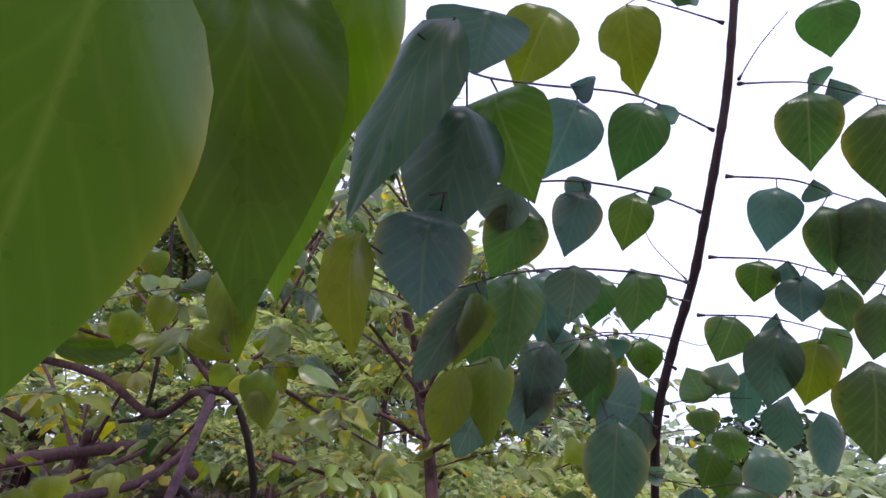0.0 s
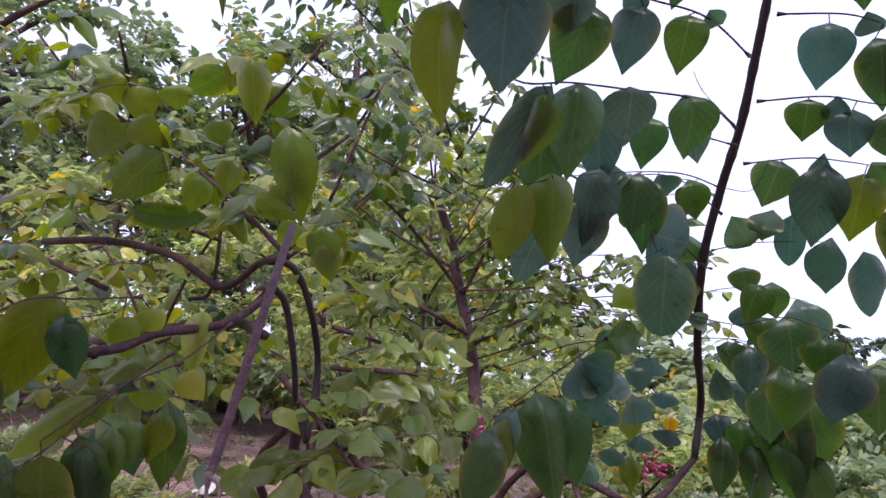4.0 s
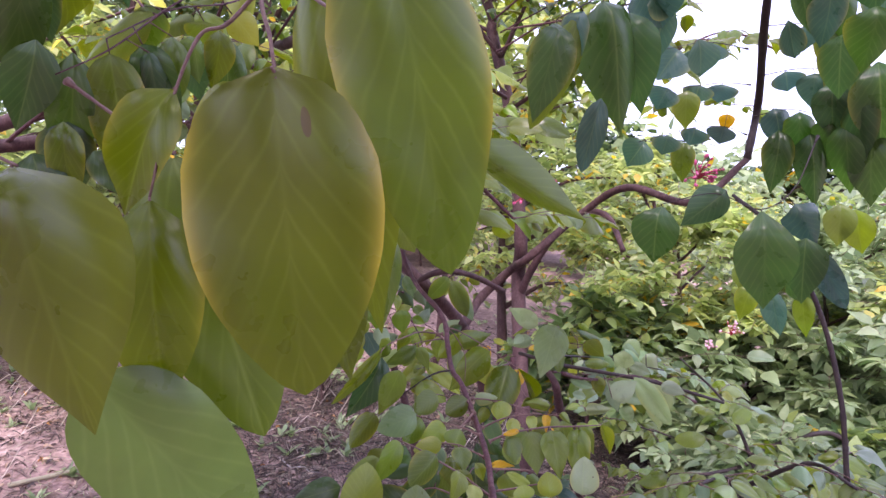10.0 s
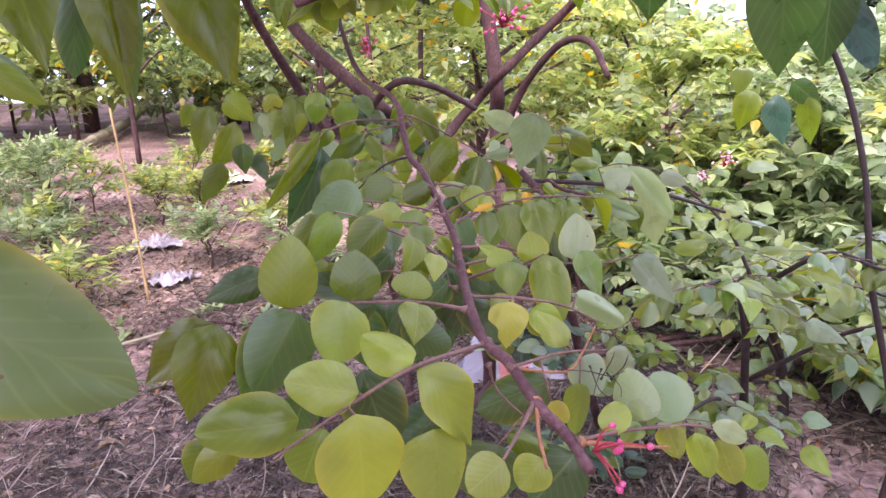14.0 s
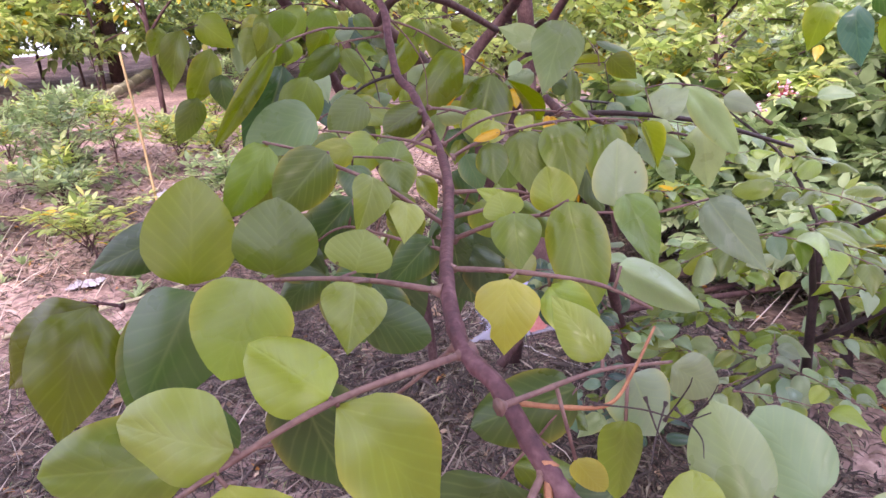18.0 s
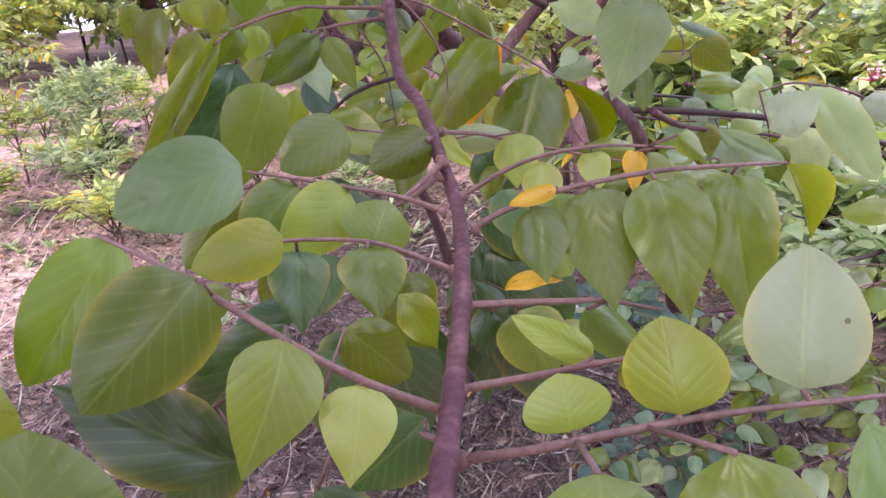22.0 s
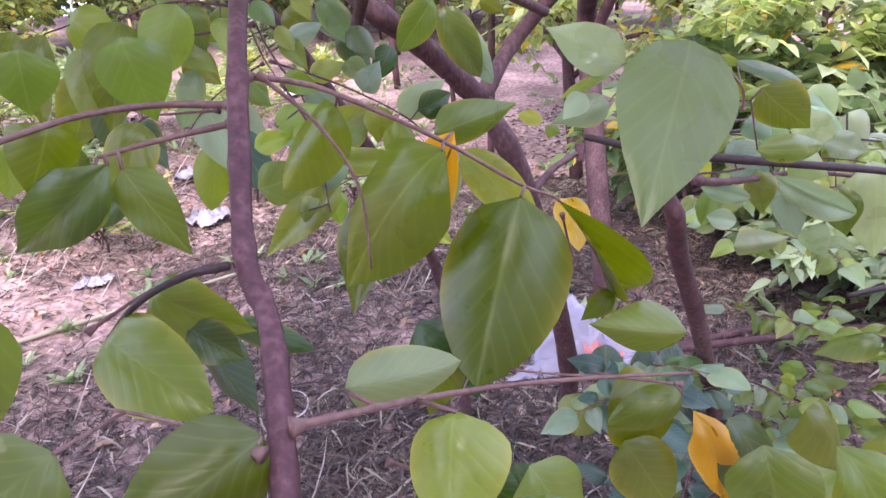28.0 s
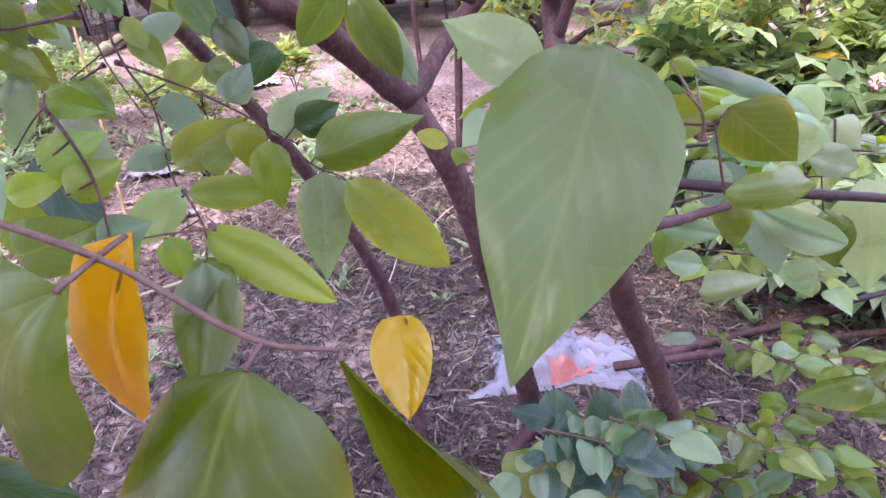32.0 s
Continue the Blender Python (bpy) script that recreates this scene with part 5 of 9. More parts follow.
frond(tree, [(0.1736, 0.8722, 1.2879), (0.0817, 0.7819, 1.2718), (0.0057, 0.6902, 1.2401), (-0.0259, 0.6438, 1.2269)], [
    ((0.0842, 0.7784, 1.2517), (0.1077, 0.8066, 1.2018), 0.0631, "b", "f", 12),
    ((-0.0036, 0.6991, 1.1851), (-0.0526, 0.7300, 1.0681), 0.0413, "n", "l", -13),
    ((0.1078, 0.8161, 1.2332), (0.1064, 0.8548, 1.1704), 0.0447, "b", "h", -7),
    ((0.1443, 0.8423, 1.2995), (0.1283, 0.8833, 1.2344), 0.0393, "e", "h", -1),
    ((0.1736, 0.8850, 1.2141), (0.1865, 0.9131, 1.1697), 0.0400, "b", "f", 5)], 0.001, mat=DARK_TWIG, facing=(-0.08, -1.00, -0.03))
frond(tree, [(0.2846, 0.9647, 1.3403), (0.3410, 0.9200, 1.3212), (0.3884, 0.8681, 1.3257), (0.4383, 0.8083, 1.2864)], [
    ((0.3596, 0.8780, 1.3727), (0.3455, 0.9119, 1.3206), 0.0499, "d", "h", 11),
    ((0.3835, 0.8735, 1.3261), (0.4097, 0.9126, 1.2528), 0.0814, "e", "h", -14),
    ((0.4281, 0.8181, 1.2727), (0.4278, 0.8643, 1.1824), 0.0711, "b", "h", -8),
    ((0.4138, 0.8384, 1.2944), (0.4299, 0.8679, 1.2385), 0.0618, "e", "h", -2),
    ((0.4674, 0.8169, 1.2603), (0.4861, 0.8632, 1.1712), 0.0743, "d", "h", 4),
    ((0.3283, 0.9339, 1.2977), (0.3543, 0.9695, 1.2436), 0.0432, "e", "h", 10),
    ((0.3544, 0.9208, 1.2899), (0.3665, 0.9646, 1.2201), 0.0509, "b", "h", -15),
    ((0.3841, 0.8632, 1.2439), (0.3905, 0.9085, 1.1708), 0.0626, "e", "h", -9),
    ((0.3150, 0.9502, 1.2578), (0.3396, 0.9813, 1.2107), 0.0347, "b", "f", -3),
    ((0.3750, 0.9275, 1.2287), (0.3973, 0.9765, 1.1506), 0.0586, "d", "t", 3)], 0.001, mat=DARK_TWIG, facing=(-0.45, -0.89, -0.11))
frond(tree, [(-0.0731, 0.1476, 1.4774), (-0.0938, 0.1509, 1.4684), (-0.1203, 0.1581, 1.4772), (-0.1547, 0.1675, 1.4800), (-0.2023, 0.1916, 1.5001)], [
    ((-0.0915, 0.1554, 1.4670), (-0.0886, 0.2100, 1.3520), 0.0600, "g", "t", 5),
    ((-0.0851, 0.0866, 1.4029), (-0.1170, 0.1212, 1.2978), 0.0573, "g", "g", -10),
    ((-0.0991, 0.2438, 1.5120), (-0.1020, 0.2872, 1.3829), 0.0607, "g", "t", 15),
    ((-0.0571, 0.1662, 1.4851), (-0.0703, 0.2056, 1.4062), 0.0377, "g", "t", 10),
    ((-0.1599, 0.2019, 1.5139), (-0.1873, 0.2695, 1.3776), 0.0377, "q", "t", 20),
    ((-0.1288, 0.1990, 1.4717), (-0.1293, 0.2513, 1.3880), 0.0281, "q", "t", 30)], 0.001, facing=(0.39, -0.63, -0.67))
limb(tree, "twig", [(-0.2589, 0.6661, 1.3796), (-0.2461, 0.5793, 1.2949), (-0.2384, 0.5194, 1.2292), (-0.2306, 0.4514, 1.1510), (-0.2282, 0.4336, 1.1367)], 0.0045, 0.003, TWIG, 0.12)
limb(tree, "twig", [(-0.2461, 0.5793, 1.2949), (-0.2379, 0.6026, 1.2801), (-0.2325, 0.6319, 1.2270), (-0.2341, 0.6584, 1.1883)], 0.004, 0.003, DARK_TWIG, 0.12)
frond(tree, [(-0.2282, 0.4336, 1.1367), (-0.1990, 0.3780, 1.1275), (-0.1876, 0.2925, 1.0579), (-0.1761, 0.2692, 1.0272), (-0.1705, 0.2602, 1.0094)], [
    ((-0.1718, 0.2588, 1.0136), (-0.1644, 0.2771, 0.8843), 0.0752, "s", "w", 4)], 0.0013, facing=(0.34, -0.93, -0.14))
frond(tree, [(-0.2282, 0.4336, 1.1367), (-0.1990, 0.3600, 1.0900), (-0.1597, 0.2985, 1.0489), (-0.1396, 0.2804, 1.0443)], [
    ((-0.1327, 0.2704, 1.0724), (-0.1049, 0.2968, 0.9337), 0.0640, "z", "w", -10),
    ((-0.1712, 0.3410, 1.0855), (-0.1570, 0.3937, 0.8902), 0.0608, "v", "t", 20)], 0.0013, facing=(0.26, -0.96, -0.07))
frond(tree, [(-0.1851, 0.2936, 1.0615), (-0.2006, 0.2867, 1.0398), (-0.2108, 0.2809, 1.0323), (-0.2200, 0.2758, 1.0031), (-0.2262, 0.2711, 0.9661)], [
    ((-0.2261, 0.2712, 0.9646), (-0.2285, 0.2866, 0.8709), 0.0391, "v", "t", 1),
    ((-0.2195, 0.2768, 1.0101), (-0.2485, 0.2865, 0.9583), 0.0289, "v", "t", 20),
    ((-0.2158, 0.3342, 1.0278), (-0.2409, 0.3427, 0.9840), 0.0263, "n", "o", 0),
    ((-0.2784, 0.3169, 0.9502), (-0.2981, 0.3265, 0.8984), 0.0180, "y", "l", 0)], 0.001, facing=(0.43, -0.89, -0.15))
frond(tree, [(-0.2840, 0.2310, 0.9828), (-0.2594, 0.2270, 0.9787), (-0.2438, 0.2241, 0.9733)], [
    ((-0.2462, 0.2244, 0.9728), (-0.2269, 0.2377, 0.8805), 0.0563, "n", "h", 10),
    ((-0.2577, 0.2256, 0.9667), (-0.2770, 0.2302, 0.9162), 0.0339, "y", "t", 0)], 0.001, facing=(0.64, -0.77, 0.04))
frond(tree, [(-0.2946, 0.3231, 0.8162), (-0.2736, 0.3260, 0.8054), (-0.2586, 0.3279, 0.7963)], [
    ((-0.2588, 0.3275, 0.7934), (-0.1841, 0.3435, 0.7416), 0.0512, "q", "w", 5)], 0.001, facing=(0.70, -0.70, 0.14))
frond(tree, [(-0.2996, 0.3239, 1.0266), (-0.2706, 0.3270, 1.0057), (-0.2476, 0.3295, 0.9908)], [
    ((-0.2477, 0.3293, 0.9897), (-0.2018, 0.3325, 0.8496), 0.0671, "n", "w", 5)], 0.001, facing=(0.58, -0.72, -0.39))
frond(tree, [(-0.2800, 0.2526, 0.9145), (-0.2621, 0.2557, 0.9049), (-0.2438, 0.2589, 0.8971)], [
    ((-0.2430, 0.2589, 0.8963), (-0.2032, 0.3265, 0.7970), 0.0550, "q", "w", 8)], 0.001, facing=(0.74, -0.67, -0.11))
frond(tree, [(-0.3319, 0.5369, 0.9743), (-0.2829, 0.5610, 0.9608), (-0.2494, 0.5921, 0.9502), (-0.2003, 0.6259, 0.9494)], [
    ((-0.2867, 0.5589, 0.9534), (-0.2792, 0.5613, 0.9239), 0.0240, "p", "t", -7),
    ((-0.2927, 0.5571, 0.9316), (-0.2882, 0.5613, 0.8458), 0.0321, "d", "t", -1),
    ((-0.2373, 0.5362, 0.9276), (-0.2143, 0.5423, 0.8494), 0.0454, "v", "t", 10),
    ((-0.2098, 0.6223, 0.9781), (-0.2059, 0.6267, 0.8924), 0.0405, "v", "t", 11),
    ((-0.3226, 0.4730, 0.8704), (-0.2892, 0.4755, 0.8424), 0.0160, "n", "l", 0),
    ((-0.3056, 0.5489, 0.9202), (-0.3192, 0.5507, 0.8614), 0.0238, "d", "l", -8),
    ((-0.1823, 0.6291, 0.9612), (-0.1674, 0.6324, 0.9356), 0.0274, "n", "t", -2)], 0.001, mat=DARK_TWIG, facing=(0.34, -0.92, -0.21))
# fronds lower on the dark stem; bluish tones again carry sky reflection
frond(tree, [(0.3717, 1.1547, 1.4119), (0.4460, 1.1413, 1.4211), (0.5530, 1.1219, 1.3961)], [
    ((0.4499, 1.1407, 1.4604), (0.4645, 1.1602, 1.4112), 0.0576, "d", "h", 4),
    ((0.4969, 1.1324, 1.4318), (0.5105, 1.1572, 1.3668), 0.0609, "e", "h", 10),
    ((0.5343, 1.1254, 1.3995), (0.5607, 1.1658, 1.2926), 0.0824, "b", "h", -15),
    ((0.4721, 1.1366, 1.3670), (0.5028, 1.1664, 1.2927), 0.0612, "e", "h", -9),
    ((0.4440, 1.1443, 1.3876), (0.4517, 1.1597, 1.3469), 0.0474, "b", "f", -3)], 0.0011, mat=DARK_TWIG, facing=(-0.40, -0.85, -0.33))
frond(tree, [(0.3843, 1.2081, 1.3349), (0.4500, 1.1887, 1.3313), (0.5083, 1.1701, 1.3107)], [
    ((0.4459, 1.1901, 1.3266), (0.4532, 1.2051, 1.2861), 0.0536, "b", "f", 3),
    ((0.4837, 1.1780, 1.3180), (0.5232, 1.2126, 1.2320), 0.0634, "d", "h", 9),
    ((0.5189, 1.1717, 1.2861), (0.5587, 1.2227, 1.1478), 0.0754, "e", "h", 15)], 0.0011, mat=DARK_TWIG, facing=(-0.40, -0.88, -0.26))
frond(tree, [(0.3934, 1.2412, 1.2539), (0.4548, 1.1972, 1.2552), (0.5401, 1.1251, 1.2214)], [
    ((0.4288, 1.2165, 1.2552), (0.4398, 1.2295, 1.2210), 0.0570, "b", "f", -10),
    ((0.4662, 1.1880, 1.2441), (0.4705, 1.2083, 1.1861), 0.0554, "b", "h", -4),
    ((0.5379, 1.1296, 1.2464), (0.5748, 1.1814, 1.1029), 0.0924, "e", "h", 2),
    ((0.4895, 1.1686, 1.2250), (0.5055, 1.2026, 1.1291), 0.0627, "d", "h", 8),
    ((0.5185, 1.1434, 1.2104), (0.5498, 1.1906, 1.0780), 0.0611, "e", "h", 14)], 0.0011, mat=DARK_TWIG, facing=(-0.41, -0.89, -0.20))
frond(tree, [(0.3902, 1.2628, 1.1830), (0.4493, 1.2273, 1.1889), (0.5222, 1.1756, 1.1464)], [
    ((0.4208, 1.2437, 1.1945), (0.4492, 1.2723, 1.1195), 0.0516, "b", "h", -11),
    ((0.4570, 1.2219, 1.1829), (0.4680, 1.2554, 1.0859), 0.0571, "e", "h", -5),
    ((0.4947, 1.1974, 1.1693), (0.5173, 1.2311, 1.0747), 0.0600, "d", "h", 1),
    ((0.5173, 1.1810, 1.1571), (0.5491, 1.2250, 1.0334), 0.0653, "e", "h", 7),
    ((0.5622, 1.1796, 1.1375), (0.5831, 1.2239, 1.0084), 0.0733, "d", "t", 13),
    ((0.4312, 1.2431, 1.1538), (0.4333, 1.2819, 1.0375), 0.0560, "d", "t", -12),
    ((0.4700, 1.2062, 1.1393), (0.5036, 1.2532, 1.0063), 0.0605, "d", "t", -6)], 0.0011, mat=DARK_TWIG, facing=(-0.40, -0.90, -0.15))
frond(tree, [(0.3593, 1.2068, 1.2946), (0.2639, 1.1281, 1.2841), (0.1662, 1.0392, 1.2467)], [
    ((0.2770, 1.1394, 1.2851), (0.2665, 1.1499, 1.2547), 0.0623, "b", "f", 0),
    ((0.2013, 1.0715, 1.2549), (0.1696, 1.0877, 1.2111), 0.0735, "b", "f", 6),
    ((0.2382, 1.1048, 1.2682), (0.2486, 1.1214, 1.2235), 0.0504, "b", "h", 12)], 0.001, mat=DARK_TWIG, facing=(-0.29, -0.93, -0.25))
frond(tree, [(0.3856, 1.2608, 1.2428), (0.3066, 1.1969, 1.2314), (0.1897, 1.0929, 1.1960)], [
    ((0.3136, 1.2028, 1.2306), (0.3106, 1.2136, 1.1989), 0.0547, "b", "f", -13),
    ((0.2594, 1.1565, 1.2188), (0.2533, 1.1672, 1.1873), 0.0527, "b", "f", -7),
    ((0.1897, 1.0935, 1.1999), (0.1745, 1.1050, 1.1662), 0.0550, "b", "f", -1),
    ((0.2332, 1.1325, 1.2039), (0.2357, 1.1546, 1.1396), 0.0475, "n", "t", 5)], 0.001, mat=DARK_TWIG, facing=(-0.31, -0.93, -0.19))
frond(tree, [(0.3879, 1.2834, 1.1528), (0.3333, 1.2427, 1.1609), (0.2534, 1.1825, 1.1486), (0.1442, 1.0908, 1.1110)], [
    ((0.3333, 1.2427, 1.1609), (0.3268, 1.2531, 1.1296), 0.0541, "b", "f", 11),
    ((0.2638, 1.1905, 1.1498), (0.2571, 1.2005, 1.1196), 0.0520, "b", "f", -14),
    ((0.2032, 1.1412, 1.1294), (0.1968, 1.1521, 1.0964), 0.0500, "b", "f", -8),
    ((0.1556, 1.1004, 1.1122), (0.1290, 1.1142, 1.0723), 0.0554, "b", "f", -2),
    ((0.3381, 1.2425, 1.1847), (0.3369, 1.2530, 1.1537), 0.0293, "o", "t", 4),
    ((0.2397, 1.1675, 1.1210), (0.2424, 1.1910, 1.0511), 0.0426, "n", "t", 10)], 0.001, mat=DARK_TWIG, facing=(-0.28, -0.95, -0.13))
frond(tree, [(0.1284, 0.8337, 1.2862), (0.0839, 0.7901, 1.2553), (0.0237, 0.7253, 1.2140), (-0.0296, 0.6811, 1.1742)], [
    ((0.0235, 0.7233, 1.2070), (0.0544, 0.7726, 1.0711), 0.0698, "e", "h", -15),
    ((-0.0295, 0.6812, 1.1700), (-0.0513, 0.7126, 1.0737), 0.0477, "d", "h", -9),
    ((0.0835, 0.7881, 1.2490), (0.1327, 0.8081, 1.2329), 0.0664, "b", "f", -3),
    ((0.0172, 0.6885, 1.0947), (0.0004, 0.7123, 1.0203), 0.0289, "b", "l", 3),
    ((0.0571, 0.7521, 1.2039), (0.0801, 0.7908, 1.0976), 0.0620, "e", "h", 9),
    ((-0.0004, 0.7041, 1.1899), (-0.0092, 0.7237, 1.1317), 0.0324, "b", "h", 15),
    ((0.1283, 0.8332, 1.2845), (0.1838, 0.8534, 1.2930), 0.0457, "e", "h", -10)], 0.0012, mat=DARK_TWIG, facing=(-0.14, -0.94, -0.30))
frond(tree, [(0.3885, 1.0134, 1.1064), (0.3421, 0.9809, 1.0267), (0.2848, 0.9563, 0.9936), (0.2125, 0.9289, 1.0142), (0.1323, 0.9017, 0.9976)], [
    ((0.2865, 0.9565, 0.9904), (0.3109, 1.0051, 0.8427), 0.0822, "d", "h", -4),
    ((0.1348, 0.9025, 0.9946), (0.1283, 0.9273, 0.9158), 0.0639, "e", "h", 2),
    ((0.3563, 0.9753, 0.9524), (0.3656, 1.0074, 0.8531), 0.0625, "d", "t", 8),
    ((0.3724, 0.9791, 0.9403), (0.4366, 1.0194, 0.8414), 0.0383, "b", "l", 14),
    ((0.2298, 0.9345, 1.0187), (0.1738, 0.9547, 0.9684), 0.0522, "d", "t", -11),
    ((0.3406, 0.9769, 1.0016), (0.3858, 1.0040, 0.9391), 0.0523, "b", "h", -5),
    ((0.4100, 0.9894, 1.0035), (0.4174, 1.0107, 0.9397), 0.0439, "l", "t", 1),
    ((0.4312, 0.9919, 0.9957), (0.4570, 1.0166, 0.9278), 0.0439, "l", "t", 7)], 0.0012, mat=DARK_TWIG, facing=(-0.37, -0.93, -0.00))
limb(tree, "twig", [(0.3295, 1.1841, 1.0287), (0.3635, 1.0956, 0.9691), (0.3835, 1.0452, 0.8993), (0.4003, 1.0279, 0.8477), (0.4163, 1.0184, 0.7819), (0.4263, 1.0067, 0.7050), (0.4270, 0.9969, 0.6439), (0.4270, 0.9870, 0.5829), (0.4359, 0.9765, 0.5137), (0.4532, 0.9734, 0.4242), (0.4653, 0.9722, 0.3487), (0.4576, 0.9853, 0.2444)], 0.0034, 0.0042, DARK_TWIG, 0.12)
limb(tree, "twig", [(0.4452, 1.8514, 0.2680), (0.6251, 1.9172, 0.2820), (0.7226, 1.9802, 0.3149), (0.8312, 2.0226, 0.3410), (0.9450, 2.0524, 0.3498), (1.0118, 2.0502, 0.3066), (1.0449, 2.0426, 0.2449)], 0.005, 0.009, DARK_TWIG, 0.12)
frond(tree, [(-0.1152, 0.3780, 1.0113), (-0.1076, 0.3706, 1.0051), (-0.1026, 0.3652, 1.0001)], [
    ((-0.1026, 0.3652, 1.0001), (-0.0398, 0.3755, 0.9584), 0.0234, "n", "t", 10)], 0.0008, facing=(0.08, -0.96, -0.28))
limb(tree, "limb", [(-0.9738, 1.2553, 1.5011), (-0.8049, 1.2057, 1.4940), (-0.6508, 1.1765, 1.4609), (-0.5341, 1.1589, 1.3968), (-0.4445, 1.1026, 1.4339), (-0.3383, 0.8912, 1.3967)], 0.008, 0.006, BARK, 0.12)
limb(tree, "limb", [(-0.4398, 1.1008, 1.4388), (-0.3870, 1.1258, 1.4304), (-0.3586, 1.1765, 1.3536), (-0.3542, 1.2486, 1.2481), (-0.3510, 1.1902, 1.1135)], 0.007, 0.006, DARK_TWIG, 0.12)
limb(tree, "limb", [(-0.4971, 0.7030, 1.2325), (-0.4719, 0.7337, 1.2429), (-0.4485, 0.7724, 1.2651), (-0.3959, 0.8535, 1.2900), (-0.3553, 0.8995, 1.3378)], 0.006, 0.006, BARK, 0.12)
limb(tree, "twig", [(-0.6054, 1.2104, 1.8214), (-0.6019, 1.2662, 1.6335), (-0.6151, 1.3070, 1.4240), (-0.6545, 1.2847, 1.3892)], 0.0035, 0.0045, DARK_TWIG, 0.12)
frond(tree, [(-0.3933, 0.7057, 1.2368), (-0.4307, 0.6632, 1.1907), (-0.4639, 0.6113, 1.1315), (-0.4967, 0.5790, 1.0989)], [
    ((-0.5194, 0.5787, 1.0264), (-0.5086, 0.6041, 0.9551), 0.0446, "d", "t", 0),
    ((-0.5137, 0.5766, 1.1300), (-0.5539, 0.6009, 1.0486), 0.0480, "d", "t", -13),
    ((-0.4239, 0.6529, 1.1558), (-0.4464, 0.6793, 1.0720), 0.0356, "n", "t", -7),
    ((-0.4625, 0.5839, 1.0290), (-0.4434, 0.6023, 0.9861), 0.0286, "d", "t", -1),
    ((-0.4902, 0.5807, 1.0555), (-0.4992, 0.6066, 0.9734), 0.0343, "v", "t", 5),
    ((-0.4374, 0.6332, 1.1339), (-0.4352, 0.6567, 1.0661), 0.0371, "d", "t", 11),
    ((-0.4106, 0.6640, 1.1599), (-0.4073, 0.6806, 1.1137), 0.0323, "n", "t", -14)]
    + [
    ((-0.3895, 0.6872, 1.1725), (-0.4061, 0.7065, 1.1121), 0.0333, "v", "t", -8)], 0.0013, mat=TWIG, facing=(0.53, -0.83, -0.20))
frond(tree, [(-0.5003, 0.6739, 1.3031), (-0.5453, 0.6352, 1.2736), (-0.5792, 0.6000, 1.2409), (-0.6021, 0.5665, 1.1995)], [
    ((-0.5814, 0.5957, 1.2333), (-0.6123, 0.6309, 1.1236), 0.0658, "n", "t", -2),
    ((-0.5648, 0.6066, 1.2143), (-0.5812, 0.6313, 1.1389), 0.0485, "n", "t", 4),
    ((-0.5452, 0.6218, 1.2079), (-0.5485, 0.6428, 1.1480), 0.0371, "d", "h", 10),
    ((-0.5927, 0.5756, 1.2029), (-0.6062, 0.6104, 1.0985), 0.0637, "n", "t", -15),
    ((-0.5674, 0.5721, 1.1079), (-0.5683, 0.5901, 1.0556), 0.0343, "d", "t", -9)], 0.0013, mat=TWIG, facing=(0.62, -0.72, -0.31))
frond(tree, [(-0.4633, 0.7443, 1.3064), (-0.4896, 0.6640, 1.2888), (-0.5159, 0.6226, 1.2817), (-0.5430, 0.5664, 1.2400)], [
    ((-0.5040, 0.6406, 1.2911), (-0.5739, 0.6830, 1.1685), 0.0665, "v", "t", -3),
    ((-0.4986, 0.6547, 1.2723), (-0.4938, 0.6907, 1.2002), 0.0405, "e", "h", 3),
    ((-0.5380, 0.5700, 1.2295), (-0.5432, 0.6140, 1.1372), 0.0562, "d", "t", 9),
    ((-0.5542, 0.5657, 1.2393), (-0.5866, 0.6002, 1.1630), 0.0531, "n", "t", 15),
    ((-0.5265, 0.5767, 1.2026), (-0.5752, 0.6245, 1.0947), 0.0534, "d", "t", -10),
    ((-0.4729, 0.7263, 1.2789), (-0.4718, 0.7523, 1.2262), 0.0371, "n", "t", -4),
    ((-0.4517, 0.7474, 1.2927), (-0.4522, 0.7672, 1.2524), 0.0381, "l", "t", 2)], 0.0013, mat=TWIG, facing=(0.56, -0.80, -0.23))
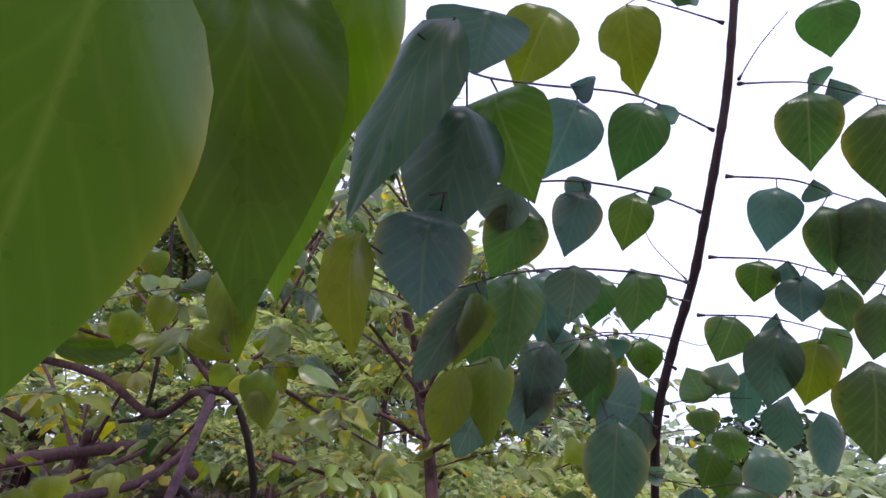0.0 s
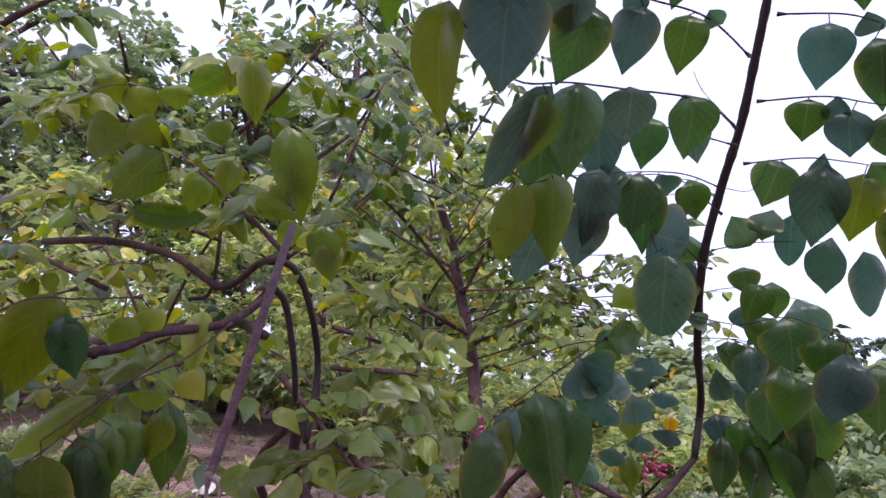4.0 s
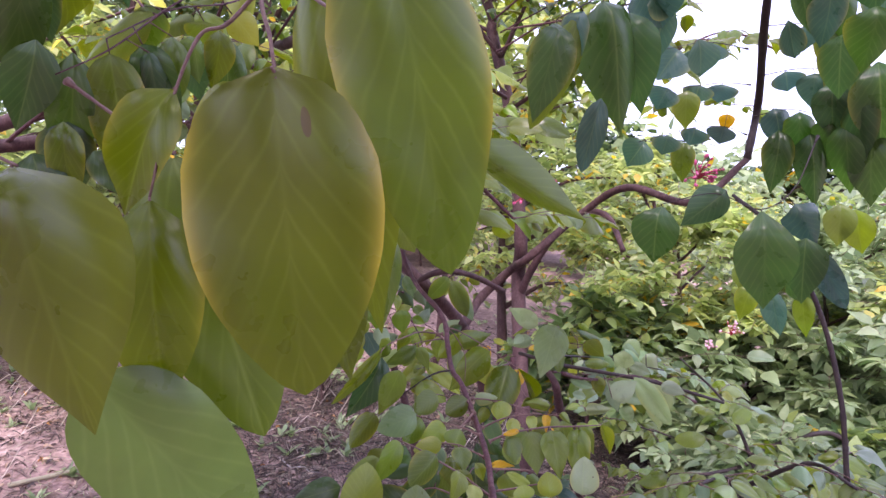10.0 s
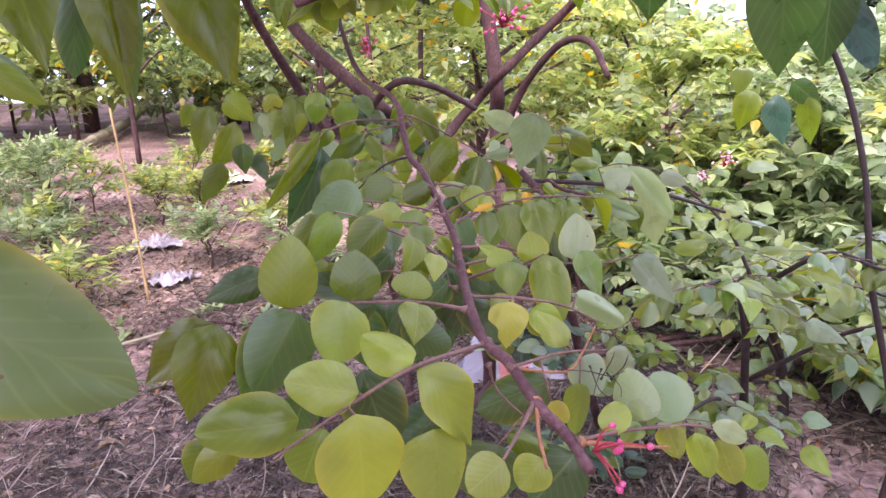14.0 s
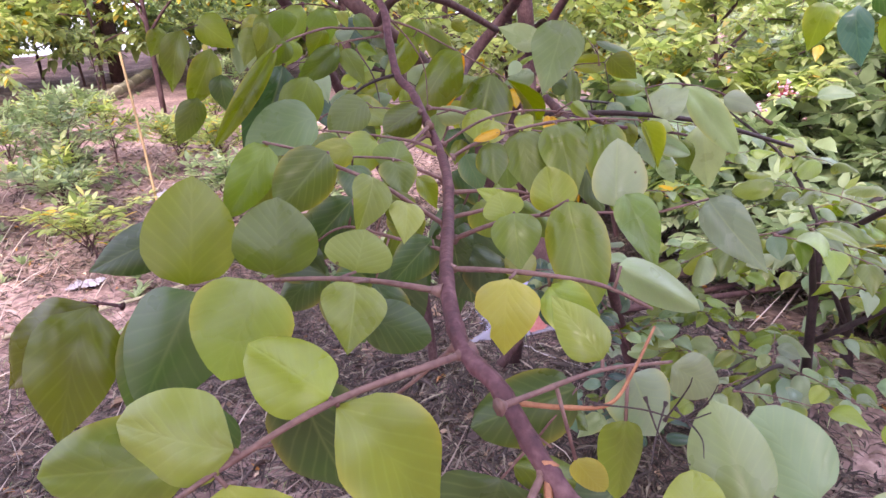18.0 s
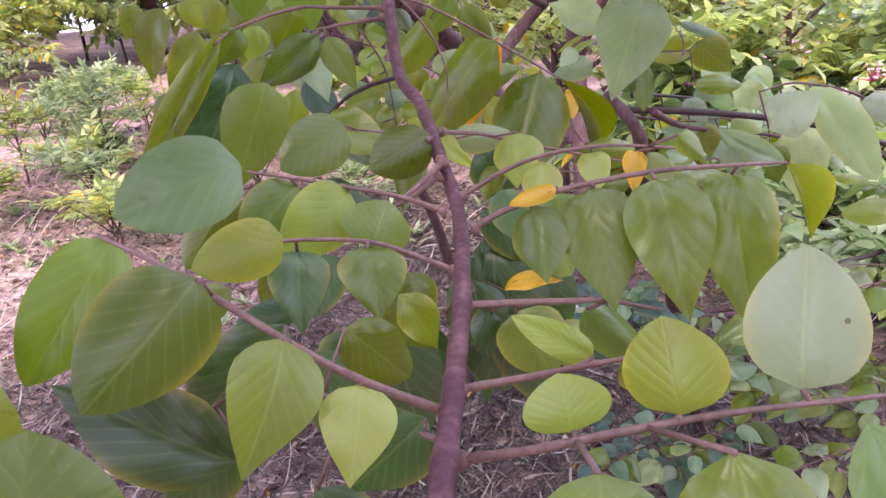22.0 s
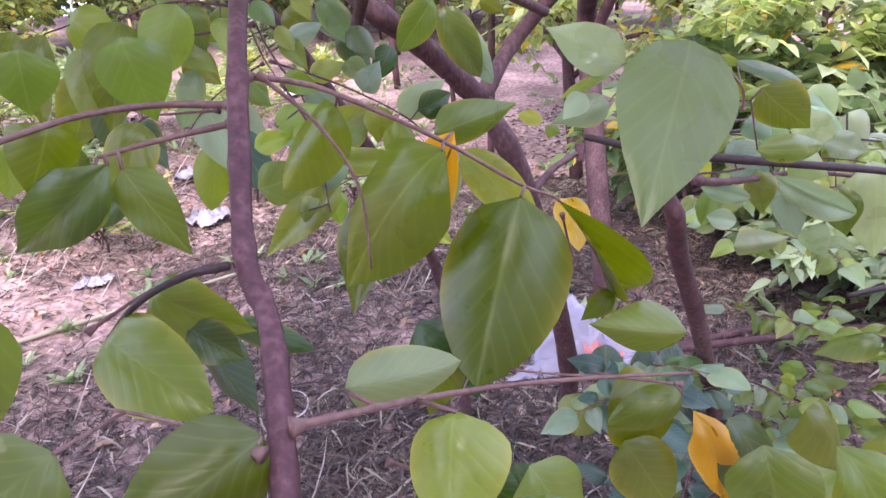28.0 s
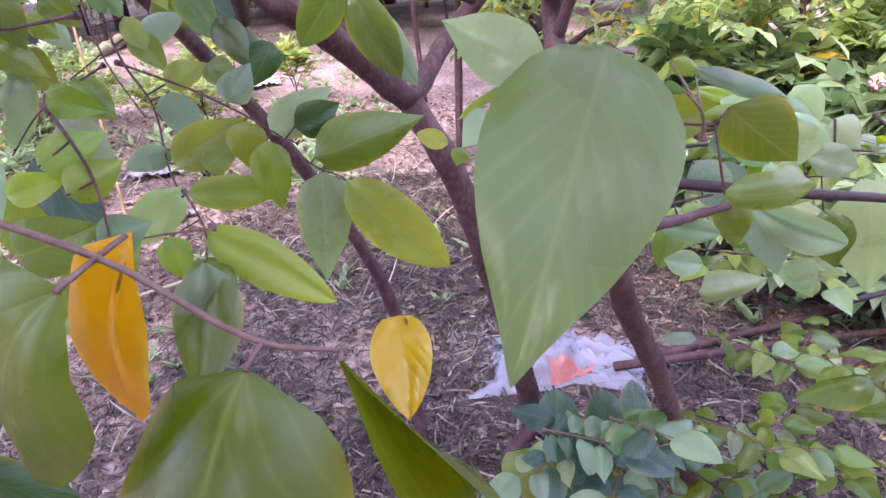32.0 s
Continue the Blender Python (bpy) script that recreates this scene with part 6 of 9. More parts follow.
frond(tree, [(-0.3878, 0.8540, 1.2905), (-0.4089, 0.7606, 1.2306), (-0.4395, 0.6829, 1.1949), (-0.4663, 0.6085, 1.1407)], [
    ((-0.4510, 0.6631, 1.1847), (-0.5580, 0.6806, 1.1070), 0.0333, "l", "t", 8),
    ((-0.4644, 0.6109, 1.1264), (-0.4715, 0.6542, 1.0057), 0.0561, "z", "w", 0),
    ((-0.5004, 0.6082, 1.1272), (-0.5429, 0.6608, 1.0063), 0.0487, "d", "t", -11),
    ((-0.4062, 0.8062, 1.2970), (-0.4232, 0.8361, 1.2079), 0.0375, "y", "c", -5),
    ((-0.4510, 0.6674, 1.1919), (-0.4762, 0.6876, 1.1475), 0.0376, "n", "t", 1),
    ((-0.4226, 0.7193, 1.1944), (-0.4286, 0.7315, 1.1680), 0.0431, "l", "t", 7),
    ((-0.4483, 0.6395, 1.1445), (-0.4267, 0.6767, 1.0733), 0.0446, "d", "t", 13),
    ((-0.4250, 0.6777, 1.1557), (-0.4179, 0.7054, 1.0994), 0.0404, "d", "t", -12),
    ((-0.4092, 0.7398, 1.1840), (-0.4257, 0.7910, 1.0718), 0.0441, "d", "t", -6),
    ((-0.5148, 0.6175, 1.0633), (-0.5399, 0.6546, 0.9778), 0.0548, "d", "t", 0),
    ((-0.4064, 0.7587, 1.2157), (-0.3812, 0.7800, 1.1831), 0.0379, "y", "t", 6)], 0.0013, mat=TWIG, facing=(0.47, -0.88, -0.12))
frond(tree, [(-0.3385, 0.9219, 1.4160), (-0.2811, 0.8870, 1.4444), (-0.2266, 0.8637, 1.4485)], [
    ((-0.2765, 0.8847, 1.4457), (-0.2769, 0.9245, 1.3837), 0.0544, "n", "t", 12),
    ((-0.3179, 0.8948, 1.4522), (-0.3553, 0.9169, 1.4231), 0.0409, "l", "t", -13),
    ((-0.3358, 0.8430, 1.5869), (-0.3233, 0.9303, 1.4542), 0.0685, "n", "t", -7),
    ((-0.3890, 0.8133, 1.6813), (-0.3927, 0.8696, 1.5970), 0.0527, "n", "t", -1)], 0.0012, mat=TWIG, facing=(0.25, -0.94, -0.24))
frond(tree, [(-0.5920, 1.2212, 1.7866), (-0.6697, 1.1643, 1.8093), (-0.7761, 1.1014, 1.7926), (-0.8373, 1.0694, 1.7436)], [
    ((-0.7635, 1.1048, 1.8073), (-0.8655, 1.1417, 1.7731), 0.0714, "n", "t", 5),
    ((-0.7464, 1.1180, 1.8023), (-0.7408, 1.1666, 1.7311), 0.0720, "n", "t", 11),
    ((-0.6884, 1.1489, 1.8203), (-0.6830, 1.1788, 1.7770), 0.0739, "n", "t", -14),
    ((-0.7155, 1.1637, 1.7305), (-0.8369, 1.2316, 1.6400), 0.1099, "n", "t", -8),
    ((-0.5876, 1.1771, 1.8716), (-0.6982, 1.2178, 1.8362), 0.0761, "n", "t", -2),
    ((-0.5556, 1.1790, 1.9007), (-0.5262, 1.2291, 1.8329), 0.0894, "n", "t", 4),
    ((-0.4964, 1.2023, 1.8607), (-0.4899, 1.2507, 1.7898), 0.0643, "n", "t", 10)], 0.0012, mat=DARK_TWIG, facing=(0.50, -0.77, -0.40))
frond(tree, [(0.2176, 1.0164, 0.7000), (0.1553, 0.9758, 0.7383), (0.1009, 0.9407, 0.7551), (0.0643, 0.9035, 0.7554)], [
    ((0.1096, 0.9464, 0.7511), (0.1694, 0.9610, 0.6769), 0.0317, "p", "l", -15),
    ((0.0705, 0.9009, 0.7318), (0.1102, 0.9262, 0.7508), 0.0309, "p", "t", -9),
    ((0.1555, 0.9762, 0.7357), (0.1960, 0.9896, 0.7178), 0.0221, "p", "t", -3),
    ((0.1304, 0.9596, 0.7415), (0.1368, 0.9613, 0.7050), 0.0216, "n", "t", 3)], 0.0011, mat=TWIG, facing=(-0.25, -0.97, 0.06))
frond(tree, [(-0.0211, 1.0786, 0.7506), (0.0099, 1.0652, 0.7781), (0.0487, 1.0454, 0.7799)], [
    ((0.0131, 1.0650, 0.7836), (0.0618, 1.0855, 0.7773), 0.0218, "l", "l", 9),
    ((0.0550, 1.0482, 0.7860), (0.0861, 1.0573, 0.7575), 0.0309, "n", "t", 15),
    ((-0.0084, 1.0734, 0.7618), (0.0113, 1.0800, 0.7498), 0.0197, "d", "l", -10),
    ((0.0516, 1.0377, 0.7523), (0.0975, 1.0567, 0.7459), 0.0173, "l", "l", -4),
    ((0.0145, 1.0699, 0.7292), (0.0167, 1.1003, 0.7771), 0.0198, "n", "l", 2)], 0.001, mat=TWIG, facing=(-0.09, -1.00, 0.02))
limb(tree, "twig", [(-0.0383, 1.3639, 0.7050), (0.0252, 1.2188, 0.7135), (0.1068, 1.1792, 0.7075), (0.2137, 1.2131, 0.6826), (0.3624, 1.3090, 0.6260)], 0.004, 0.003, DARK_TWIG, 0.12)
limb(tree, "twig", [(0.0216, 1.0656, 0.7290), (0.0503, 1.1296, 0.7084), (0.0882, 1.1965, 0.6905), (0.1603, 1.2812, 0.6708), (0.2771, 1.3690, 0.6332)], 0.0035, 0.002, TWIG, 0.16)
limb(back_tree, "limb", [(0.0003, 2.4332, 0.7343), (0.0403, 2.3709, 0.8342), (0.1032, 2.2915, 0.9435), (0.1922, 2.1597, 1.0317), (0.2621, 2.0613, 1.0203), (0.2896, 1.9445, 0.9138)], 0.016, 0.008, BARK, 0.1)
limb(back_tree, "trunk", [(0.0120, 2.2500, -0.0300), (0.0070, 2.2493, 0.2348), (-0.0066, 2.4444, 0.7741), (-0.0033, 2.3173, 0.9325), (-0.0396, 2.3429, 1.3725), (-0.1152, 2.3672, 1.7197), (-0.1065, 2.3666, 1.7427), (-0.1805, 2.3312, 1.9596)], 0.031, 0.016, BARK, 0.06)
frond(tree, [(-0.3018, 1.1467, 0.8599), (-0.3749, 1.1490, 0.8596), (-0.4278, 1.1496, 0.8832), (-0.4731, 1.1211, 0.8732)], [
    ((-0.4589, 1.1332, 0.8850), (-0.4205, 1.1461, 0.8442), 0.0435, "l", "t", 8),
    ((-0.4769, 1.1204, 0.8720), (-0.5104, 1.1220, 0.7946), 0.0384, "n", "t", 14),
    ((-0.4452, 1.1272, 0.8459), (-0.4943, 1.1285, 0.7682), 0.0405, "l", "t", -11),
    ((-0.4622, 1.0986, 0.7852), (-0.5043, 1.0994, 0.7247), 0.0368, "n", "t", -5),
    ((-0.4048, 1.1510, 0.8789), (-0.3673, 1.1637, 0.8490), 0.0327, "l", "t", 1),
    ((-0.3984, 1.1458, 0.8571), (-0.4064, 1.1474, 0.8156), 0.0295, "p", "k", 7),
    ((-0.4351, 1.1209, 0.8122), (-0.4386, 1.1231, 0.7637), 0.0324, "d", "t", 13),
    ((-0.5032, 1.1189, 0.8773), (-0.5275, 1.1198, 0.8429), 0.0288, "n", "t", -12),
    ((-0.3651, 1.1544, 0.8812), (-0.3564, 1.1582, 0.8432), 0.0294, "n", "t", -6)], 0.0012, mat=TWIG, facing=(0.38, -0.92, -0.11))
frond(tree, [(-0.2222, 1.0067, 0.8201), (-0.2050, 0.9997, 0.7875), (-0.1980, 0.9867, 0.7436)], [
    ((-0.2270, 0.9977, 0.7958), (-0.2039, 1.0149, 0.8052), 0.0181, "l", "t", 0),
    ((-0.2400, 0.9840, 0.7626), (-0.2106, 1.0031, 0.7680), 0.0286, "l", "t", 6),
    ((-0.2164, 0.9959, 0.7835), (-0.1969, 1.0112, 0.7931), 0.0190, "l", "t", 12),
    ((-0.2061, 0.9915, 0.7634), (-0.1870, 1.0041, 0.7676), 0.0190, "p", "t", -13),
    ((-0.2408, 0.9916, 0.7860), (-0.2197, 1.0050, 0.7894), 0.0143, "l", "t", -7),
    ((-0.2213, 1.0081, 0.8237), (-0.2014, 1.0167, 0.8128), 0.0143, "n", "t", -1),
    ((-0.2158, 0.9835, 0.7455), (-0.1994, 0.9928, 0.7451), 0.0190, "l", "t", 5)], 0.0009, mat=TWIG, facing=(0.27, -0.96, 0.04))
frond(tree, [(-0.2127, 0.8047, 0.7606), (-0.1962, 0.8190, 0.7687), (-0.1856, 0.8261, 0.7699)], [
    ((-0.1957, 0.8200, 0.7703), (-0.1677, 0.8304, 0.7459), 0.0256, "n", "t", 11),
    ((-0.1859, 0.8194, 0.7541), (-0.1705, 0.8247, 0.7377), 0.0161, "d", "t", -14)], 0.0008, facing=(0.38, -0.92, 0.11))
frond(tree, [(-0.1300, 1.4070, 0.8783), (-0.1728, 1.3505, 0.8706), (-0.1920, 1.3239, 0.8697)], [
    ((-0.1897, 1.3262, 0.8678), (-0.2314, 1.3201, 0.8200), 0.0367, "n", "l", -8),
    ((-0.1819, 1.3336, 0.8603), (-0.1496, 1.3406, 0.7830), 0.0396, "n", "l", -2),
    ((-0.1724, 1.3407, 0.8480), (-0.1379, 1.3485, 0.7726), 0.0313, "p", "l", 4),
    ((-0.1469, 1.3795, 0.8651), (-0.1255, 1.3872, 0.8468), 0.0195, "n", "l", 10),
    ((-0.3056, 1.3003, 0.8776), (-0.2683, 1.3128, 0.8312), 0.0366, "b", "g", -15),
    ((-0.2843, 1.2933, 0.8451), (-0.2570, 1.3014, 0.8021), 0.0305, "d", "t", -9),
    ((-0.3399, 1.2908, 0.8734), (-0.3119, 1.3016, 0.8478), 0.0305, "n", "t", -3)], 0.0012, mat=TWIG, facing=(0.17, -0.98, -0.04))
frond(tree, [(-0.0082, 1.1402, 0.7874), (-0.0214, 1.1342, 0.7797), (-0.0266, 1.1311, 0.7744)], [
    ((-0.0266, 1.1308, 0.7736), (-0.0695, 1.1271, 0.7638), 0.0254, "p", "t", 3),
    ((-0.0228, 1.1390, 0.7936), (-0.0499, 1.1351, 0.7819), 0.0088, "l", "l", 40),
    ((-0.0753, 1.1168, 0.7664), (-0.0939, 1.1216, 0.7736), 0.0114, "y", "l", 15),
    ((-0.0672, 1.1176, 0.7635), (-0.0719, 1.1166, 0.7536), 0.0114, "l", "t", -10)], 0.0008, facing=(-0.06, -0.99, 0.13))
frond(tree, [(0.0089, 1.1152, 0.7200), (0.0720, 1.1923, 0.7003), (0.1365, 1.2481, 0.6925), (0.2032, 1.3010, 0.6756), (0.2453, 1.3056, 0.6615)], [
    ((0.0996, 1.2437, 0.7549), (0.1375, 1.2558, 0.7256), 0.0320, "p", "t", -4),
    ((0.0908, 1.2259, 0.7341), (0.1154, 1.2342, 0.7173), 0.0224, "p", "o", 2),
    ((0.0738, 1.2045, 0.7225), (0.1019, 1.2122, 0.6934), 0.0279, "p", "t", 8),
    ((0.1380, 1.2599, 0.7239), (0.1835, 1.2774, 0.7036), 0.0373, "p", "t", 14),
    ((0.1379, 1.2502, 0.6951), (0.1767, 1.2632, 0.6703), 0.0352, "p", "t", -11),
    ((0.1698, 1.2811, 0.7019), (0.2211, 1.3010, 0.6809), 0.0265, "p", "t", -5),
    ((0.1292, 1.2300, 0.6675), (0.1416, 1.2304, 0.6219), 0.0306, "p", "t", 1),
    ((0.1532, 1.2422, 0.6303), (0.1732, 1.2454, 0.5947), 0.0272, "p", "t", 7),
    ((0.1172, 1.2272, 0.6845), (0.2005, 1.2548, 0.6323), 0.0292, "p", "l", 13),
    ((0.2244, 1.3045, 0.6716), (0.2377, 1.3013, 0.5697), 0.0628, "p", "t", -12),
    ((0.0469, 1.1502, 0.6756), (0.0732, 1.1611, 0.6658), 0.0170, "p", "l", -6)]
    + [
    ((0.0429, 1.1542, 0.6989), (0.0870, 1.1719, 0.6808), 0.0169, "p", "l", 0),
    ((0.0739, 1.1708, 0.6407), (0.1271, 1.1979, 0.6364), 0.0228, "p", "t", 6),
    ((0.0596, 1.1735, 0.6926), (0.0467, 1.1701, 0.6604), 0.0193, "n", "l", 12),
    ((0.1001, 1.2157, 0.6936), (0.1066, 1.2150, 0.6525), 0.0256, "n", "t", -13),
    ((0.1882, 1.2812, 0.6550), (0.2028, 1.2816, 0.6027), 0.0338, "n", "t", -7)], 0.0011, mat=TWIG, facing=(-0.29, -0.93, 0.23))
frond(tree, [(0.0187, 1.1885, 0.7346), (0.0879, 1.2681, 0.7184), (0.1579, 1.3217, 0.7013), (0.2647, 1.3798, 0.6728)], [
    ((0.0727, 1.2752, 0.7815), (0.0942, 1.2830, 0.7686), 0.0130, "l", "l", -1),
    ((0.0898, 1.2833, 0.7588), (0.1288, 1.2991, 0.7428), 0.0110, "l", "l", 5),
    ((0.0558, 1.2261, 0.7096), (0.0612, 1.2258, 0.6784), 0.0189, "y", "t", 11),
    ((0.1850, 1.3517, 0.7421), (0.2056, 1.3548, 0.6942), 0.0359, "p", "t", -14),
    ((0.1310, 1.2973, 0.6942), (0.1430, 1.2998, 0.6759), 0.0231, "n", "t", -8),
    ((0.2240, 1.3658, 0.7082), (0.2511, 1.3717, 0.6695), 0.0307, "p", "t", -2),
    ((0.1716, 1.3388, 0.7282), (0.2087, 1.3517, 0.7060), 0.0237, "p", "t", 4)], 0.002, mat=DARK_TWIG, facing=(-0.29, -0.94, 0.20))
frond(tree, [(0.3458, 1.0177, 1.4271), (0.2748, 0.9708, 1.4289), (0.2099, 0.9301, 1.4045)], [
    ((0.3123, 0.9962, 1.4269), (0.2433, 1.0292, 1.3757), 0.0866, "b", "o", 10),
    ((0.2394, 0.9477, 1.4477), (0.3413, 0.9839, 1.4431), 0.0463, "e", "h", -15),
    ((0.2918, 1.0092, 1.3463), (0.3389, 1.0273, 1.3381), 0.0289, "b", "f", -9),
    ((0.1943, 0.9347, 1.3695), (0.1643, 0.9495, 1.3453), 0.0452, "n", "t", -3)], 0.001, mat=DARK_TWIG, facing=(-0.32, -0.90, -0.30))
frond(tree, [(-0.3227, 0.8808, 1.4675), (-0.3466, 0.8710, 1.5172), (-0.3825, 0.8632, 1.5492), (-0.4627, 0.8875, 1.5504), (-0.5689, 0.9039, 1.5269)], [
    ((-0.3438, 0.8629, 1.5684), (-0.3158, 0.9053, 1.4948), 0.0561, "n", "t", 3),
    ((-0.5480, 0.8942, 1.5613), (-0.6440, 0.9324, 1.4929), 0.0776, "n", "t", 9),
    ((-0.5936, 0.9107, 1.4735), (-0.4879, 0.9554, 1.4737), 0.0476, "d", "l", 15),
    ((-0.3490, 0.8625, 1.5681), (-0.4148, 0.8809, 1.5482), 0.0362, "d", "h", -10),
    ((-0.2731, 0.8920, 1.4209), (-0.2654, 0.9215, 1.3637), 0.0506, "n", "t", -4),
    ((-0.3797, 0.8730, 1.4897), (-0.3233, 0.9047, 1.4588), 0.0543, "n", "t", 2),
    ((-0.3082, 0.8873, 1.4342), (-0.2920, 0.9014, 1.4127), 0.0362, "y", "t", 8),
    ((-0.4220, 0.8763, 1.5457), (-0.4438, 0.9029, 1.4918), 0.0459, "n", "t", 14),
    ((-0.4812, 0.8951, 1.5251), (-0.5045, 0.9223, 1.4696), 0.0469, "n", "t", -11),
    ((-0.6717, 0.8856, 1.5927), (-0.6103, 0.9134, 1.5897), 0.0762, "n", "t", -5),
    ((-0.6002, 0.8873, 1.6148), (-0.5621, 0.9150, 1.5817), 0.0571, "n", "t", 1)]
    + [
    ((-0.4643, 0.8744, 1.6100), (-0.4501, 0.8959, 1.5742), 0.0465, "n", "t", 7)], 0.0012, mat=TWIG, facing=(0.30, -0.85, -0.43))
# more shaded inner leaves, darkened by tone between the brighter ones
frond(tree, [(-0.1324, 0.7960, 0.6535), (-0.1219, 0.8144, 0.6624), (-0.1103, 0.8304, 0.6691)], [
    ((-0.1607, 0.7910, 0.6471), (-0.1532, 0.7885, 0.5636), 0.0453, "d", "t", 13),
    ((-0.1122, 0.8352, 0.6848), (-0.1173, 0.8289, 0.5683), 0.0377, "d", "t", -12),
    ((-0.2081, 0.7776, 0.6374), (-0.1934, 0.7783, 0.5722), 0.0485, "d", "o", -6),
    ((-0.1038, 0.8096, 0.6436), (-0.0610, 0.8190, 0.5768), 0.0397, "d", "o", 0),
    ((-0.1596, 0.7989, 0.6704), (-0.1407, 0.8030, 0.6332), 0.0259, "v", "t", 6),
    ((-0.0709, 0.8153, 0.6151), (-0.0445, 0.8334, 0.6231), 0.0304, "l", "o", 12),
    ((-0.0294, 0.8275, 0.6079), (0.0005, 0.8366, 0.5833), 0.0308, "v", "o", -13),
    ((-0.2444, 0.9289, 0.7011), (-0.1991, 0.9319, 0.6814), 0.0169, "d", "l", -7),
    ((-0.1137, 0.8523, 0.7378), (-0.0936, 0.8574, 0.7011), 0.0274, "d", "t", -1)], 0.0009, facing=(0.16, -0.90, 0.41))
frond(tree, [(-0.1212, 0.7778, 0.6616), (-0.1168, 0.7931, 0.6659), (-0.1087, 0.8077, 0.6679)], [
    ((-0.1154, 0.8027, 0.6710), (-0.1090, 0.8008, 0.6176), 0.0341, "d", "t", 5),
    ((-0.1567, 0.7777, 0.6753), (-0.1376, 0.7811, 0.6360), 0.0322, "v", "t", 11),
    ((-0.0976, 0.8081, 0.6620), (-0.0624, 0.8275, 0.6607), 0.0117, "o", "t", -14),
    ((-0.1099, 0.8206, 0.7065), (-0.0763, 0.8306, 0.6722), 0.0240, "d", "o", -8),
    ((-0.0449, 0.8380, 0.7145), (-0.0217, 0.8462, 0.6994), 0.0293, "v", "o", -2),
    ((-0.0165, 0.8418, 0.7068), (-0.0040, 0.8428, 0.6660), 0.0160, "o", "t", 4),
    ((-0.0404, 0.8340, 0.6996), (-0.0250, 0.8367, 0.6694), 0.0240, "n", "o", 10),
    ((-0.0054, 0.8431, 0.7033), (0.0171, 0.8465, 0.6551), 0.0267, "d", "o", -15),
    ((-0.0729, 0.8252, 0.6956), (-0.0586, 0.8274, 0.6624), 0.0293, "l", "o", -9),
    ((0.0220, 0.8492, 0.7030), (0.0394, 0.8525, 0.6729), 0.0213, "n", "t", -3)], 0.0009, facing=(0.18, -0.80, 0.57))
frond(tree, [(0.5734, 1.5718, 0.9220), (0.6036, 1.5838, 0.8615), (0.6911, 1.6164, 0.8462)], [
    ((0.5170, 1.5681, 0.8384), (0.4874, 1.5726, 0.7572), 0.0559, "n", "h", 3),
    ((0.5695, 1.5711, 0.8285), (0.5856, 1.5783, 0.7187), 0.0581, "b", "h", 9),
    ((0.6405, 1.5901, 0.8181), (0.6525, 1.5967, 0.7127), 0.0520, "n", "g", 15),
    ((0.6032, 1.5816, 0.8513), (0.6786, 1.6005, 0.7946), 0.0492, "d", "g", -10),
    ((0.4901, 1.5590, 0.8898), (0.4846, 1.5624, 0.8310), 0.0440, "n", "t", -4)], 0.0012, mat=DARK_TWIG, facing=(-0.45, -0.89, -0.05))
frond(tree, [(-0.0378, 0.4652, 0.6924), (-0.0248, 0.4617, 0.6922), (-0.0147, 0.4584, 0.6906), (-0.0079, 0.4571, 0.6934)], [], 0.0003, mat=DARK_TWIG)
frond(tree, [(-0.0231, 0.4675, 0.6928), (-0.0201, 0.4583, 0.6838), (-0.0142, 0.4529, 0.6802)], [], 0.0003, mat=DARK_TWIG)
frond(tree, [(-0.0178, 0.4665, 0.6856), (-0.0131, 0.4611, 0.6983), (-0.0123, 0.4592, 0.7029)], [], 0.0003, mat=DARK_TWIG)
frond(tree, [(-0.0145, 0.4681, 0.6884), (-0.0099, 0.4594, 0.6848), (-0.0105, 0.4537, 0.6817)], [], 0.0003, mat=DARK_TWIG)
frond(tree, [(-0.0172, 0.4678, 0.6906), (-0.0217, 0.4592, 0.6855), (-0.0246, 0.4520, 0.6812)], [], 0.0003, mat=DARK_TWIG)
frond(tree, [(-0.0127, 0.4671, 0.6851), (-0.0074, 0.4624, 0.6934), (-0.0056, 0.4593, 0.7005)], [], 0.0003, mat=DARK_TWIG)
frond(tree, [(0.1450, 1.3283, 0.3222), (0.0971, 1.3204, 0.3656), (0.0334, 1.3031, 0.4010), (-0.0302, 1.2821, 0.4279), (-0.0757, 1.2615, 0.4342)], [
    ((-0.0299, 1.2842, 0.4331), (-0.0275, 1.3058, 0.4741), 0.0420, "b", "o", 2),
    ((0.0168, 1.2997, 0.4141), (0.0199, 1.3245, 0.4608), 0.0393, "b", "o", 8),
    ((0.0481, 1.3101, 0.4025), (0.0501, 1.3468, 0.4576), 0.0349, "b", "o", 14),
    ((0.0535, 1.3094, 0.3924), (0.0537, 1.3231, 0.4189), 0.0302, "n", "o", -11),
    ((-0.0519, 1.2717, 0.4294), (-0.0656, 1.2560, 0.3827), 0.0549, "n", "o", -5),
    ((-0.0170, 1.2844, 0.4159), (-0.0185, 1.2698, 0.3653), 0.0423, "b", "o", 1),
    ((0.0191, 1.2969, 0.4025), (0.0151, 1.2825, 0.3542), 0.0393, "n", "o", 7),
    ((0.0677, 1.3119, 0.3798), (0.0662, 1.3009, 0.3420), 0.0377, "b", "o", 13),
    ((0.1000, 1.3207, 0.3618), (0.1112, 1.3383, 0.3909), 0.0308, "b", "o", -12)], 0.001, mat=DARK_TWIG, facing=(-0.07, -0.77, 0.64))


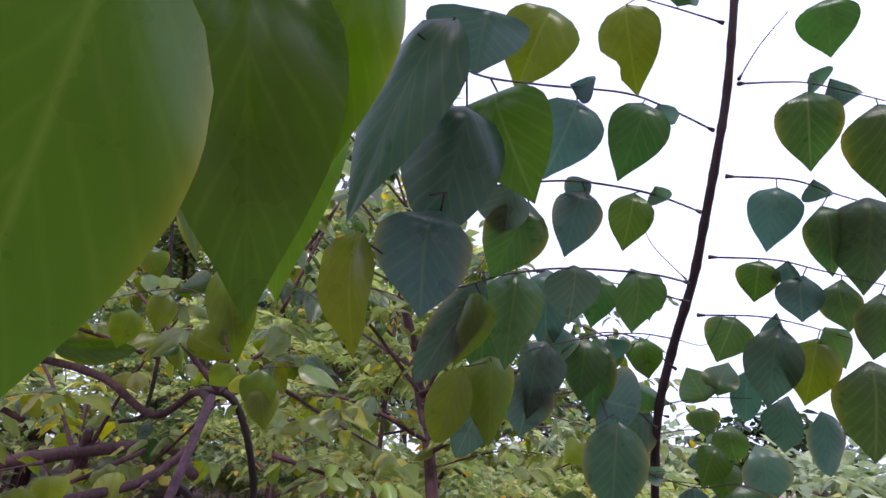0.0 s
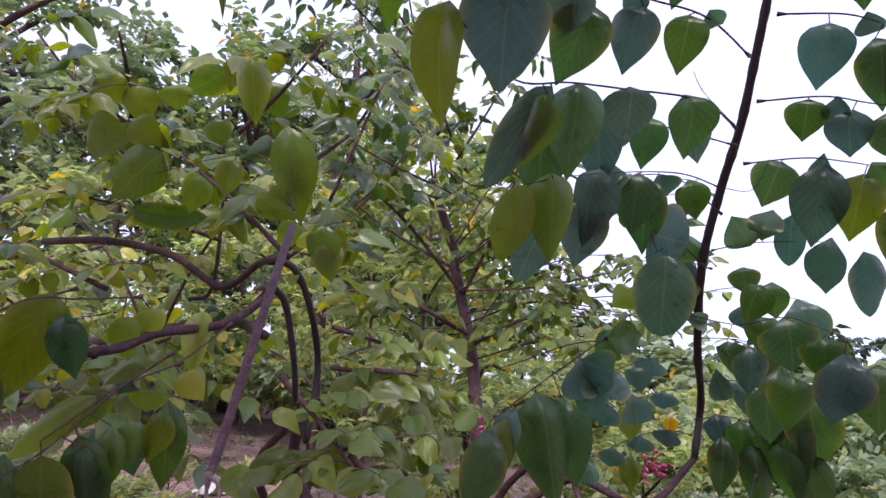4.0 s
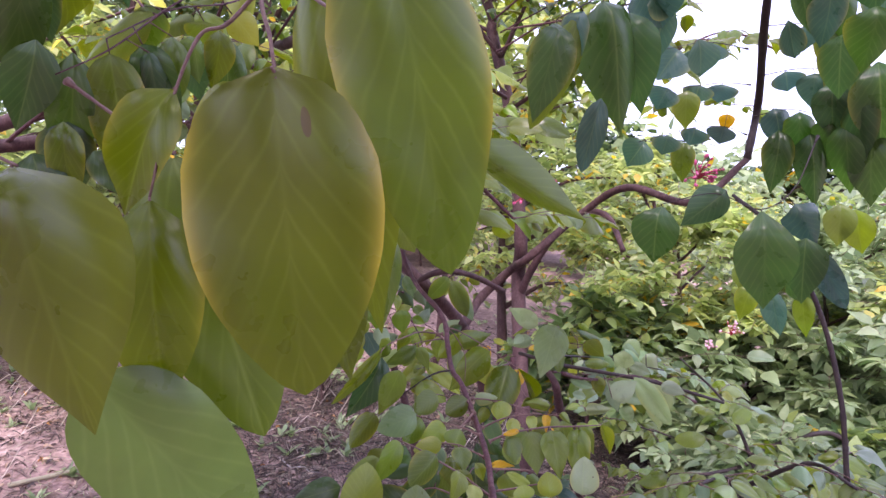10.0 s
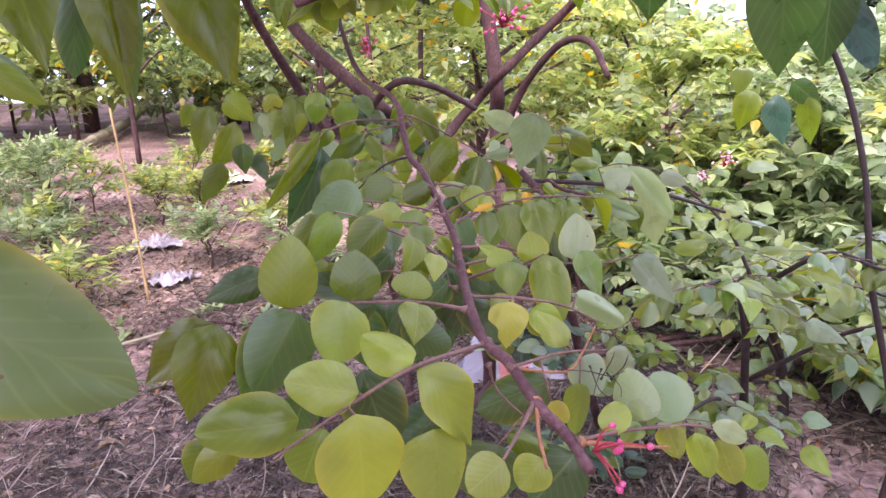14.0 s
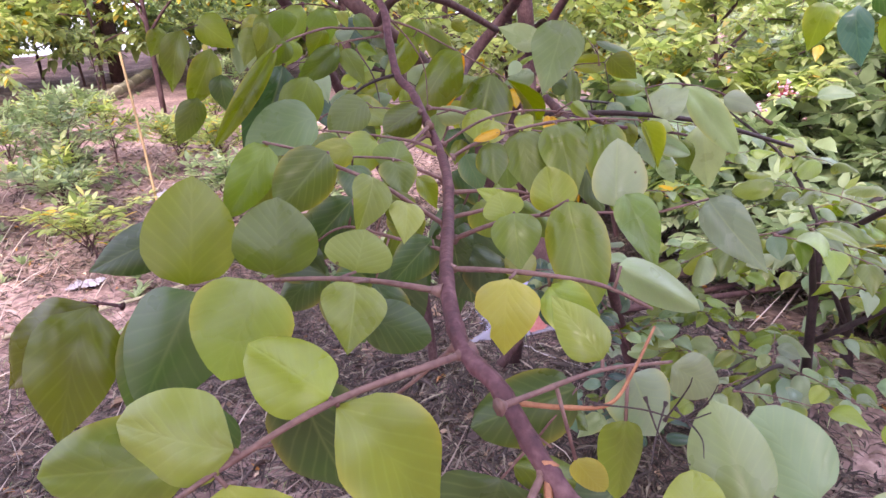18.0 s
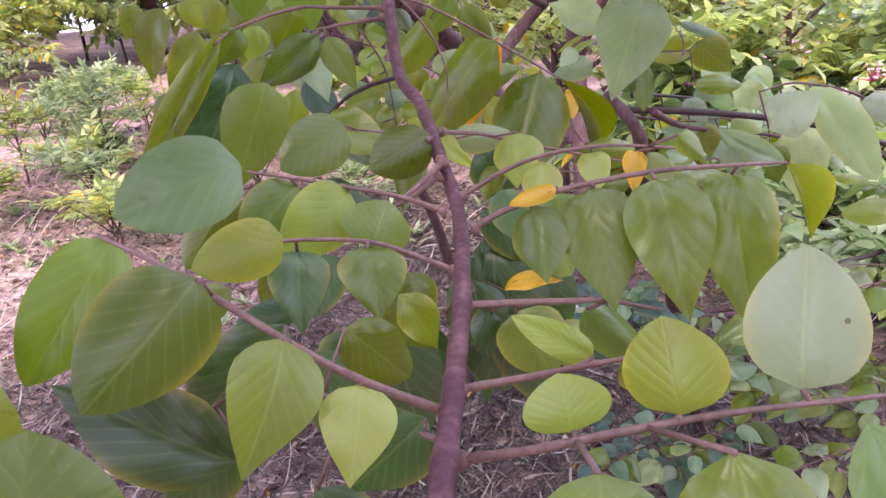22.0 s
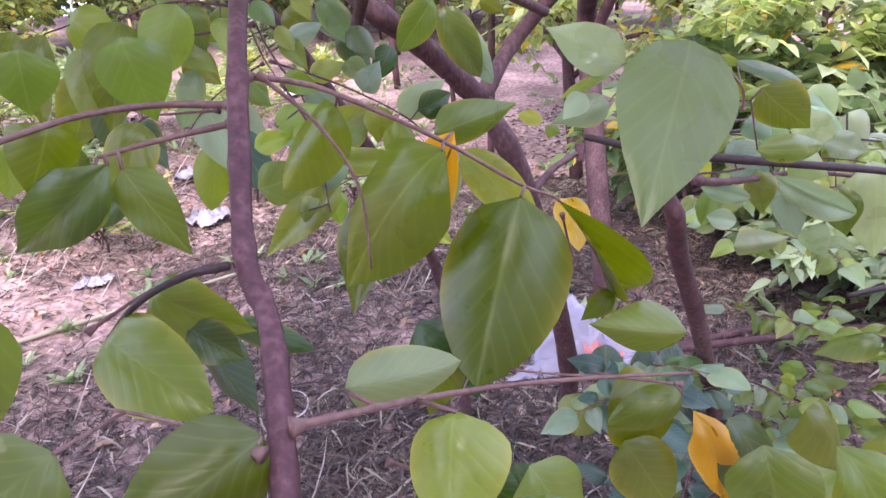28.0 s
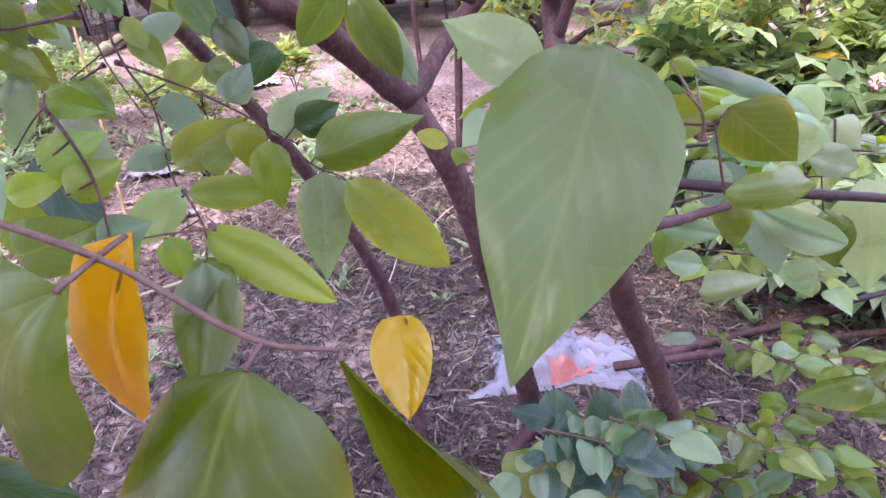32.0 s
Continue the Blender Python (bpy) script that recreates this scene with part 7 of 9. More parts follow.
frond(tree, [(-0.3428, 1.2076, 0.8948), (-0.3261, 1.1859, 0.8572), (-0.3112, 1.1727, 0.8285), (-0.2853, 1.1593, 0.7932)], [
    ((-0.3629, 1.1971, 0.8782), (-0.3383, 1.1931, 0.8542), 0.0222, "n", "t", 10),
    ((-0.3289, 1.2055, 0.8818), (-0.3086, 1.2006, 0.8576), 0.0213, "q", "t", -8),
    ((-0.2910, 1.2136, 0.8821), (-0.2778, 1.2073, 0.8584), 0.0179, "l", "t", 5),
    ((-0.3055, 1.1961, 0.8582), (-0.2911, 1.1906, 0.8358), 0.0169, "l", "r", -6),
    ((-0.3408, 1.1695, 0.8219), (-0.3109, 1.1650, 0.7934), 0.0242, "l", "t", 8),
    ((-0.2399, 1.2012, 0.8501), (-0.2195, 1.1944, 0.8208), 0.0242, "q", "t", 0),
    ((-0.2642, 1.2059, 0.8759), (-0.2416, 1.1957, 0.8366), 0.0251, "q", "l", 6)], 0.001, mat=TWIG, facing=(0.5, -0.84, 0.2))
frond(tree, [(-0.3136, 1.1723, 0.8288), (-0.3411, 1.1676, 0.8168), (-0.3648, 1.1568, 0.8015), (-0.3907, 1.1530, 0.7769)], [
    ((-0.4210, 1.1781, 0.8600), (-0.4254, 1.1593, 0.8126), 0.0282, "p", "r", 4),
    ((-0.3986, 1.1903, 0.8799), (-0.3851, 1.1815, 0.8490), 0.0239, "n", "t", -8),
    ((-0.3725, 1.1857, 0.8676), (-0.3503, 1.1834, 0.8493), 0.0194, "l", "t", 6),
    ((-0.3925, 1.1744, 0.8488), (-0.3586, 1.1726, 0.8255), 0.0262, "l", "t", 0),
    ((-0.4327, 1.1501, 0.7923), (-0.4086, 1.1384, 0.7480), 0.0273, "d", "t", 5),
    ((-0.2422, 1.1792, 0.8221), (-0.2202, 1.1759, 0.8013), 0.0204, "q", "t", 3),
    ((-0.4122, 1.1942, 0.8977), (-0.3916, 1.1913, 0.8786), 0.0213, "n", "t", 10),
    ((-0.2080, 1.2109, 0.8295), (-0.2255, 1.1963, 0.8005), 0.0239, "d", "t", -10)], 0.0009, mat=TWIG, facing=(0.5, -0.84, 0.2))
frond(tree, [(-0.2450, 0.5615, 0.6958), (-0.2574, 0.5610, 0.6983), (-0.2740, 0.5600, 0.6997)], [
    ((-0.2575, 0.5607, 0.6966), (-0.3103, 0.5509, 0.6593), 0.0355, "v", "t", 6),
    ((-0.1930, 0.5368, 0.7087), (-0.2248, 0.5264, 0.6586), 0.0437, "q", "r", 4),
    ((-0.2288, 0.5872, 0.7225), (-0.2753, 0.5816, 0.7081), 0.0262, "d", "t", 0),
    ((-0.1593, 0.6073, 0.6905), (-0.2170, 0.6074, 0.7164), 0.0272, "d", "t", 0),
    ((-0.2697, 0.5566, 0.6138), (-0.2903, 0.5506, 0.5855), 0.0299, "v", "t", 3)], 0.0009, mat=TWIG, facing=(0.47, -0.76, 0.45))
frond(tree, [(-0.0587, 0.8764, 0.7700), (-0.0554, 0.8855, 0.7490), (-0.0482, 0.8921, 0.7338)], [
    ((-0.0392, 0.8922, 0.7291), (-0.0537, 0.8859, 0.7202), 0.0108, "v", "t", 8)], 0.0005, mat=RACHIS, facing=(0.27, -0.82, 0.51))

frond(tree, [(-0.2208, 0.7639, 0.7419), (-0.2276, 0.7619, 0.7404), (-0.2344, 0.7591, 0.7368)], [
    ((-0.2309, 0.7612, 0.7408), (-0.2572, 0.7428, 0.7042), 0.0277, "v", "r", 5),
    ((-0.1890, 0.7638, 0.6904), (-0.2080, 0.7542, 0.6748), 0.0156, "d", "t", 0),
    ((-0.1393, 0.7545, 0.6947), (-0.1356, 0.7436, 0.6609), 0.0327, "v", "t", -5),
    ((-0.2175, 0.7182, 0.7017), (-0.2533, 0.7046, 0.6852), 0.0184, "n", "t", 8),
    ((-0.1798, 0.7037, 0.6984), (-0.2068, 0.6955, 0.6919), 0.0153, "d", "r", 3)], 0.0009, mat=RACHIS, facing=(0.49, -0.76, 0.42))
frond(tree, [(-0.0205, 0.8424, 0.7173), (-0.0411, 0.8394, 0.7218), (-0.0720, 0.8346, 0.7273), (-0.1013, 0.8401, 0.7306)], [
    ((-0.0077, 0.7952, 0.7290), (-0.0038, 0.7874, 0.7039), 0.0231, "n", "t", 6),
    ((0.0111, 0.7985, 0.7266), (0.0301, 0.7902, 0.6907), 0.0201, "n", "t", -8),
    ((-0.1013, 0.8401, 0.7306), (-0.1088, 0.8315, 0.7105), 0.0169, "v", "t", 4),
    ((-0.0971, 0.8159, 0.7205), (-0.0855, 0.8086, 0.6920), 0.0234, "q", "r", 8),
    ((-0.0222, 0.8323, 0.7205), (-0.0464, 0.8245, 0.7132), 0.0132, "v", "l", 5),
    ((-0.0636, 0.7767, 0.7265), (-0.0632, 0.7670, 0.6982), 0.0273, "n", "r", 4)], 0.0006, mat=RACHIS, facing=(-0.05, -0.9, 0.45))

# ---- leafy twigs at middle distance, leaf by leaf ----
left_tree = thing("fruit_tree", (-1.9, 0.95, 0.0), "star fruit tree with spreading leafy twigs and yellowing leaves", "tree", "star fruit trees of the orchard")
limb(left_tree, "trunk", [(-1.9, 0.95, -0.02), (-1.85, 1.0, 0.5), (-1.6, 1.15, 1.0), (-1.2, 1.35, 1.15), (-0.86, 1.5, 1.2), (-0.78, 1.42, 1.38)], 0.024, 0.01, BARK, 0.1)
for k, line in enumerate([
    [(-0.9, 1.48, 1.18), (-0.62, 1.3, 1.28), (-0.42, 1.15, 1.42)],
    [(-1.2, 1.35, 1.15), (-0.95, 1.25, 1.3), (-1.0, 1.05, 1.42)],
    [(-0.8, 1.45, 1.3), (-0.7, 1.4, 1.5), (-0.55, 1.35, 1.72)],
    [(-0.8, 1.45, 1.3), (-0.95, 1.5, 1.5), (-1.1, 1.5, 1.66)],
    [(-1.1, 1.4, 1.15), (-0.8, 1.15, 1.2), (-0.6, 0.95, 1.22)],
]):
    leafy_line(left_tree, line, 6, 0.17, 0.062, "nnlllyd", 300 + k)
side_shrub = thing("shrub", (0.62, 1.6, 0.0), "leafy star fruit shrub with arching dark stems", "shrub")
limb(side_shrub, "stem", [(0.62, 1.6, -0.02), (0.6, 1.58, 0.2), (0.52, 1.5, 0.38)], 0.014, 0.01, DARK_TWIG, 0.1)
for k, line in enumerate([
    [(0.6, 1.58, 0.2), (0.45, 1.4, 0.42), (0.34, 1.25, 0.5)],
    [(0.6, 1.58, 0.25), (0.6, 1.35, 0.45), (0.56, 1.15, 0.5)],
    [(0.52, 1.5, 0.38), (0.46, 1.55, 0.55), (0.36, 1.6, 0.66)],
    [(0.62, 1.6, 0.15), (0.42, 1.4, 0.26), (0.25, 1.22, 0.3)],
]):
    leafy_line(side_shrub, line, 6, 0.15, 0.056, "nnnllpp", 320 + k, hang=0.5, mat=DARK_TWIG)
low_sprig = thing("seedling", (0.1, 1.5, 0.0), "low sprout with rounded blue-green leaves", "seedling")
for k, line in enumerate([
    [(0.1, 1.5, -0.01), (0.08, 1.42, 0.12), (0.04, 1.3, 0.2)],
    [(0.1, 1.5, -0.01), (0.14, 1.42, 0.14), (0.18, 1.32, 0.2)],
]):
    leafy_line(low_sprig, line, 5, 0.12, 0.05, "nbpb", 340 + k, hang=0.25, radius=0.003)
for k, line in enumerate([
    [(-0.08, 2.3, 1.6), (-0.3, 2.2, 1.85), (-0.45, 2.05, 1.95)],
    [(-0.08, 2.3, 1.6), (0.05, 2.15, 1.85), (0.1, 2.0, 2.0)],
    [(-0.1, 2.35, 1.7), (-0.2, 2.4, 2.0), (-0.25, 2.35, 2.3)],
    [(-0.06, 2.28, 1.45), (-0.3, 2.1, 1.55), (-0.5, 2.0, 1.55)],
    [(-0.06, 2.28, 1.4), (0.15, 2.15, 1.5), (0.35, 2.1, 1.5)],
    [(-0.1, 2.35, 1.7), (-0.4, 2.5, 1.9), (-0.6, 2.5, 2.05)],
]):
    leafy_line(back_tree, line, 6, 0.2, 0.07, "nnddlv", 360 + k, hang=0.8, radius=0.008, mat=BARK)

mid_shrub = thing("shrub", (0.42, 1.35, 0.0), "low star fruit shrub with pale dusty leaves", "shrub")
limb(mid_shrub, "stem", [(0.42, 1.35, -0.02), (0.4, 1.3, 0.25), (0.36, 1.2, 0.5)], 0.01, 0.006, DARK_TWIG, 0.1)
for k, line in enumerate([
    [(0.38, 1.25, 0.4), (0.3, 1.1, 0.55), (0.22, 1.0, 0.58)],
    [(0.36, 1.2, 0.5), (0.4, 1.05, 0.6), (0.42, 0.95, 0.6)],
    [(0.4, 1.3, 0.2), (0.3, 1.15, 0.34), (0.2, 1.05, 0.36)],
    [(0.4, 1.3, 0.3), (0.52, 1.15, 0.45), (0.58, 1.02, 0.46)],
]):
    leafy_line(mid_shrub, line, 6, 0.13, 0.05, "nnppl", 440 + k, hang=0.45, mat=DARK_TWIG)
canopy_tree = thing("fruit_tree", (-1.7, 2.1, 0.0), "star fruit tree with a broad leafy canopy", "tree", "star fruit trees of the orchard")
limb(canopy_tree, "trunk", [(-2.0, 1.7, -0.02), (-1.95, 1.75, 0.6), (-1.6, 1.6, 1.15), (-1.0, 1.5, 1.3), (-0.6, 1.35, 1.35), (-0.42, 1.1, 1.3)], 0.026, 0.009, BARK, 0.1)
lower_tree = thing("fruit_tree", (-0.35, 1.75, 0.0), "thin leaning star fruit stem with light green leaves", "tree", "star fruit trees of the orchard")
limb(lower_tree, "trunk", [(-0.3, 1.75, -0.02), (-0.31, 1.7, 0.4), (-0.38, 1.45, 0.8), (-0.42, 1.15, 1.05), (-0.35, 1.05, 1.15)], 0.012, 0.006, BARK, 0.1)
leafy_line(canopy_tree, [(-0.3593, 0.9874, 1.4204), (-0.4666, 1.0143, 1.5189), (-0.6149, 1.0859, 1.6362)], 6, 0.16, 0.06, "nnnlld", 401)
leafy_line(canopy_tree, [(-0.5881, 1.2600, 1.5146), (-0.7486, 1.1902, 1.5589), (-0.8942, 1.1259, 1.5763)], 7, 0.17, 0.06, "nnllly", 402)
leafy_line(canopy_tree, [(-0.7059, 1.0716, 1.3703), (-0.8652, 1.0497, 1.4333), (-1.0330, 1.0340, 1.4545)], 7, 0.16, 0.06, "nllly", 403)
leafy_line(canopy_tree, [(-0.3752, 1.1047, 1.6285), (-0.3006, 1.1457, 1.7226), (-0.2441, 1.1790, 1.8561)], 6, 0.17, 0.062, "nndd", 404)
leafy_line(canopy_tree, [(-0.6671, 1.0896, 1.5901), (-0.7688, 1.0691, 1.6703), (-0.8903, 1.1007, 1.7334)], 6, 0.17, 0.062, "nnl", 405)
leafy_line(canopy_tree, [(-0.4015, 1.4205, 1.6631), (-0.2997, 1.3570, 1.8889), (-0.2292, 1.3520, 2.0895)], 6, 0.18, 0.065, "nnddl", 406)
leafy_line(lower_tree, [(-0.2239, 0.9483, 1.1145), (-0.1328, 0.9124, 1.0409), (-0.0657, 0.9238, 0.9784)], 6, 0.13, 0.05, "lln", 407, hang=0.4)
leafy_line(lower_tree, [(-0.3462, 0.9691, 1.2260), (-0.2602, 0.9374, 1.1474), (-0.1985, 0.9015, 1.0835)], 6, 0.14, 0.055, "nlln", 408, hang=0.5)
leafy_line(lower_tree, [(-0.4633, 0.9631, 1.2103), (-0.5309, 0.9049, 1.2255), (-0.5629, 0.8559, 1.1997)], 5, 0.14, 0.055, "nlny", 409)
leafy_line(lower_tree, [(-0.2269, 1.1772, 1.2498), (-0.1446, 1.2857, 1.2441), (-0.0708, 1.3018, 1.1784)], 5, 0.14, 0.055, "lnl", 410)
leafy_line(lower_tree, [(-0.3463, 1.3081, 1.3443), (-0.2392, 1.3204, 1.3144), (-0.1317, 1.3361, 1.2732)], 5, 0.15, 0.055, "lln", 411)
leafy_line(lower_tree, [(-0.5522, 1.1992, 1.3366), (-0.6088, 1.1083, 1.2850), (-0.6746, 1.0152, 1.2400)], 6, 0.15, 0.055, "lnly", 412)
leafy_line(lower_tree, [(-0.3391, 0.9943, 1.0740), (-0.2504, 0.9942, 1.1150), (-0.1462, 1.0484, 1.1409)], 6, 0.15, 0.07, "nlvl", 601)
leafy_line(lower_tree, [(-0.2866, 0.9634, 0.9755), (-0.1843, 0.9672, 0.9985), (-0.0628, 1.0295, 0.9824)], 6, 0.15, 0.065, "lnl", 602)
leafy_line(lower_tree, [(-0.3337, 1.2698, 1.2565), (-0.2206, 1.3307, 1.2453), (-0.0706, 1.4024, 1.1842)], 6, 0.17, 0.075, "nlvn", 603)
leafy_line(canopy_tree, [(-0.4937, 1.4192, 1.5152), (-0.3260, 1.5035, 1.6973), (-0.1968, 1.5774, 1.9257)], 7, 0.18, 0.075, "nndlv", 604)
leafy_line(canopy_tree, [(-0.4040, 1.5288, 1.5064), (-0.2850, 1.5480, 1.4415), (-0.1688, 1.6165, 1.3852)], 6, 0.17, 0.07, "ynlv", 605)
leafy_line(canopy_tree, [(-0.7940, 1.1304, 1.2816), (-0.6298, 1.0583, 1.1741), (-0.5250, 1.0272, 1.1002)], 6, 0.15, 0.065, "nlnp", 606)
leafy_line(canopy_tree, [(-0.5084, 1.0857, 1.6854), (-0.4257, 1.0770, 1.7762), (-0.3440, 1.0648, 1.8885)], 6, 0.16, 0.07, "nnl", 607)
leafy_line(canopy_tree, [(-0.7563, 1.1632, 1.7216), (-0.8782, 1.1403, 1.8078), (-0.9776, 1.1150, 1.9186)], 6, 0.16, 0.07, "nnld", 608)
leafy_line(back_tree, [(-0.1124, 2.2285, 1.7077), (0.1016, 2.1225, 1.8318), (0.3387, 2.0352, 1.8505)], 7, 0.14, 0.055, "nnddv", 611, radius=0.004)
leafy_line(back_tree, [(-0.0971, 2.2462, 1.6055), (0.1479, 2.1478, 1.6964), (0.4072, 2.0794, 1.6097)], 7, 0.14, 0.055, "nndl", 612, radius=0.004)
leafy_line(back_tree, [(-0.1153, 2.2183, 1.7694), (0.0394, 2.1879, 2.0258), (0.2279, 2.0857, 2.1152)], 7, 0.14, 0.055, "nndv", 613, radius=0.004)
leafy_line(back_tree, [(-0.0809, 2.2674, 1.4827), (0.1941, 2.1732, 1.5610), (0.5340, 2.0071, 1.4867)], 7, 0.14, 0.055, "nldn", 614, radius=0.004)

leafy_line(mid_shrub, [(0.3782, 1.4842, 0.2091), (0.2331, 1.4110, 0.3211), (0.1101, 1.3370, 0.4196)], 6, 0.09, 0.042, "nnpl", 701, hang=0.35, radius=0.0022, mat=DARK_TWIG)
leafy_line(mid_shrub, [(0.4093, 1.5746, 0.2843), (0.2862, 1.4902, 0.3843), (0.1698, 1.4261, 0.4489)], 6, 0.09, 0.042, "nnpl", 702, hang=0.35, radius=0.0022, mat=DARK_TWIG)
leafy_line(mid_shrub, [(0.4177, 1.6349, 0.4345), (0.2588, 1.5312, 0.5035), (0.1359, 1.4791, 0.5461)], 7, 0.09, 0.04, "npln", 703, hang=0.35, radius=0.0022, mat=DARK_TWIG)
leafy_line(mid_shrub, [(0.3973, 1.6209, 0.5490), (0.2281, 1.4944, 0.5931), (0.0693, 1.3656, 0.6260)], 6, 0.09, 0.045, "ppnl", 704, hang=0.35, radius=0.002, mat=TWIG)
leafy_line(mid_shrub, [(0.4530, 1.7555, 0.5850), (0.3251, 1.6548, 0.6177), (0.1559, 1.5590, 0.6563)], 7, 0.1, 0.045, "ppnl", 705, hang=0.35, radius=0.003, mat=DARK_TWIG)
leafy_line(mid_shrub, [(0.3035, 1.3998, 0.1717), (0.2232, 1.3720, 0.2824), (0.1708, 1.3493, 0.3634)], 6, 0.09, 0.042, "nplv", 706, hang=0.35, radius=0.0022, mat=DARK_TWIG)
leafy_line(low_sprig, [(0.0830, 1.2697, 0.3172), (0.0285, 1.2551, 0.4204), (-0.0410, 1.2409, 0.4761)], 6, 0.075, 0.04, "bpbp", 707, hang=0.2, radius=0.0018)
leafy_line(low_sprig, [(0.1106, 1.2740, 0.3139), (0.0690, 1.2557, 0.4008), (0.0194, 1.2541, 0.4783)], 6, 0.075, 0.04, "bpbq", 708, hang=0.2, radius=0.0018)
leafy_line(back_tree, [(-0.0850, 2.2366, 1.6686), (0.1848, 2.1370, 1.7778), (0.4528, 2.0390, 1.8762), (0.6975, 1.9978, 1.9277)], 9, 0.13, 0.055, "ndnv", 711, radius=0.003)
leafy_line(back_tree, [(-0.0616, 2.2616, 1.5254), (0.1948, 2.1729, 1.5612), (0.4668, 2.0889, 1.5755), (0.7318, 2.0553, 1.5893)], 9, 0.13, 0.055, "ndlv", 712, radius=0.003)
leafy_line(back_tree, [(-0.1043, 2.2186, 1.7707), (0.0390, 2.1052, 1.9077), (0.1664, 2.0436, 2.0319)], 6, 0.13, 0.055, "ndnv", 713, radius=0.003)
leafy_line(back_tree, [(-0.0228, 2.2909, 1.3625), (0.2012, 2.1958, 1.4234), (0.4293, 2.1638, 1.4102), (0.7424, 2.1402, 1.3839)], 9, 0.13, 0.055, "nlvn", 714, radius=0.003)
leafy_line(back_tree, [(-0.0380, 2.2732, 1.4649), (0.1157, 2.2039, 1.6475), (0.3468, 2.1570, 1.7278), (0.5566, 2.0763, 1.6937)], 8, 0.13, 0.055, "ndnv", 715, radius=0.003)
frond(tree, [(-0.2790, 0.4816, 0.9709), (-0.2430, 0.4809, 0.9504), (-0.2047, 0.5018, 0.9376), (-0.1730, 0.5276, 0.9576)], [
    ((-0.2117, 0.4998, 0.9284), (-0.1936, 0.4777, 0.8460), 0.0435, "v", "t", 8),
    ((-0.2646, 0.5050, 0.9204), (-0.2547, 0.4932, 0.8434), 0.0296, "v", "t", -6),
    ((-0.1773, 0.5268, 0.9545), (-0.1763, 0.5146, 0.8787), 0.0304, "n", "t", 5),
    ((-0.3306, 0.4820, 0.8703), (-0.2912, 0.4803, 0.8421), 0.0190, "d", "t", 12),
    ((-0.2720, 0.4379, 0.9488), (-0.2491, 0.4240, 0.8526), 0.0490, "n", "t", -5),
    ((-0.2544, 0.5427, 0.9611), (-0.2651, 0.5310, 0.8935), 0.0254, "d", "t", 4),
    ((-0.2210, 0.5671, 0.9720), (-0.2486, 0.5563, 0.9171), 0.0305, "n", "t", 10)], 0.0011, facing=(0.35, -0.9, 0.05))
leafy_line(back_tree, [(-0.0838, 1.7046, 1.5856), (0.0472, 1.6036, 1.6659), (0.1851, 1.5544, 1.7407)], 7, 0.12, 0.05, "ndnv", 721, radius=0.003)
leafy_line(back_tree, [(-0.0651, 1.7156, 1.5075), (0.1128, 1.6285, 1.5052), (0.3227, 1.5891, 1.5449), (0.4775, 1.5478, 1.5654)], 9, 0.12, 0.05, "ndlv", 722, radius=0.003)
leafy_line(back_tree, [(0.1522, 1.4462, 1.7789), (0.2786, 1.4171, 1.6827), (0.4384, 1.4365, 1.6245)], 8, 0.12, 0.05, "dnde", 723, radius=0.003)
leafy_line(back_tree, [(0.5885, 1.6256, 1.4126), (0.4540, 1.5617, 1.4385), (0.3428, 1.5080, 1.3952), (0.2226, 1.5062, 1.3356)], 8, 0.12, 0.05, "nlvn", 724, radius=0.003)
leafy_line(back_tree, [(-0.1877, 1.8984, 1.9981), (-0.0399, 1.8743, 1.8758), (0.0929, 1.8230, 1.9638), (0.1383, 1.8051, 2.1372)], 9, 0.14, 0.055, "ndnd", 725, radius=0.003)
# two more fronds against the sky, backlight and sheen coloured in
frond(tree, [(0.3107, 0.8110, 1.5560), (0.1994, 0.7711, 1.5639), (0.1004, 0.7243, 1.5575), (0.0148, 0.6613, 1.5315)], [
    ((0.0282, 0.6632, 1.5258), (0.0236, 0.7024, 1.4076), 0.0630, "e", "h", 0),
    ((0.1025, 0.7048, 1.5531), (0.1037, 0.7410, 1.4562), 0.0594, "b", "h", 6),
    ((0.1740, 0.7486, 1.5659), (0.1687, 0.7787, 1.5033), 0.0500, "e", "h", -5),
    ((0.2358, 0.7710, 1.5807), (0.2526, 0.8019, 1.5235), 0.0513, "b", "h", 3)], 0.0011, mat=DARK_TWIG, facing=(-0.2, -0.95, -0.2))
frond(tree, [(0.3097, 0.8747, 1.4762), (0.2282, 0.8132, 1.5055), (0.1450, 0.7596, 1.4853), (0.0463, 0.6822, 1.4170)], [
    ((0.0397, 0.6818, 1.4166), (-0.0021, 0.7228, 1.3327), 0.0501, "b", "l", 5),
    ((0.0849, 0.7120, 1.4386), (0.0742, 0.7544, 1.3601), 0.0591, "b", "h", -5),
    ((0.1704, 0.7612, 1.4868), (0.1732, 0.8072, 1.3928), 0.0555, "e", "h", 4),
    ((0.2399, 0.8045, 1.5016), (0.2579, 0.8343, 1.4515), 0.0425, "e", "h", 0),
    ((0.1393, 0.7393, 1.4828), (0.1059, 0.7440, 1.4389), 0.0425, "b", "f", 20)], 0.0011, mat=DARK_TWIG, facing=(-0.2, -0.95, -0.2))

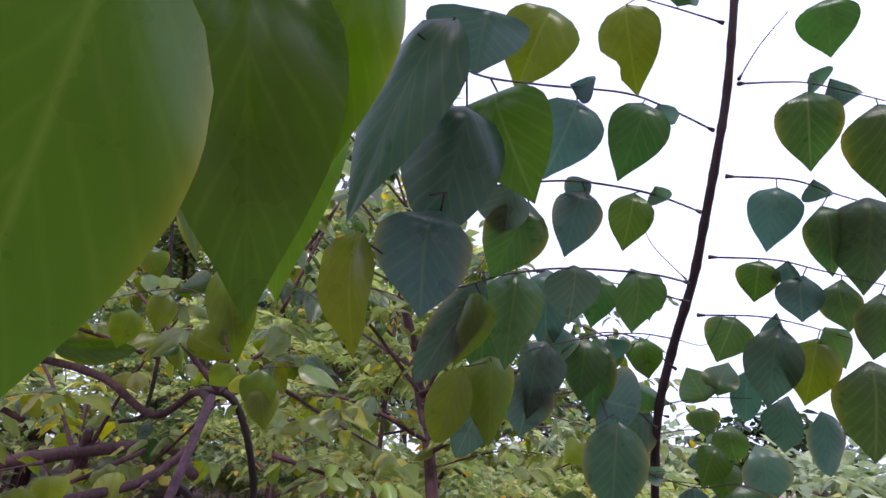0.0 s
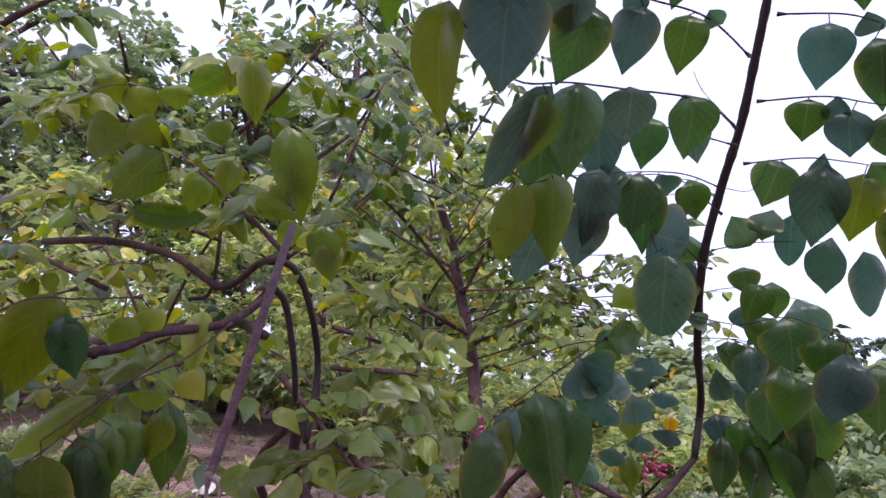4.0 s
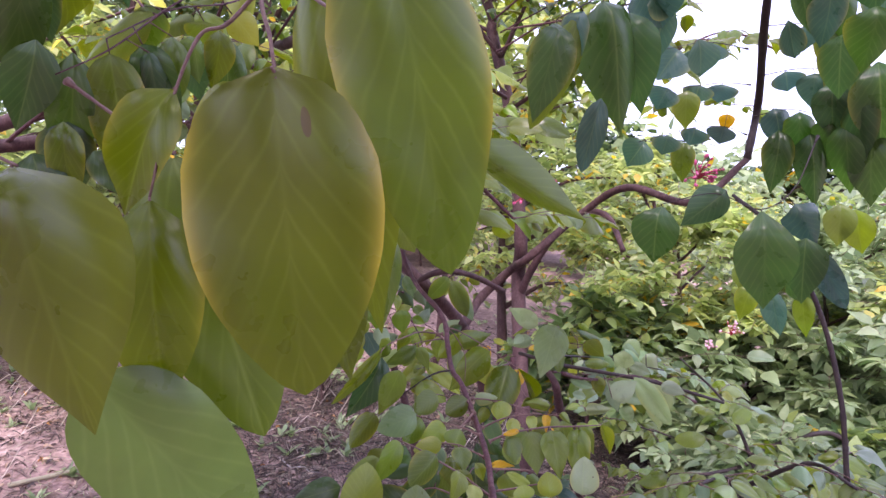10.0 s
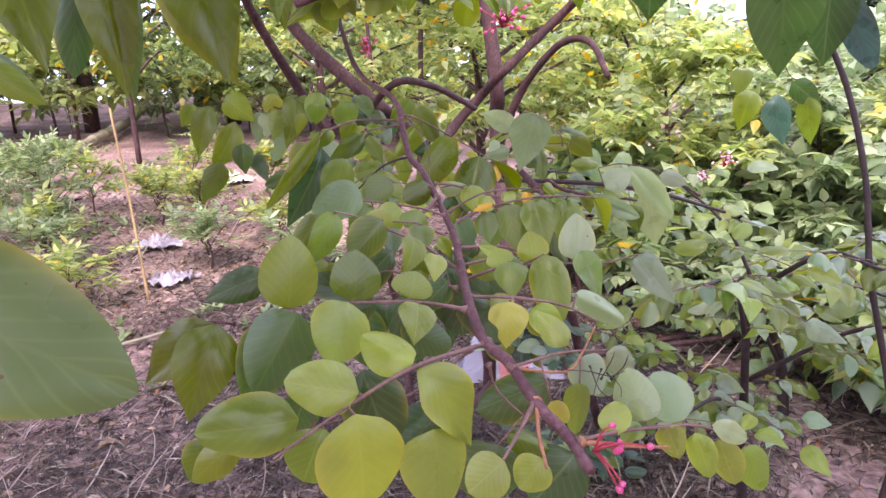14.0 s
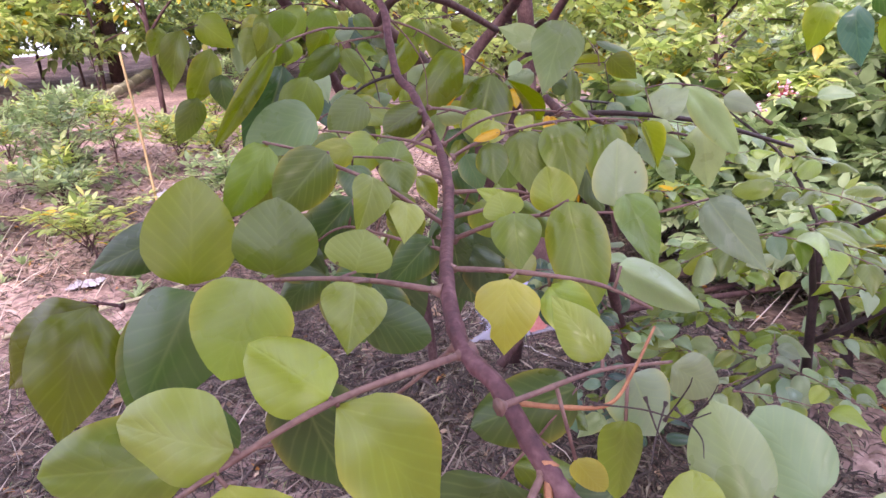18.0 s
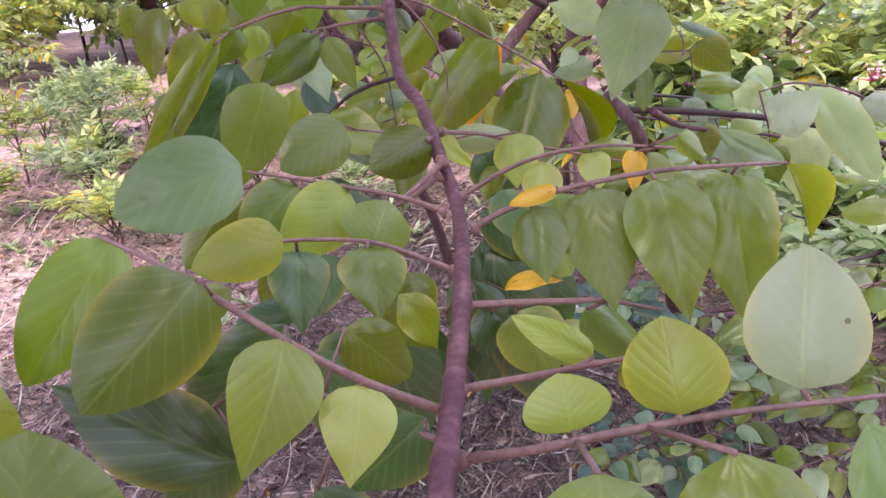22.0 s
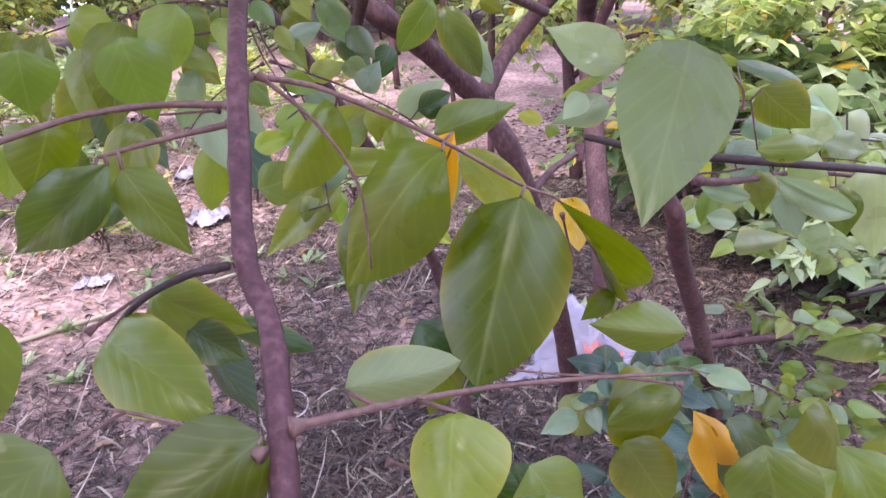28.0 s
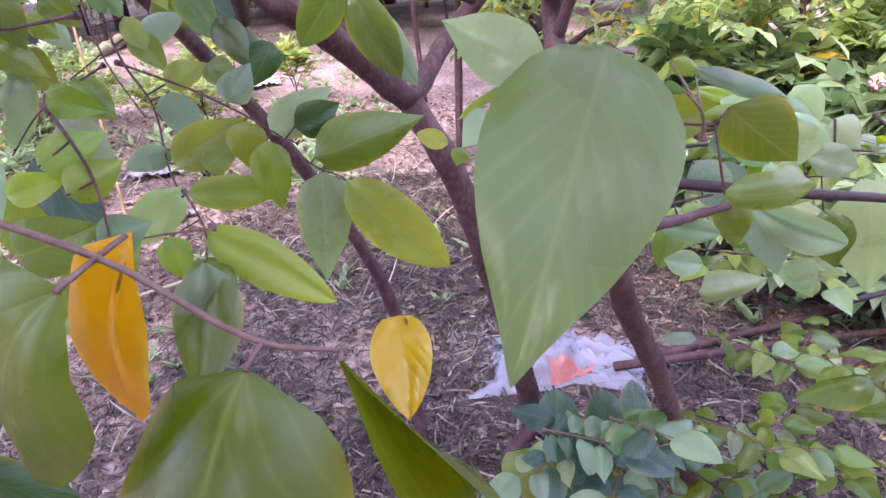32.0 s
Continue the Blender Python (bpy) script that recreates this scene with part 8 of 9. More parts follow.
leafy_line(back_tree, [(-0.1129, 2.1660, 1.9970), (-0.3177, 1.9934, 2.2044), (-0.4834, 1.8392, 2.3540)], 7, 0.17, 0.072, "ddnvd", 731, hang=0.8, radius=0.005, mat=BARK)
leafy_line(back_tree, [(-0.1324, 2.1774, 1.9562), (-0.4125, 2.0368, 2.0474), (-0.5907, 1.9020, 2.1304)], 7, 0.17, 0.072, "ddnvd", 732, hang=0.8, radius=0.005, mat=BARK)
leafy_line(back_tree, [(-0.1408, 2.1640, 2.1766), (-0.2757, 2.0081, 2.5116), (-0.3185, 1.8994, 2.6973)], 7, 0.17, 0.072, "ddnvd", 733, hang=0.8, radius=0.005, mat=BARK)
leafy_line(back_tree, [(-0.1648, 2.1392, 2.2575), (-0.5090, 1.8814, 2.5611), (-0.7000, 1.7695, 2.5652)], 7, 0.17, 0.072, "ddnvd", 734, hang=0.8, radius=0.005, mat=BARK)
leafy_line(back_tree, [(-0.1207, 2.1896, 1.9165), (-0.3091, 2.0731, 1.9364), (-0.4385, 2.0342, 1.8775)], 7, 0.17, 0.072, "ddnvd", 735, hang=0.8, radius=0.005, mat=BARK)
leafy_line(back_tree, [(-0.1713, 2.1475, 2.4049), (-0.4490, 1.9449, 2.7053), (-0.5975, 1.7999, 2.8260)], 7, 0.17, 0.072, "ddnvd", 736, hang=0.8, radius=0.005, mat=BARK)
leafy_line(back_tree, [(-0.1154, 2.1422, 2.0770), (0.0236, 2.0798, 2.3028), (0.1012, 2.0280, 2.4861)], 7, 0.17, 0.072, "ddnvd", 737, hang=0.8, radius=0.005, mat=BARK)

# ---- the orchard behind: neighbouring trees, shrubs and the far trees ----
ORCHARD = "star fruit trees of the orchard"
plant("fruit_tree", "leafy young star fruit tree with yellow-green leaves", "tree", (-2.5, 2.3), 2.3, 1.35, 11, 520, 0.2, 0.06, FOLIAGE_LIME, 11, trunk=0.024, group=ORCHARD)
plant("fruit_tree", "leafy star fruit tree with mixed green leaves", "tree", (-0.05, 3.3), 1.45, 0.65, 11, 300, 0.2, 0.06, FOLIAGE_LIME, 12, trunk=0.03, group=ORCHARD)
plant("fruit_tree", "leafy young star fruit tree with mixed green leaves", "tree", (0.95, 4.3), 1.35, 0.8, 10, 520, 0.2, 0.06, FOLIAGE_LIME, 13, trunk=0.022, group=ORCHARD)
plant("fruit_tree", "bushy star fruit tree with yellowing leaves", "tree", (-1.25, 5.0), 2.5, 1.2, 11, 560, 0.22, 0.065, FOLIAGE_LIME, 14, trunk=0.025, group=ORCHARD)
plant("fruit_tree", "bushy star fruit tree with drooping leaves", "tree", (-3.1, 5.6), 2.2, 1.2, 10, 460, 0.22, 0.065, FOLIAGE, 15, trunk=0.025, group=ORCHARD)
plant("shrub", "dense low shrub with bright yellow-green leaves", "shrub", (0.72, 2.9), 1.05, 0.6, 11, 560, 0.17, 0.05, FOLIAGE_LIME, 21, trunk=0.014)
plant("shrub", "dense low shrub with dusty green leaves", "shrub", (1.8, 2.95), 0.75, 0.6, 11, 520, 0.19, 0.077, FOLIAGE_DUSTY, 22, trunk=0.014, rise=0.3)
plant("shrub", "dense low shrub with green leaves", "shrub", (1.45, 3.1), 0.95, 0.75, 11, 560, 0.18, 0.052, FOLIAGE_DUSTY, 23, trunk=0.014)
plant("shrub", "low shrub with small dusty leaves", "shrub", (0.98, 2.75), 0.6, 0.55, 11, 370, 0.19, 0.077, FOLIAGE_DUSTY, 24, trunk=0.01, rise=0.25)
plant("shrub", "round shrub with small dark leaves", "shrub", (0.7, 4.9), 1.3, 0.6, 11, 665, 0.14, 0.048, FOLIAGE_LIME, 25, trunk=0.014)
plant("shrub", "dense spreading shrub with green leaves", "shrub", (2.4, 3.6), 0.85, 0.85, 11, 760, 0.19, 0.062, FOLIAGE_LIME, 26, trunk=0.014)
plant("shrub", "grey-green dusty shrub with small leaves", "shrub", (2.3, 5.3), 1.0, 0.9, 11, 370, 0.22, 0.086, FOLIAGE_DUSTY, 27, trunk=0.014)
plant("shrub", "dense spreading shrub with lime leaves", "shrub", (1.9, 2.6), 0.7, 0.7, 10, 620, 0.18, 0.062, FOLIAGE_LIME, 28, trunk=0.012, rise=0.3)
plant("shrub", "low shrub with green leaves by the trunk", "shrub", (0.32, 2.75), 0.6, 0.38, 9, 228, 0.18, 0.077, FOLIAGE, 29, trunk=0.01, rise=0.3)
plant("shrub", "rounded shrub with dusty leaves", "shrub", (3.4, 4.6), 1.0, 1.0, 10, 327, 0.26, 0.104, FOLIAGE, 30, trunk=0.014)
rng = np.random.default_rng(9)
for k, (x, y, h) in enumerate([(-2.39, 3.38, 0.5), (-1.97, 3.7, 0.42), (-1.4, 3.03, 0.24), (-2.75, 3.2, 0.5), (-3.3, 4.6, 0.5), (-2.2, 3.0, 0.3), (-2.4, 5.4, 0.5), (-3.7, 3.9, 0.5), (-2.9, 4.0, 0.45), (-2.05, 4.4, 0.35), (-4.4, 5.0, 0.7), (-1.75, 2.5, 0.2), (-4.2, 6.4, 0.8), (-2.6, 2.75, 0.35), (-2.0, 2.75, 0.3), (-1.65, 3.55, 0.35), (-2.9, 3.55, 0.5), (-2.5, 3.9, 0.4), (-3.3, 3.1, 0.45), (-1.2, 3.5, 0.25), (-0.9, 2.9, 0.2)]):
    plant("sapling", "small bushy sapling with narrow green leaves", "sapling", (x, y), h * (0.7 if k % 3 == 1 else 1.0), 0.18, 8, 52, 0.1, 0.048, (FOLIAGE_DUSTY, FOLIAGE_LIME)[k % 2], 40 + k, trunk=0.006, shape="thin", ratio=0.4, hang=0.1, rise=1.2, group="saplings on the bare soil")
for k in range(9):
    x, y = -1.5 - 2.2 * rng.random(), 2.2 + 2.6 * rng.random()
    plant("sapling", "short leafy sprout with light green leaves", "sapling", (x, y), rng.uniform(0.15, 0.34), 0.14, 8, 90, 0.09, 0.045, (FOLIAGE_LIME, FOLIAGE_DUSTY)[k % 2], 340 + k, trunk=0.005, shape="thin", ratio=0.42, hang=0.1, rise=1.2, group="saplings on the bare soil")
rng = np.random.default_rng(5)
for k in range(24):
    ang = radians(-66 + 132 * k / 23 + rng.uniform(-2, 2))
    far = rng.uniform(7.0, 9.5)
    x, y = -far * math.sin(ang), far * math.cos(ang)
    plant("bush", "leafy bush along the edge of the orchard", "bush", (x, y), rng.uniform(0.8, 1.2) + (0.5 if ang > 0.2 else 0.0), 0.9, 10, 165, 0.32, 0.13, (FOLIAGE, FOLIAGE_DUSTY, FOLIAGE_LIME)[k % 3], 130 + k, trunk=0.02, rise=0.25, group="bushes along the edge of the orchard")
for k in range(22):
    ang = radians(-64 + 128 * k / 21 + rng.uniform(-2, 2))
    far = rng.uniform(12, 18)
    x, y = -far * math.sin(ang), far * math.cos(ang)
    tall = 2.4 + 1.6 * rng.random() + (2.2 if ang > 0.35 else 0) - (2.0 if ang < -0.1 else 0)
    plant("tree", "distant leafy tree at the edge of the orchard", "tree", (x, y), tall, 1.9, 9, 160, 0.85, 0.27, (FOLIAGE_DARK, FOLIAGE, FOLIAGE_DUSTY)[k % 3], 60 + k, trunk=0.1, ratio=0.6, group="trees at the edge of the orchard")
plant("tree", "tall dark tree with small leaves", "tree", (-4.6, 7.4), 5.2, 1.6, 12, 460, 0.48, 0.13, FOLIAGE_DUSTY, 97, trunk=0.09)
plant("tree", "tall dark tree with small leaves", "tree", (-3.2, 8.2), 5.0, 1.6, 12, 400, 0.48, 0.13, FOLIAGE, 96, trunk=0.09)
plant("tree", "slender tree with yellowing leaves", "tree", (-1.55, 6.2), 4.2, 0.9, 12, 800, 0.22, 0.05, FOLIAGE_LIME, 98, trunk=0.04)

for k, (x, y, h) in enumerate([(0.72, 2.25, 0.34), (1.05, 2.12, 0.3), (1.4, 2.3, 0.36), (1.72, 2.2, 0.34), (1.2, 2.6, 0.5), (1.55, 2.65, 0.55)]):
    plant("shrub", "low dense shrub with small dusty green leaves", "shrub", (x, y), h, 0.34, 11, 330, 0.12, 0.05, (FOLIAGE_DUSTY, FOLIAGE)[k % 2], 270 + k, trunk=0.008, rise=0.35, group="low shrubs along the hedge")
plant("shrub", "low leafy shrub under the hedge", "shrub", (0.98, 1.7), 0.32, 0.35, 9, 170, 0.14, 0.06, FOLIAGE, 33, trunk=0.008, rise=0.3)
# a bare, pale, tangled shrub at the edge of the hedge
bare = thing("bare_shrub", (1.75, 3.7, ground_z(1.75, 3.7)), "leafless shrub of pale grey tangled twigs", "shrub")
for k in range(22):
    a, h = rng.uniform(0, 6.28), rng.uniform(0.45, 0.8)
    c, s = math.cos(a), math.sin(a)
    g = bare.location
    bm = bmesh.new()
    tube(bm, [tuple(g), (g[0] + c * 0.12, g[1] + s * 0.12, g[2] + h * 0.5), (g[0] + c * rng.uniform(0.2, 0.4), g[1] + s * 0.3, g[2] + h), (g[0] + c * rng.uniform(0.4, 0.75), g[1] + s * 0.55, g[2] + h * rng.uniform(0.5, 0.95))], 0.007, 0.0025, 6, 5, 0.1, g)
    part("twig", bm, PALE_TWIG, bare)
# high crowns on thin stems that close the view between the nearer twigs
CROWNS = "slender star fruit trees with high crowns"
for k, (x, y, h, lean) in enumerate([(-0.42, 3.3, 2.9, 0.15), (-0.75, 4.4, 3.1, 0.0)]):
    plant("fruit_tree", "slender star fruit tree with a high leafy crown", "tree", (x, y), h, 0.75, 12, 290, 0.24, 0.085, (FOLIAGE_LIME, FOLIAGE)[k % 2], 220 + k, trunk=0.016, group=CROWNS, low=0.62, lean=(lean, 0), rise=0.3)
# leafy bushes between the saplings and the edge
for k, (x, y, h) in enumerate([(-5.0, 5.6, 1.0), (-3.6, 7.2, 1.0), (-2.6, 7.2, 1.0), (-6.2, 5.0, 1.3), (-4.9, 7.2, 1.4), (-1.9, 7.0, 1.1), (-0.9, 6.6, 1.0), (-5.8, 6.6, 1.5)]):
    plant("bush", "leafy bush with yellow-green leaves on the soil", "bush", (x, y), h, 0.75, 11, 300, 0.22, 0.085, (FOLIAGE_LIME, FOLIAGE_DUSTY)[k % 2], 240 + k, trunk=0.015, rise=0.3, group="bushes along the edge of the orchard")

# tall trees at the far left
for k, (x, y, h) in enumerate([(-6.2, 6.6, 6.0), (-3.9, 9.0, 6.4), (-1.9, 8.6, 7.0), (-7.8, 8.6, 7.0)]):
    plant("tree", "tall tree with a loose crown of small leaves", "tree", (x, y), h, 1.9, 14, 520, 0.55, 0.16, (FOLIAGE_DUSTY, FOLIAGE)[k % 2], 260 + k, trunk=0.1, low=0.4, group="trees at the edge of the orchard")

# unseen trees added behind, beside and above the path to close and shade it
plant("fruit_tree", "unseen star fruit tree added overhead to shade the path", "tree", (-1.0, -0.9), 3.3, 1.15, 14, 520, 0.3, 0.12, FOLIAGE, 159, trunk=0.05, group=ORCHARD, low=0.7, rise=0.35)
plant("fruit_tree", "unseen star fruit tree added overhead to shade the path", "tree", (0.5, -1.1), 3.2, 1.1, 14, 440, 0.3, 0.12, FOLIAGE, 158, trunk=0.05, group=ORCHARD, low=0.7, rise=0.35)
for k, (x, y, h) in enumerate([(-2.6, -2.6, 2.4), (1.2, -2.9, 2.6), (2.6, -2.2, 1.8), (3.6, 0.2, 1.3)]):
    plant("fruit_tree", "unseen leafy tree added behind the path to block sky light", "tree", (x, y), h, 1.1, 12, 220, 0.34, 0.14, FOLIAGE, 160 + k, trunk=0.03, group=ORCHARD)


# ---- small things on the ground ----
def litter(seed=3):
    rng = np.random.default_rng(seed)
    n = 11000
    x, y = rng.uniform(-3.0, 1.8, n), 0.5 + 4.0 * rng.random(n) ** 1.2
    foot = np.array([(a, b, ground_z(a, b) + 0.004) for a, b in zip(x, y)])
    ang = rng.uniform(0, 6.28, n)
    axis = np.stack([np.cos(ang), np.sin(ang), rng.uniform(-0.05, 0.4, n)], 1)
    face = np.stack([rng.normal(0, 0.5, n), rng.normal(0, 0.5, n), np.ones(n)], 1)
    size = rng.uniform(0.01, 0.036, n) * np.where(rng.random(n) > 0.96, 1.7, 1.0)
    ob = leaf_cloud("leaf_litter", None, LITTER, foot, axis, face, size, size * rng.uniform(0.3, 0.6, n), "thin", 0.9, 0.9)
    tagged(ob, "dry fallen leaves scattered over the soil", "leaf litter", kind="stuff")
    # a mat of dead grass under the trees, thinning out over the bare soil
    # its dark tone doubles as painted shade on the near ground
    n = 92000
    x, y = rng.normal(-0.2, 0.85, n), 1.0 + 2.3 * rng.random(n) ** 1.1
    far = 60 * 320
    x[:far], y[:far] = rng.uniform(-3.2, 1.6, far), 0.4 + 4.0 * rng.random(far)
    clump = np.array([noise.noise(Vector((a * 2.2, b * 2.2, 5.0))) for a, b in zip(x, y)])
    keep = clump > rng.uniform(-0.75, 0.25, n)
    x, y = x[keep], y[keep]
    n = len(x)
    foot = np.array([(a, b, ground_z(a, b) + 0.003) for a, b in zip(x, y)])
    ang = rng.uniform(0, 6.28, n)
    axis = np.stack([np.cos(ang), np.sin(ang), np.abs(rng.normal(0, 0.35, n))], 1)
    face = np.stack([rng.normal(0, 0.5, n), rng.normal(0, 0.5, n), np.ones(n)], 1)
    size = rng.uniform(0.02, 0.1, n)
    ob = leaf_cloud("dry_grass", None, STRAW, foot, axis, face, size, rng.uniform(0.002, 0.006, n), "thin", 0.2, 0.9, detail=-1)
    tagged(ob, "short dead grass lying on the soil", "dry grass", kind="stuff")
    n = 7000
    x, y = rng.uniform(-2.4, 1.4, n), 0.6 + 2.8 * rng.random(n)
    keep = np.array([noise.noise(Vector((a * 3.0, b * 3.0, 11.0))) > 0.0 for a, b in zip(x, y)])
    x, y = x[keep], y[keep]
    n = len(x)
    foot = np.array([(a, b, ground_z(a, b)) for a, b in zip(x, y)])
    ang = rng.uniform(0, 6.28, n)
    axis = np.stack([np.cos(ang), np.sin(ang), rng.uniform(0.4, 2.0, n)], 1)
    face = np.stack([-np.cos(ang), -np.sin(ang), np.ones(n)], 1)
    ob = leaf_cloud("grass", None, FOLIAGE_DUSTY, foot, axis, face, rng.uniform(0.015, 0.045, n), np.full(n, 0.002), "thin", 0.2, 0.5, detail=-1)
    tagged(ob, "sparse thin green grass blades on the soil", "grass", kind="stuff")
    n = 3600
    x, y = rng.uniform(-3.2, 1.6, n), 0.9 + 3.6 * rng.random(n)
    keep = np.array([noise.noise(Vector((a * 1.3, b * 1.3, 2.0))) > (-0.1 if a < -0.5 else 0.2) for a, b in zip(x, y)])
    x, y = x[keep], y[keep]
    n = len(x)
    foot = np.array([(a, b, ground_z(a, b) - 0.004) for a, b in zip(x, y)])
    ang = rng.uniform(0, 6.28, n)
    axis = np.stack([np.cos(ang) * 0.7, np.sin(ang) * 0.7, rng.uniform(0.2, 1.2, n)], 1)
    face = np.stack([np.sin(ang), -np.cos(ang), np.full(n, 0.6)], 1)
    ob = leaf_cloud("dry_stalks", None, DRY_STALK, foot, axis, face, rng.uniform(0.05, 0.2, n), np.full(n, 0.004), "thin", 0.3, 0.7, detail=-1)
    tagged(ob, "brittle dry weed stalks standing on the soil", "dry stalks", kind="stuff")
    n = 1600
    x, y = rng.uniform(-4.0, 2.5, n), rng.uniform(1.8, 7.0, n)
    keep = np.array([noise.noise(Vector((a * 1.1, b * 1.1, 7.0))) > 0.05 for a, b in zip(x, y)])
    x, y = x[keep], y[keep]
    feet, axes, faces, sizes = [], [], [], []
    for a, b in zip(x, y):
        z = ground_z(a, b)
        for _ in range(7):
            t = rng.uniform(0, 6.28)
            feet.append((a, b, z))
            axes.append((math.cos(t), math.sin(t), rng.uniform(0.3, 1.4)))
            faces.append((-math.cos(t), -math.sin(t), 1.0))
            sizes.append(rng.uniform(0.03, 0.08))
    sizes = np.array(sizes)
    ob = leaf_cloud("weeds", None, FOLIAGE_DUSTY, np.array(feet), np.array(axes), np.array(faces), sizes, sizes * 0.3, "thin", 0.3, 0.3, detail=0)
    tagged(ob, "patches of small green weeds on the soil", "weeds", kind="stuff")


litter()


def crumpled(name, place, size, mat, label, category, seed, flat=0.45, turn=0.0):
    """A crumpled sheet lying on the ground."""
    rnd = random.Random(seed)
    bm = bmesh.new()
    n = 18
    rows = []
    for j in range(n + 1):
        row = []
        for i in range(n + 1):
            u, v = i / n - 0.5, j / n - 0.5
            q = Vector((u * 7, v * 7, seed))
            h = abs(noise.noise(q)) * 0.7 + abs(noise.noise(q * 2.3)) * 0.35
            edge = 1 - (2 * max(abs(u), abs(v))) ** 3
            shrink = 0.8 + 0.3 * noise.noise(q * 0.6)
            row.append(bm.verts.new((u * size[0] * shrink, v * size[1] * shrink, 0.004 + size[2] * (h * (0.35 + 0.65 * edge)))))
        rows.append(row)
    for a, b in zip(rows, rows[1:]):
        for i in range(n):
            bm.faces.new((a[i], a[i + 1], b[i + 1], b[i]))
    ob = new(name, mesh_from(name, bm, mat))
    x, y = place
    ob.location = (x, y, ground_z(x, y) + 0.002)
    ob.rotation_euler = (0, 0, turn)
    return tagged(ob, label, category)


crumpled("discarded_bag", (-1.8, 3.3), (0.3, 0.22, 0.14), CLOTH, "crumpled greyish plastic bag lying on the soil", "plastic bag", 3, turn=0.4)
crumpled("discarded_bag", (-1.5, 2.83), (0.24, 0.2, 0.12), CLOTH, "crumpled greyish plastic bag lying on the soil", "plastic bag", 5, turn=1.2)
crumpled("crumpled_paper", (-1.94, 4.87), (0.28, 0.2, 0.14), PAPER, "crumpled white paper on the reddish soil", "paper", 8, turn=0.7)
crumpled("crumpled_paper", (-2.02, 4.98), (0.3, 0.16, 0.12), PAPER, "crumpled white paper on the reddish soil", "paper", 9, turn=2.1)
crumpled("discarded_bag", (-1.66, 2.32), (0.13, 0.1, 0.06), CLOTH, "small bluish scrap of plastic on the soil", "plastic bag", 12, turn=0.2)
crumpled("crumpled_paper", (-3.4, 3.6), (0.2, 0.1, 0.05), PAPER, "flattened white paper scrap on the soil", "paper", 14, turn=0.2)


def clear_bag(x, y):
    """A clear plastic bag slumped on the ground: a crumpled film drawn up to a point, with a faded red print."""
    bag = thing("plastic_bag", (x, y, ground_z(x, y)), "clear plastic bag with red print slumped on dry leaves", "plastic bag")

    def height(u, v):
        ridge = max(0.0, 1 - abs(u + 0.12) * 3.2) * max(0.0, 1 - abs(v) * 2.2)
        fold = abs(noise.noise(Vector((u * 6, v * 6, 2.0)))) + 0.6 * abs(noise.noise(Vector((u * 14, v * 14, 5.0))))
        rim = max(0.0, 1 - (2 * max(abs(u), abs(v))) ** 4)
        return 0.006 + 0.12 * ridge**0.8 + 0.08 * fold * rim

    n = 34
    bm = bmesh.new()
    rows = []
    for j in range(n + 1):
        row = []
        for i in range(n + 1):
            u, v = i / n - 0.5, j / n - 0.5
            w = 1 + 0.35 * noise.noise(Vector((u * 3, v * 3, 9.0)))
            row.append(bm.verts.new((0.32 * u * w, 0.22 * v * w, height(u, v))))
        rows.append(row)
    for a, b in zip(rows, rows[1:]):
        for i in range(n):
            bm.faces.new((a[i], a[i + 1], b[i + 1], b[i]))
    part("bag_film", bm, FILM, bag)
    bm = bmesh.new()
    rows = []
    for j in range(9):
        row = []
        for i in range(13):
            u, v = -0.04 + 0.3 * i / 12, -0.48 + 0.18 * j / 8 + 0.04 * i / 12
            w = 1 + 0.35 * noise.noise(Vector((u * 3, v * 3, 9.0)))
            row.append(bm.verts.new((0.32 * u * w, 0.22 * v * w, height(u, v) + 0.004)))
        rows.append(row)
    for a, b in zip(rows, rows[1:]):
        for i in range(12):
            bm.faces.new((a[i], a[i + 1], b[i + 1], b[i]))
    part("print", bm, LABEL_RED, bag, "faded red print")
    return bag


clear_bag(-0.04, 2.0)


def pole(name, a, b, r0, r1, mat, label, category, joints=0):
    """A straight cane or stick; joints: rings along it."""
    a, b = Vector(a), Vector(b)
    cane = thing(name, a, label, category)
    bm = bmesh.new()
    tube(bm, [a, a.lerp(b, 0.5) + Vector((0.004, 0.003, 0)), b], r0, r1, 10, 6, 0.04, a)
    part("cane" if joints else "stick", bm, mat, cane)
    for k in range(joints):
        f = (k + 0.7) / joints
        c = a.lerp(b, f)
        d = (b - a).normalized() * r0 * 0.5
        bm = bmesh.new()
        tube(bm, [c - d, c + d], r0 * 1.12, r0 * 1.12, 10, 2, 0, a)
        part("joint", bm, mat, cane)
    return cane


pole("bamboo_pole", (-3.9, 5.7, ground_z(-3.9, 5.7) + 0.02), (-4.2, 7.6, ground_z(-4.2, 7.6) + 0.12), 0.05, 0.045, BAMBOO, "long dry bamboo pole lying on the soil", "bamboo pole", 7)
pole("garden_stake", (-1.5, 2.62, ground_z(-1.5, 2.62) - 0.02), (-1.72, 2.95, 1.0), 0.006, 0.005, STAKE, "thin yellowish stake stuck in the soil", "stake")
pole("fallen_stick", (-1.7, 1.95, ground_z(-1.7, 1.95) + 0.012), (-1.15, 2.4, ground_z(-1.15, 2.4) + 0.02), 0.008, 0.005, BAMBOO, "pale dry stick lying on dead grass", "stick")
pole("fallen_branch", (0.03, 1.96, ground_z(0.03, 1.96) + 0.015), (0.75, 2.25, ground_z(0.75, 2.25) + 0.05), 0.011, 0.007, BARK, "thick brown branch lying on the ground", "branch")
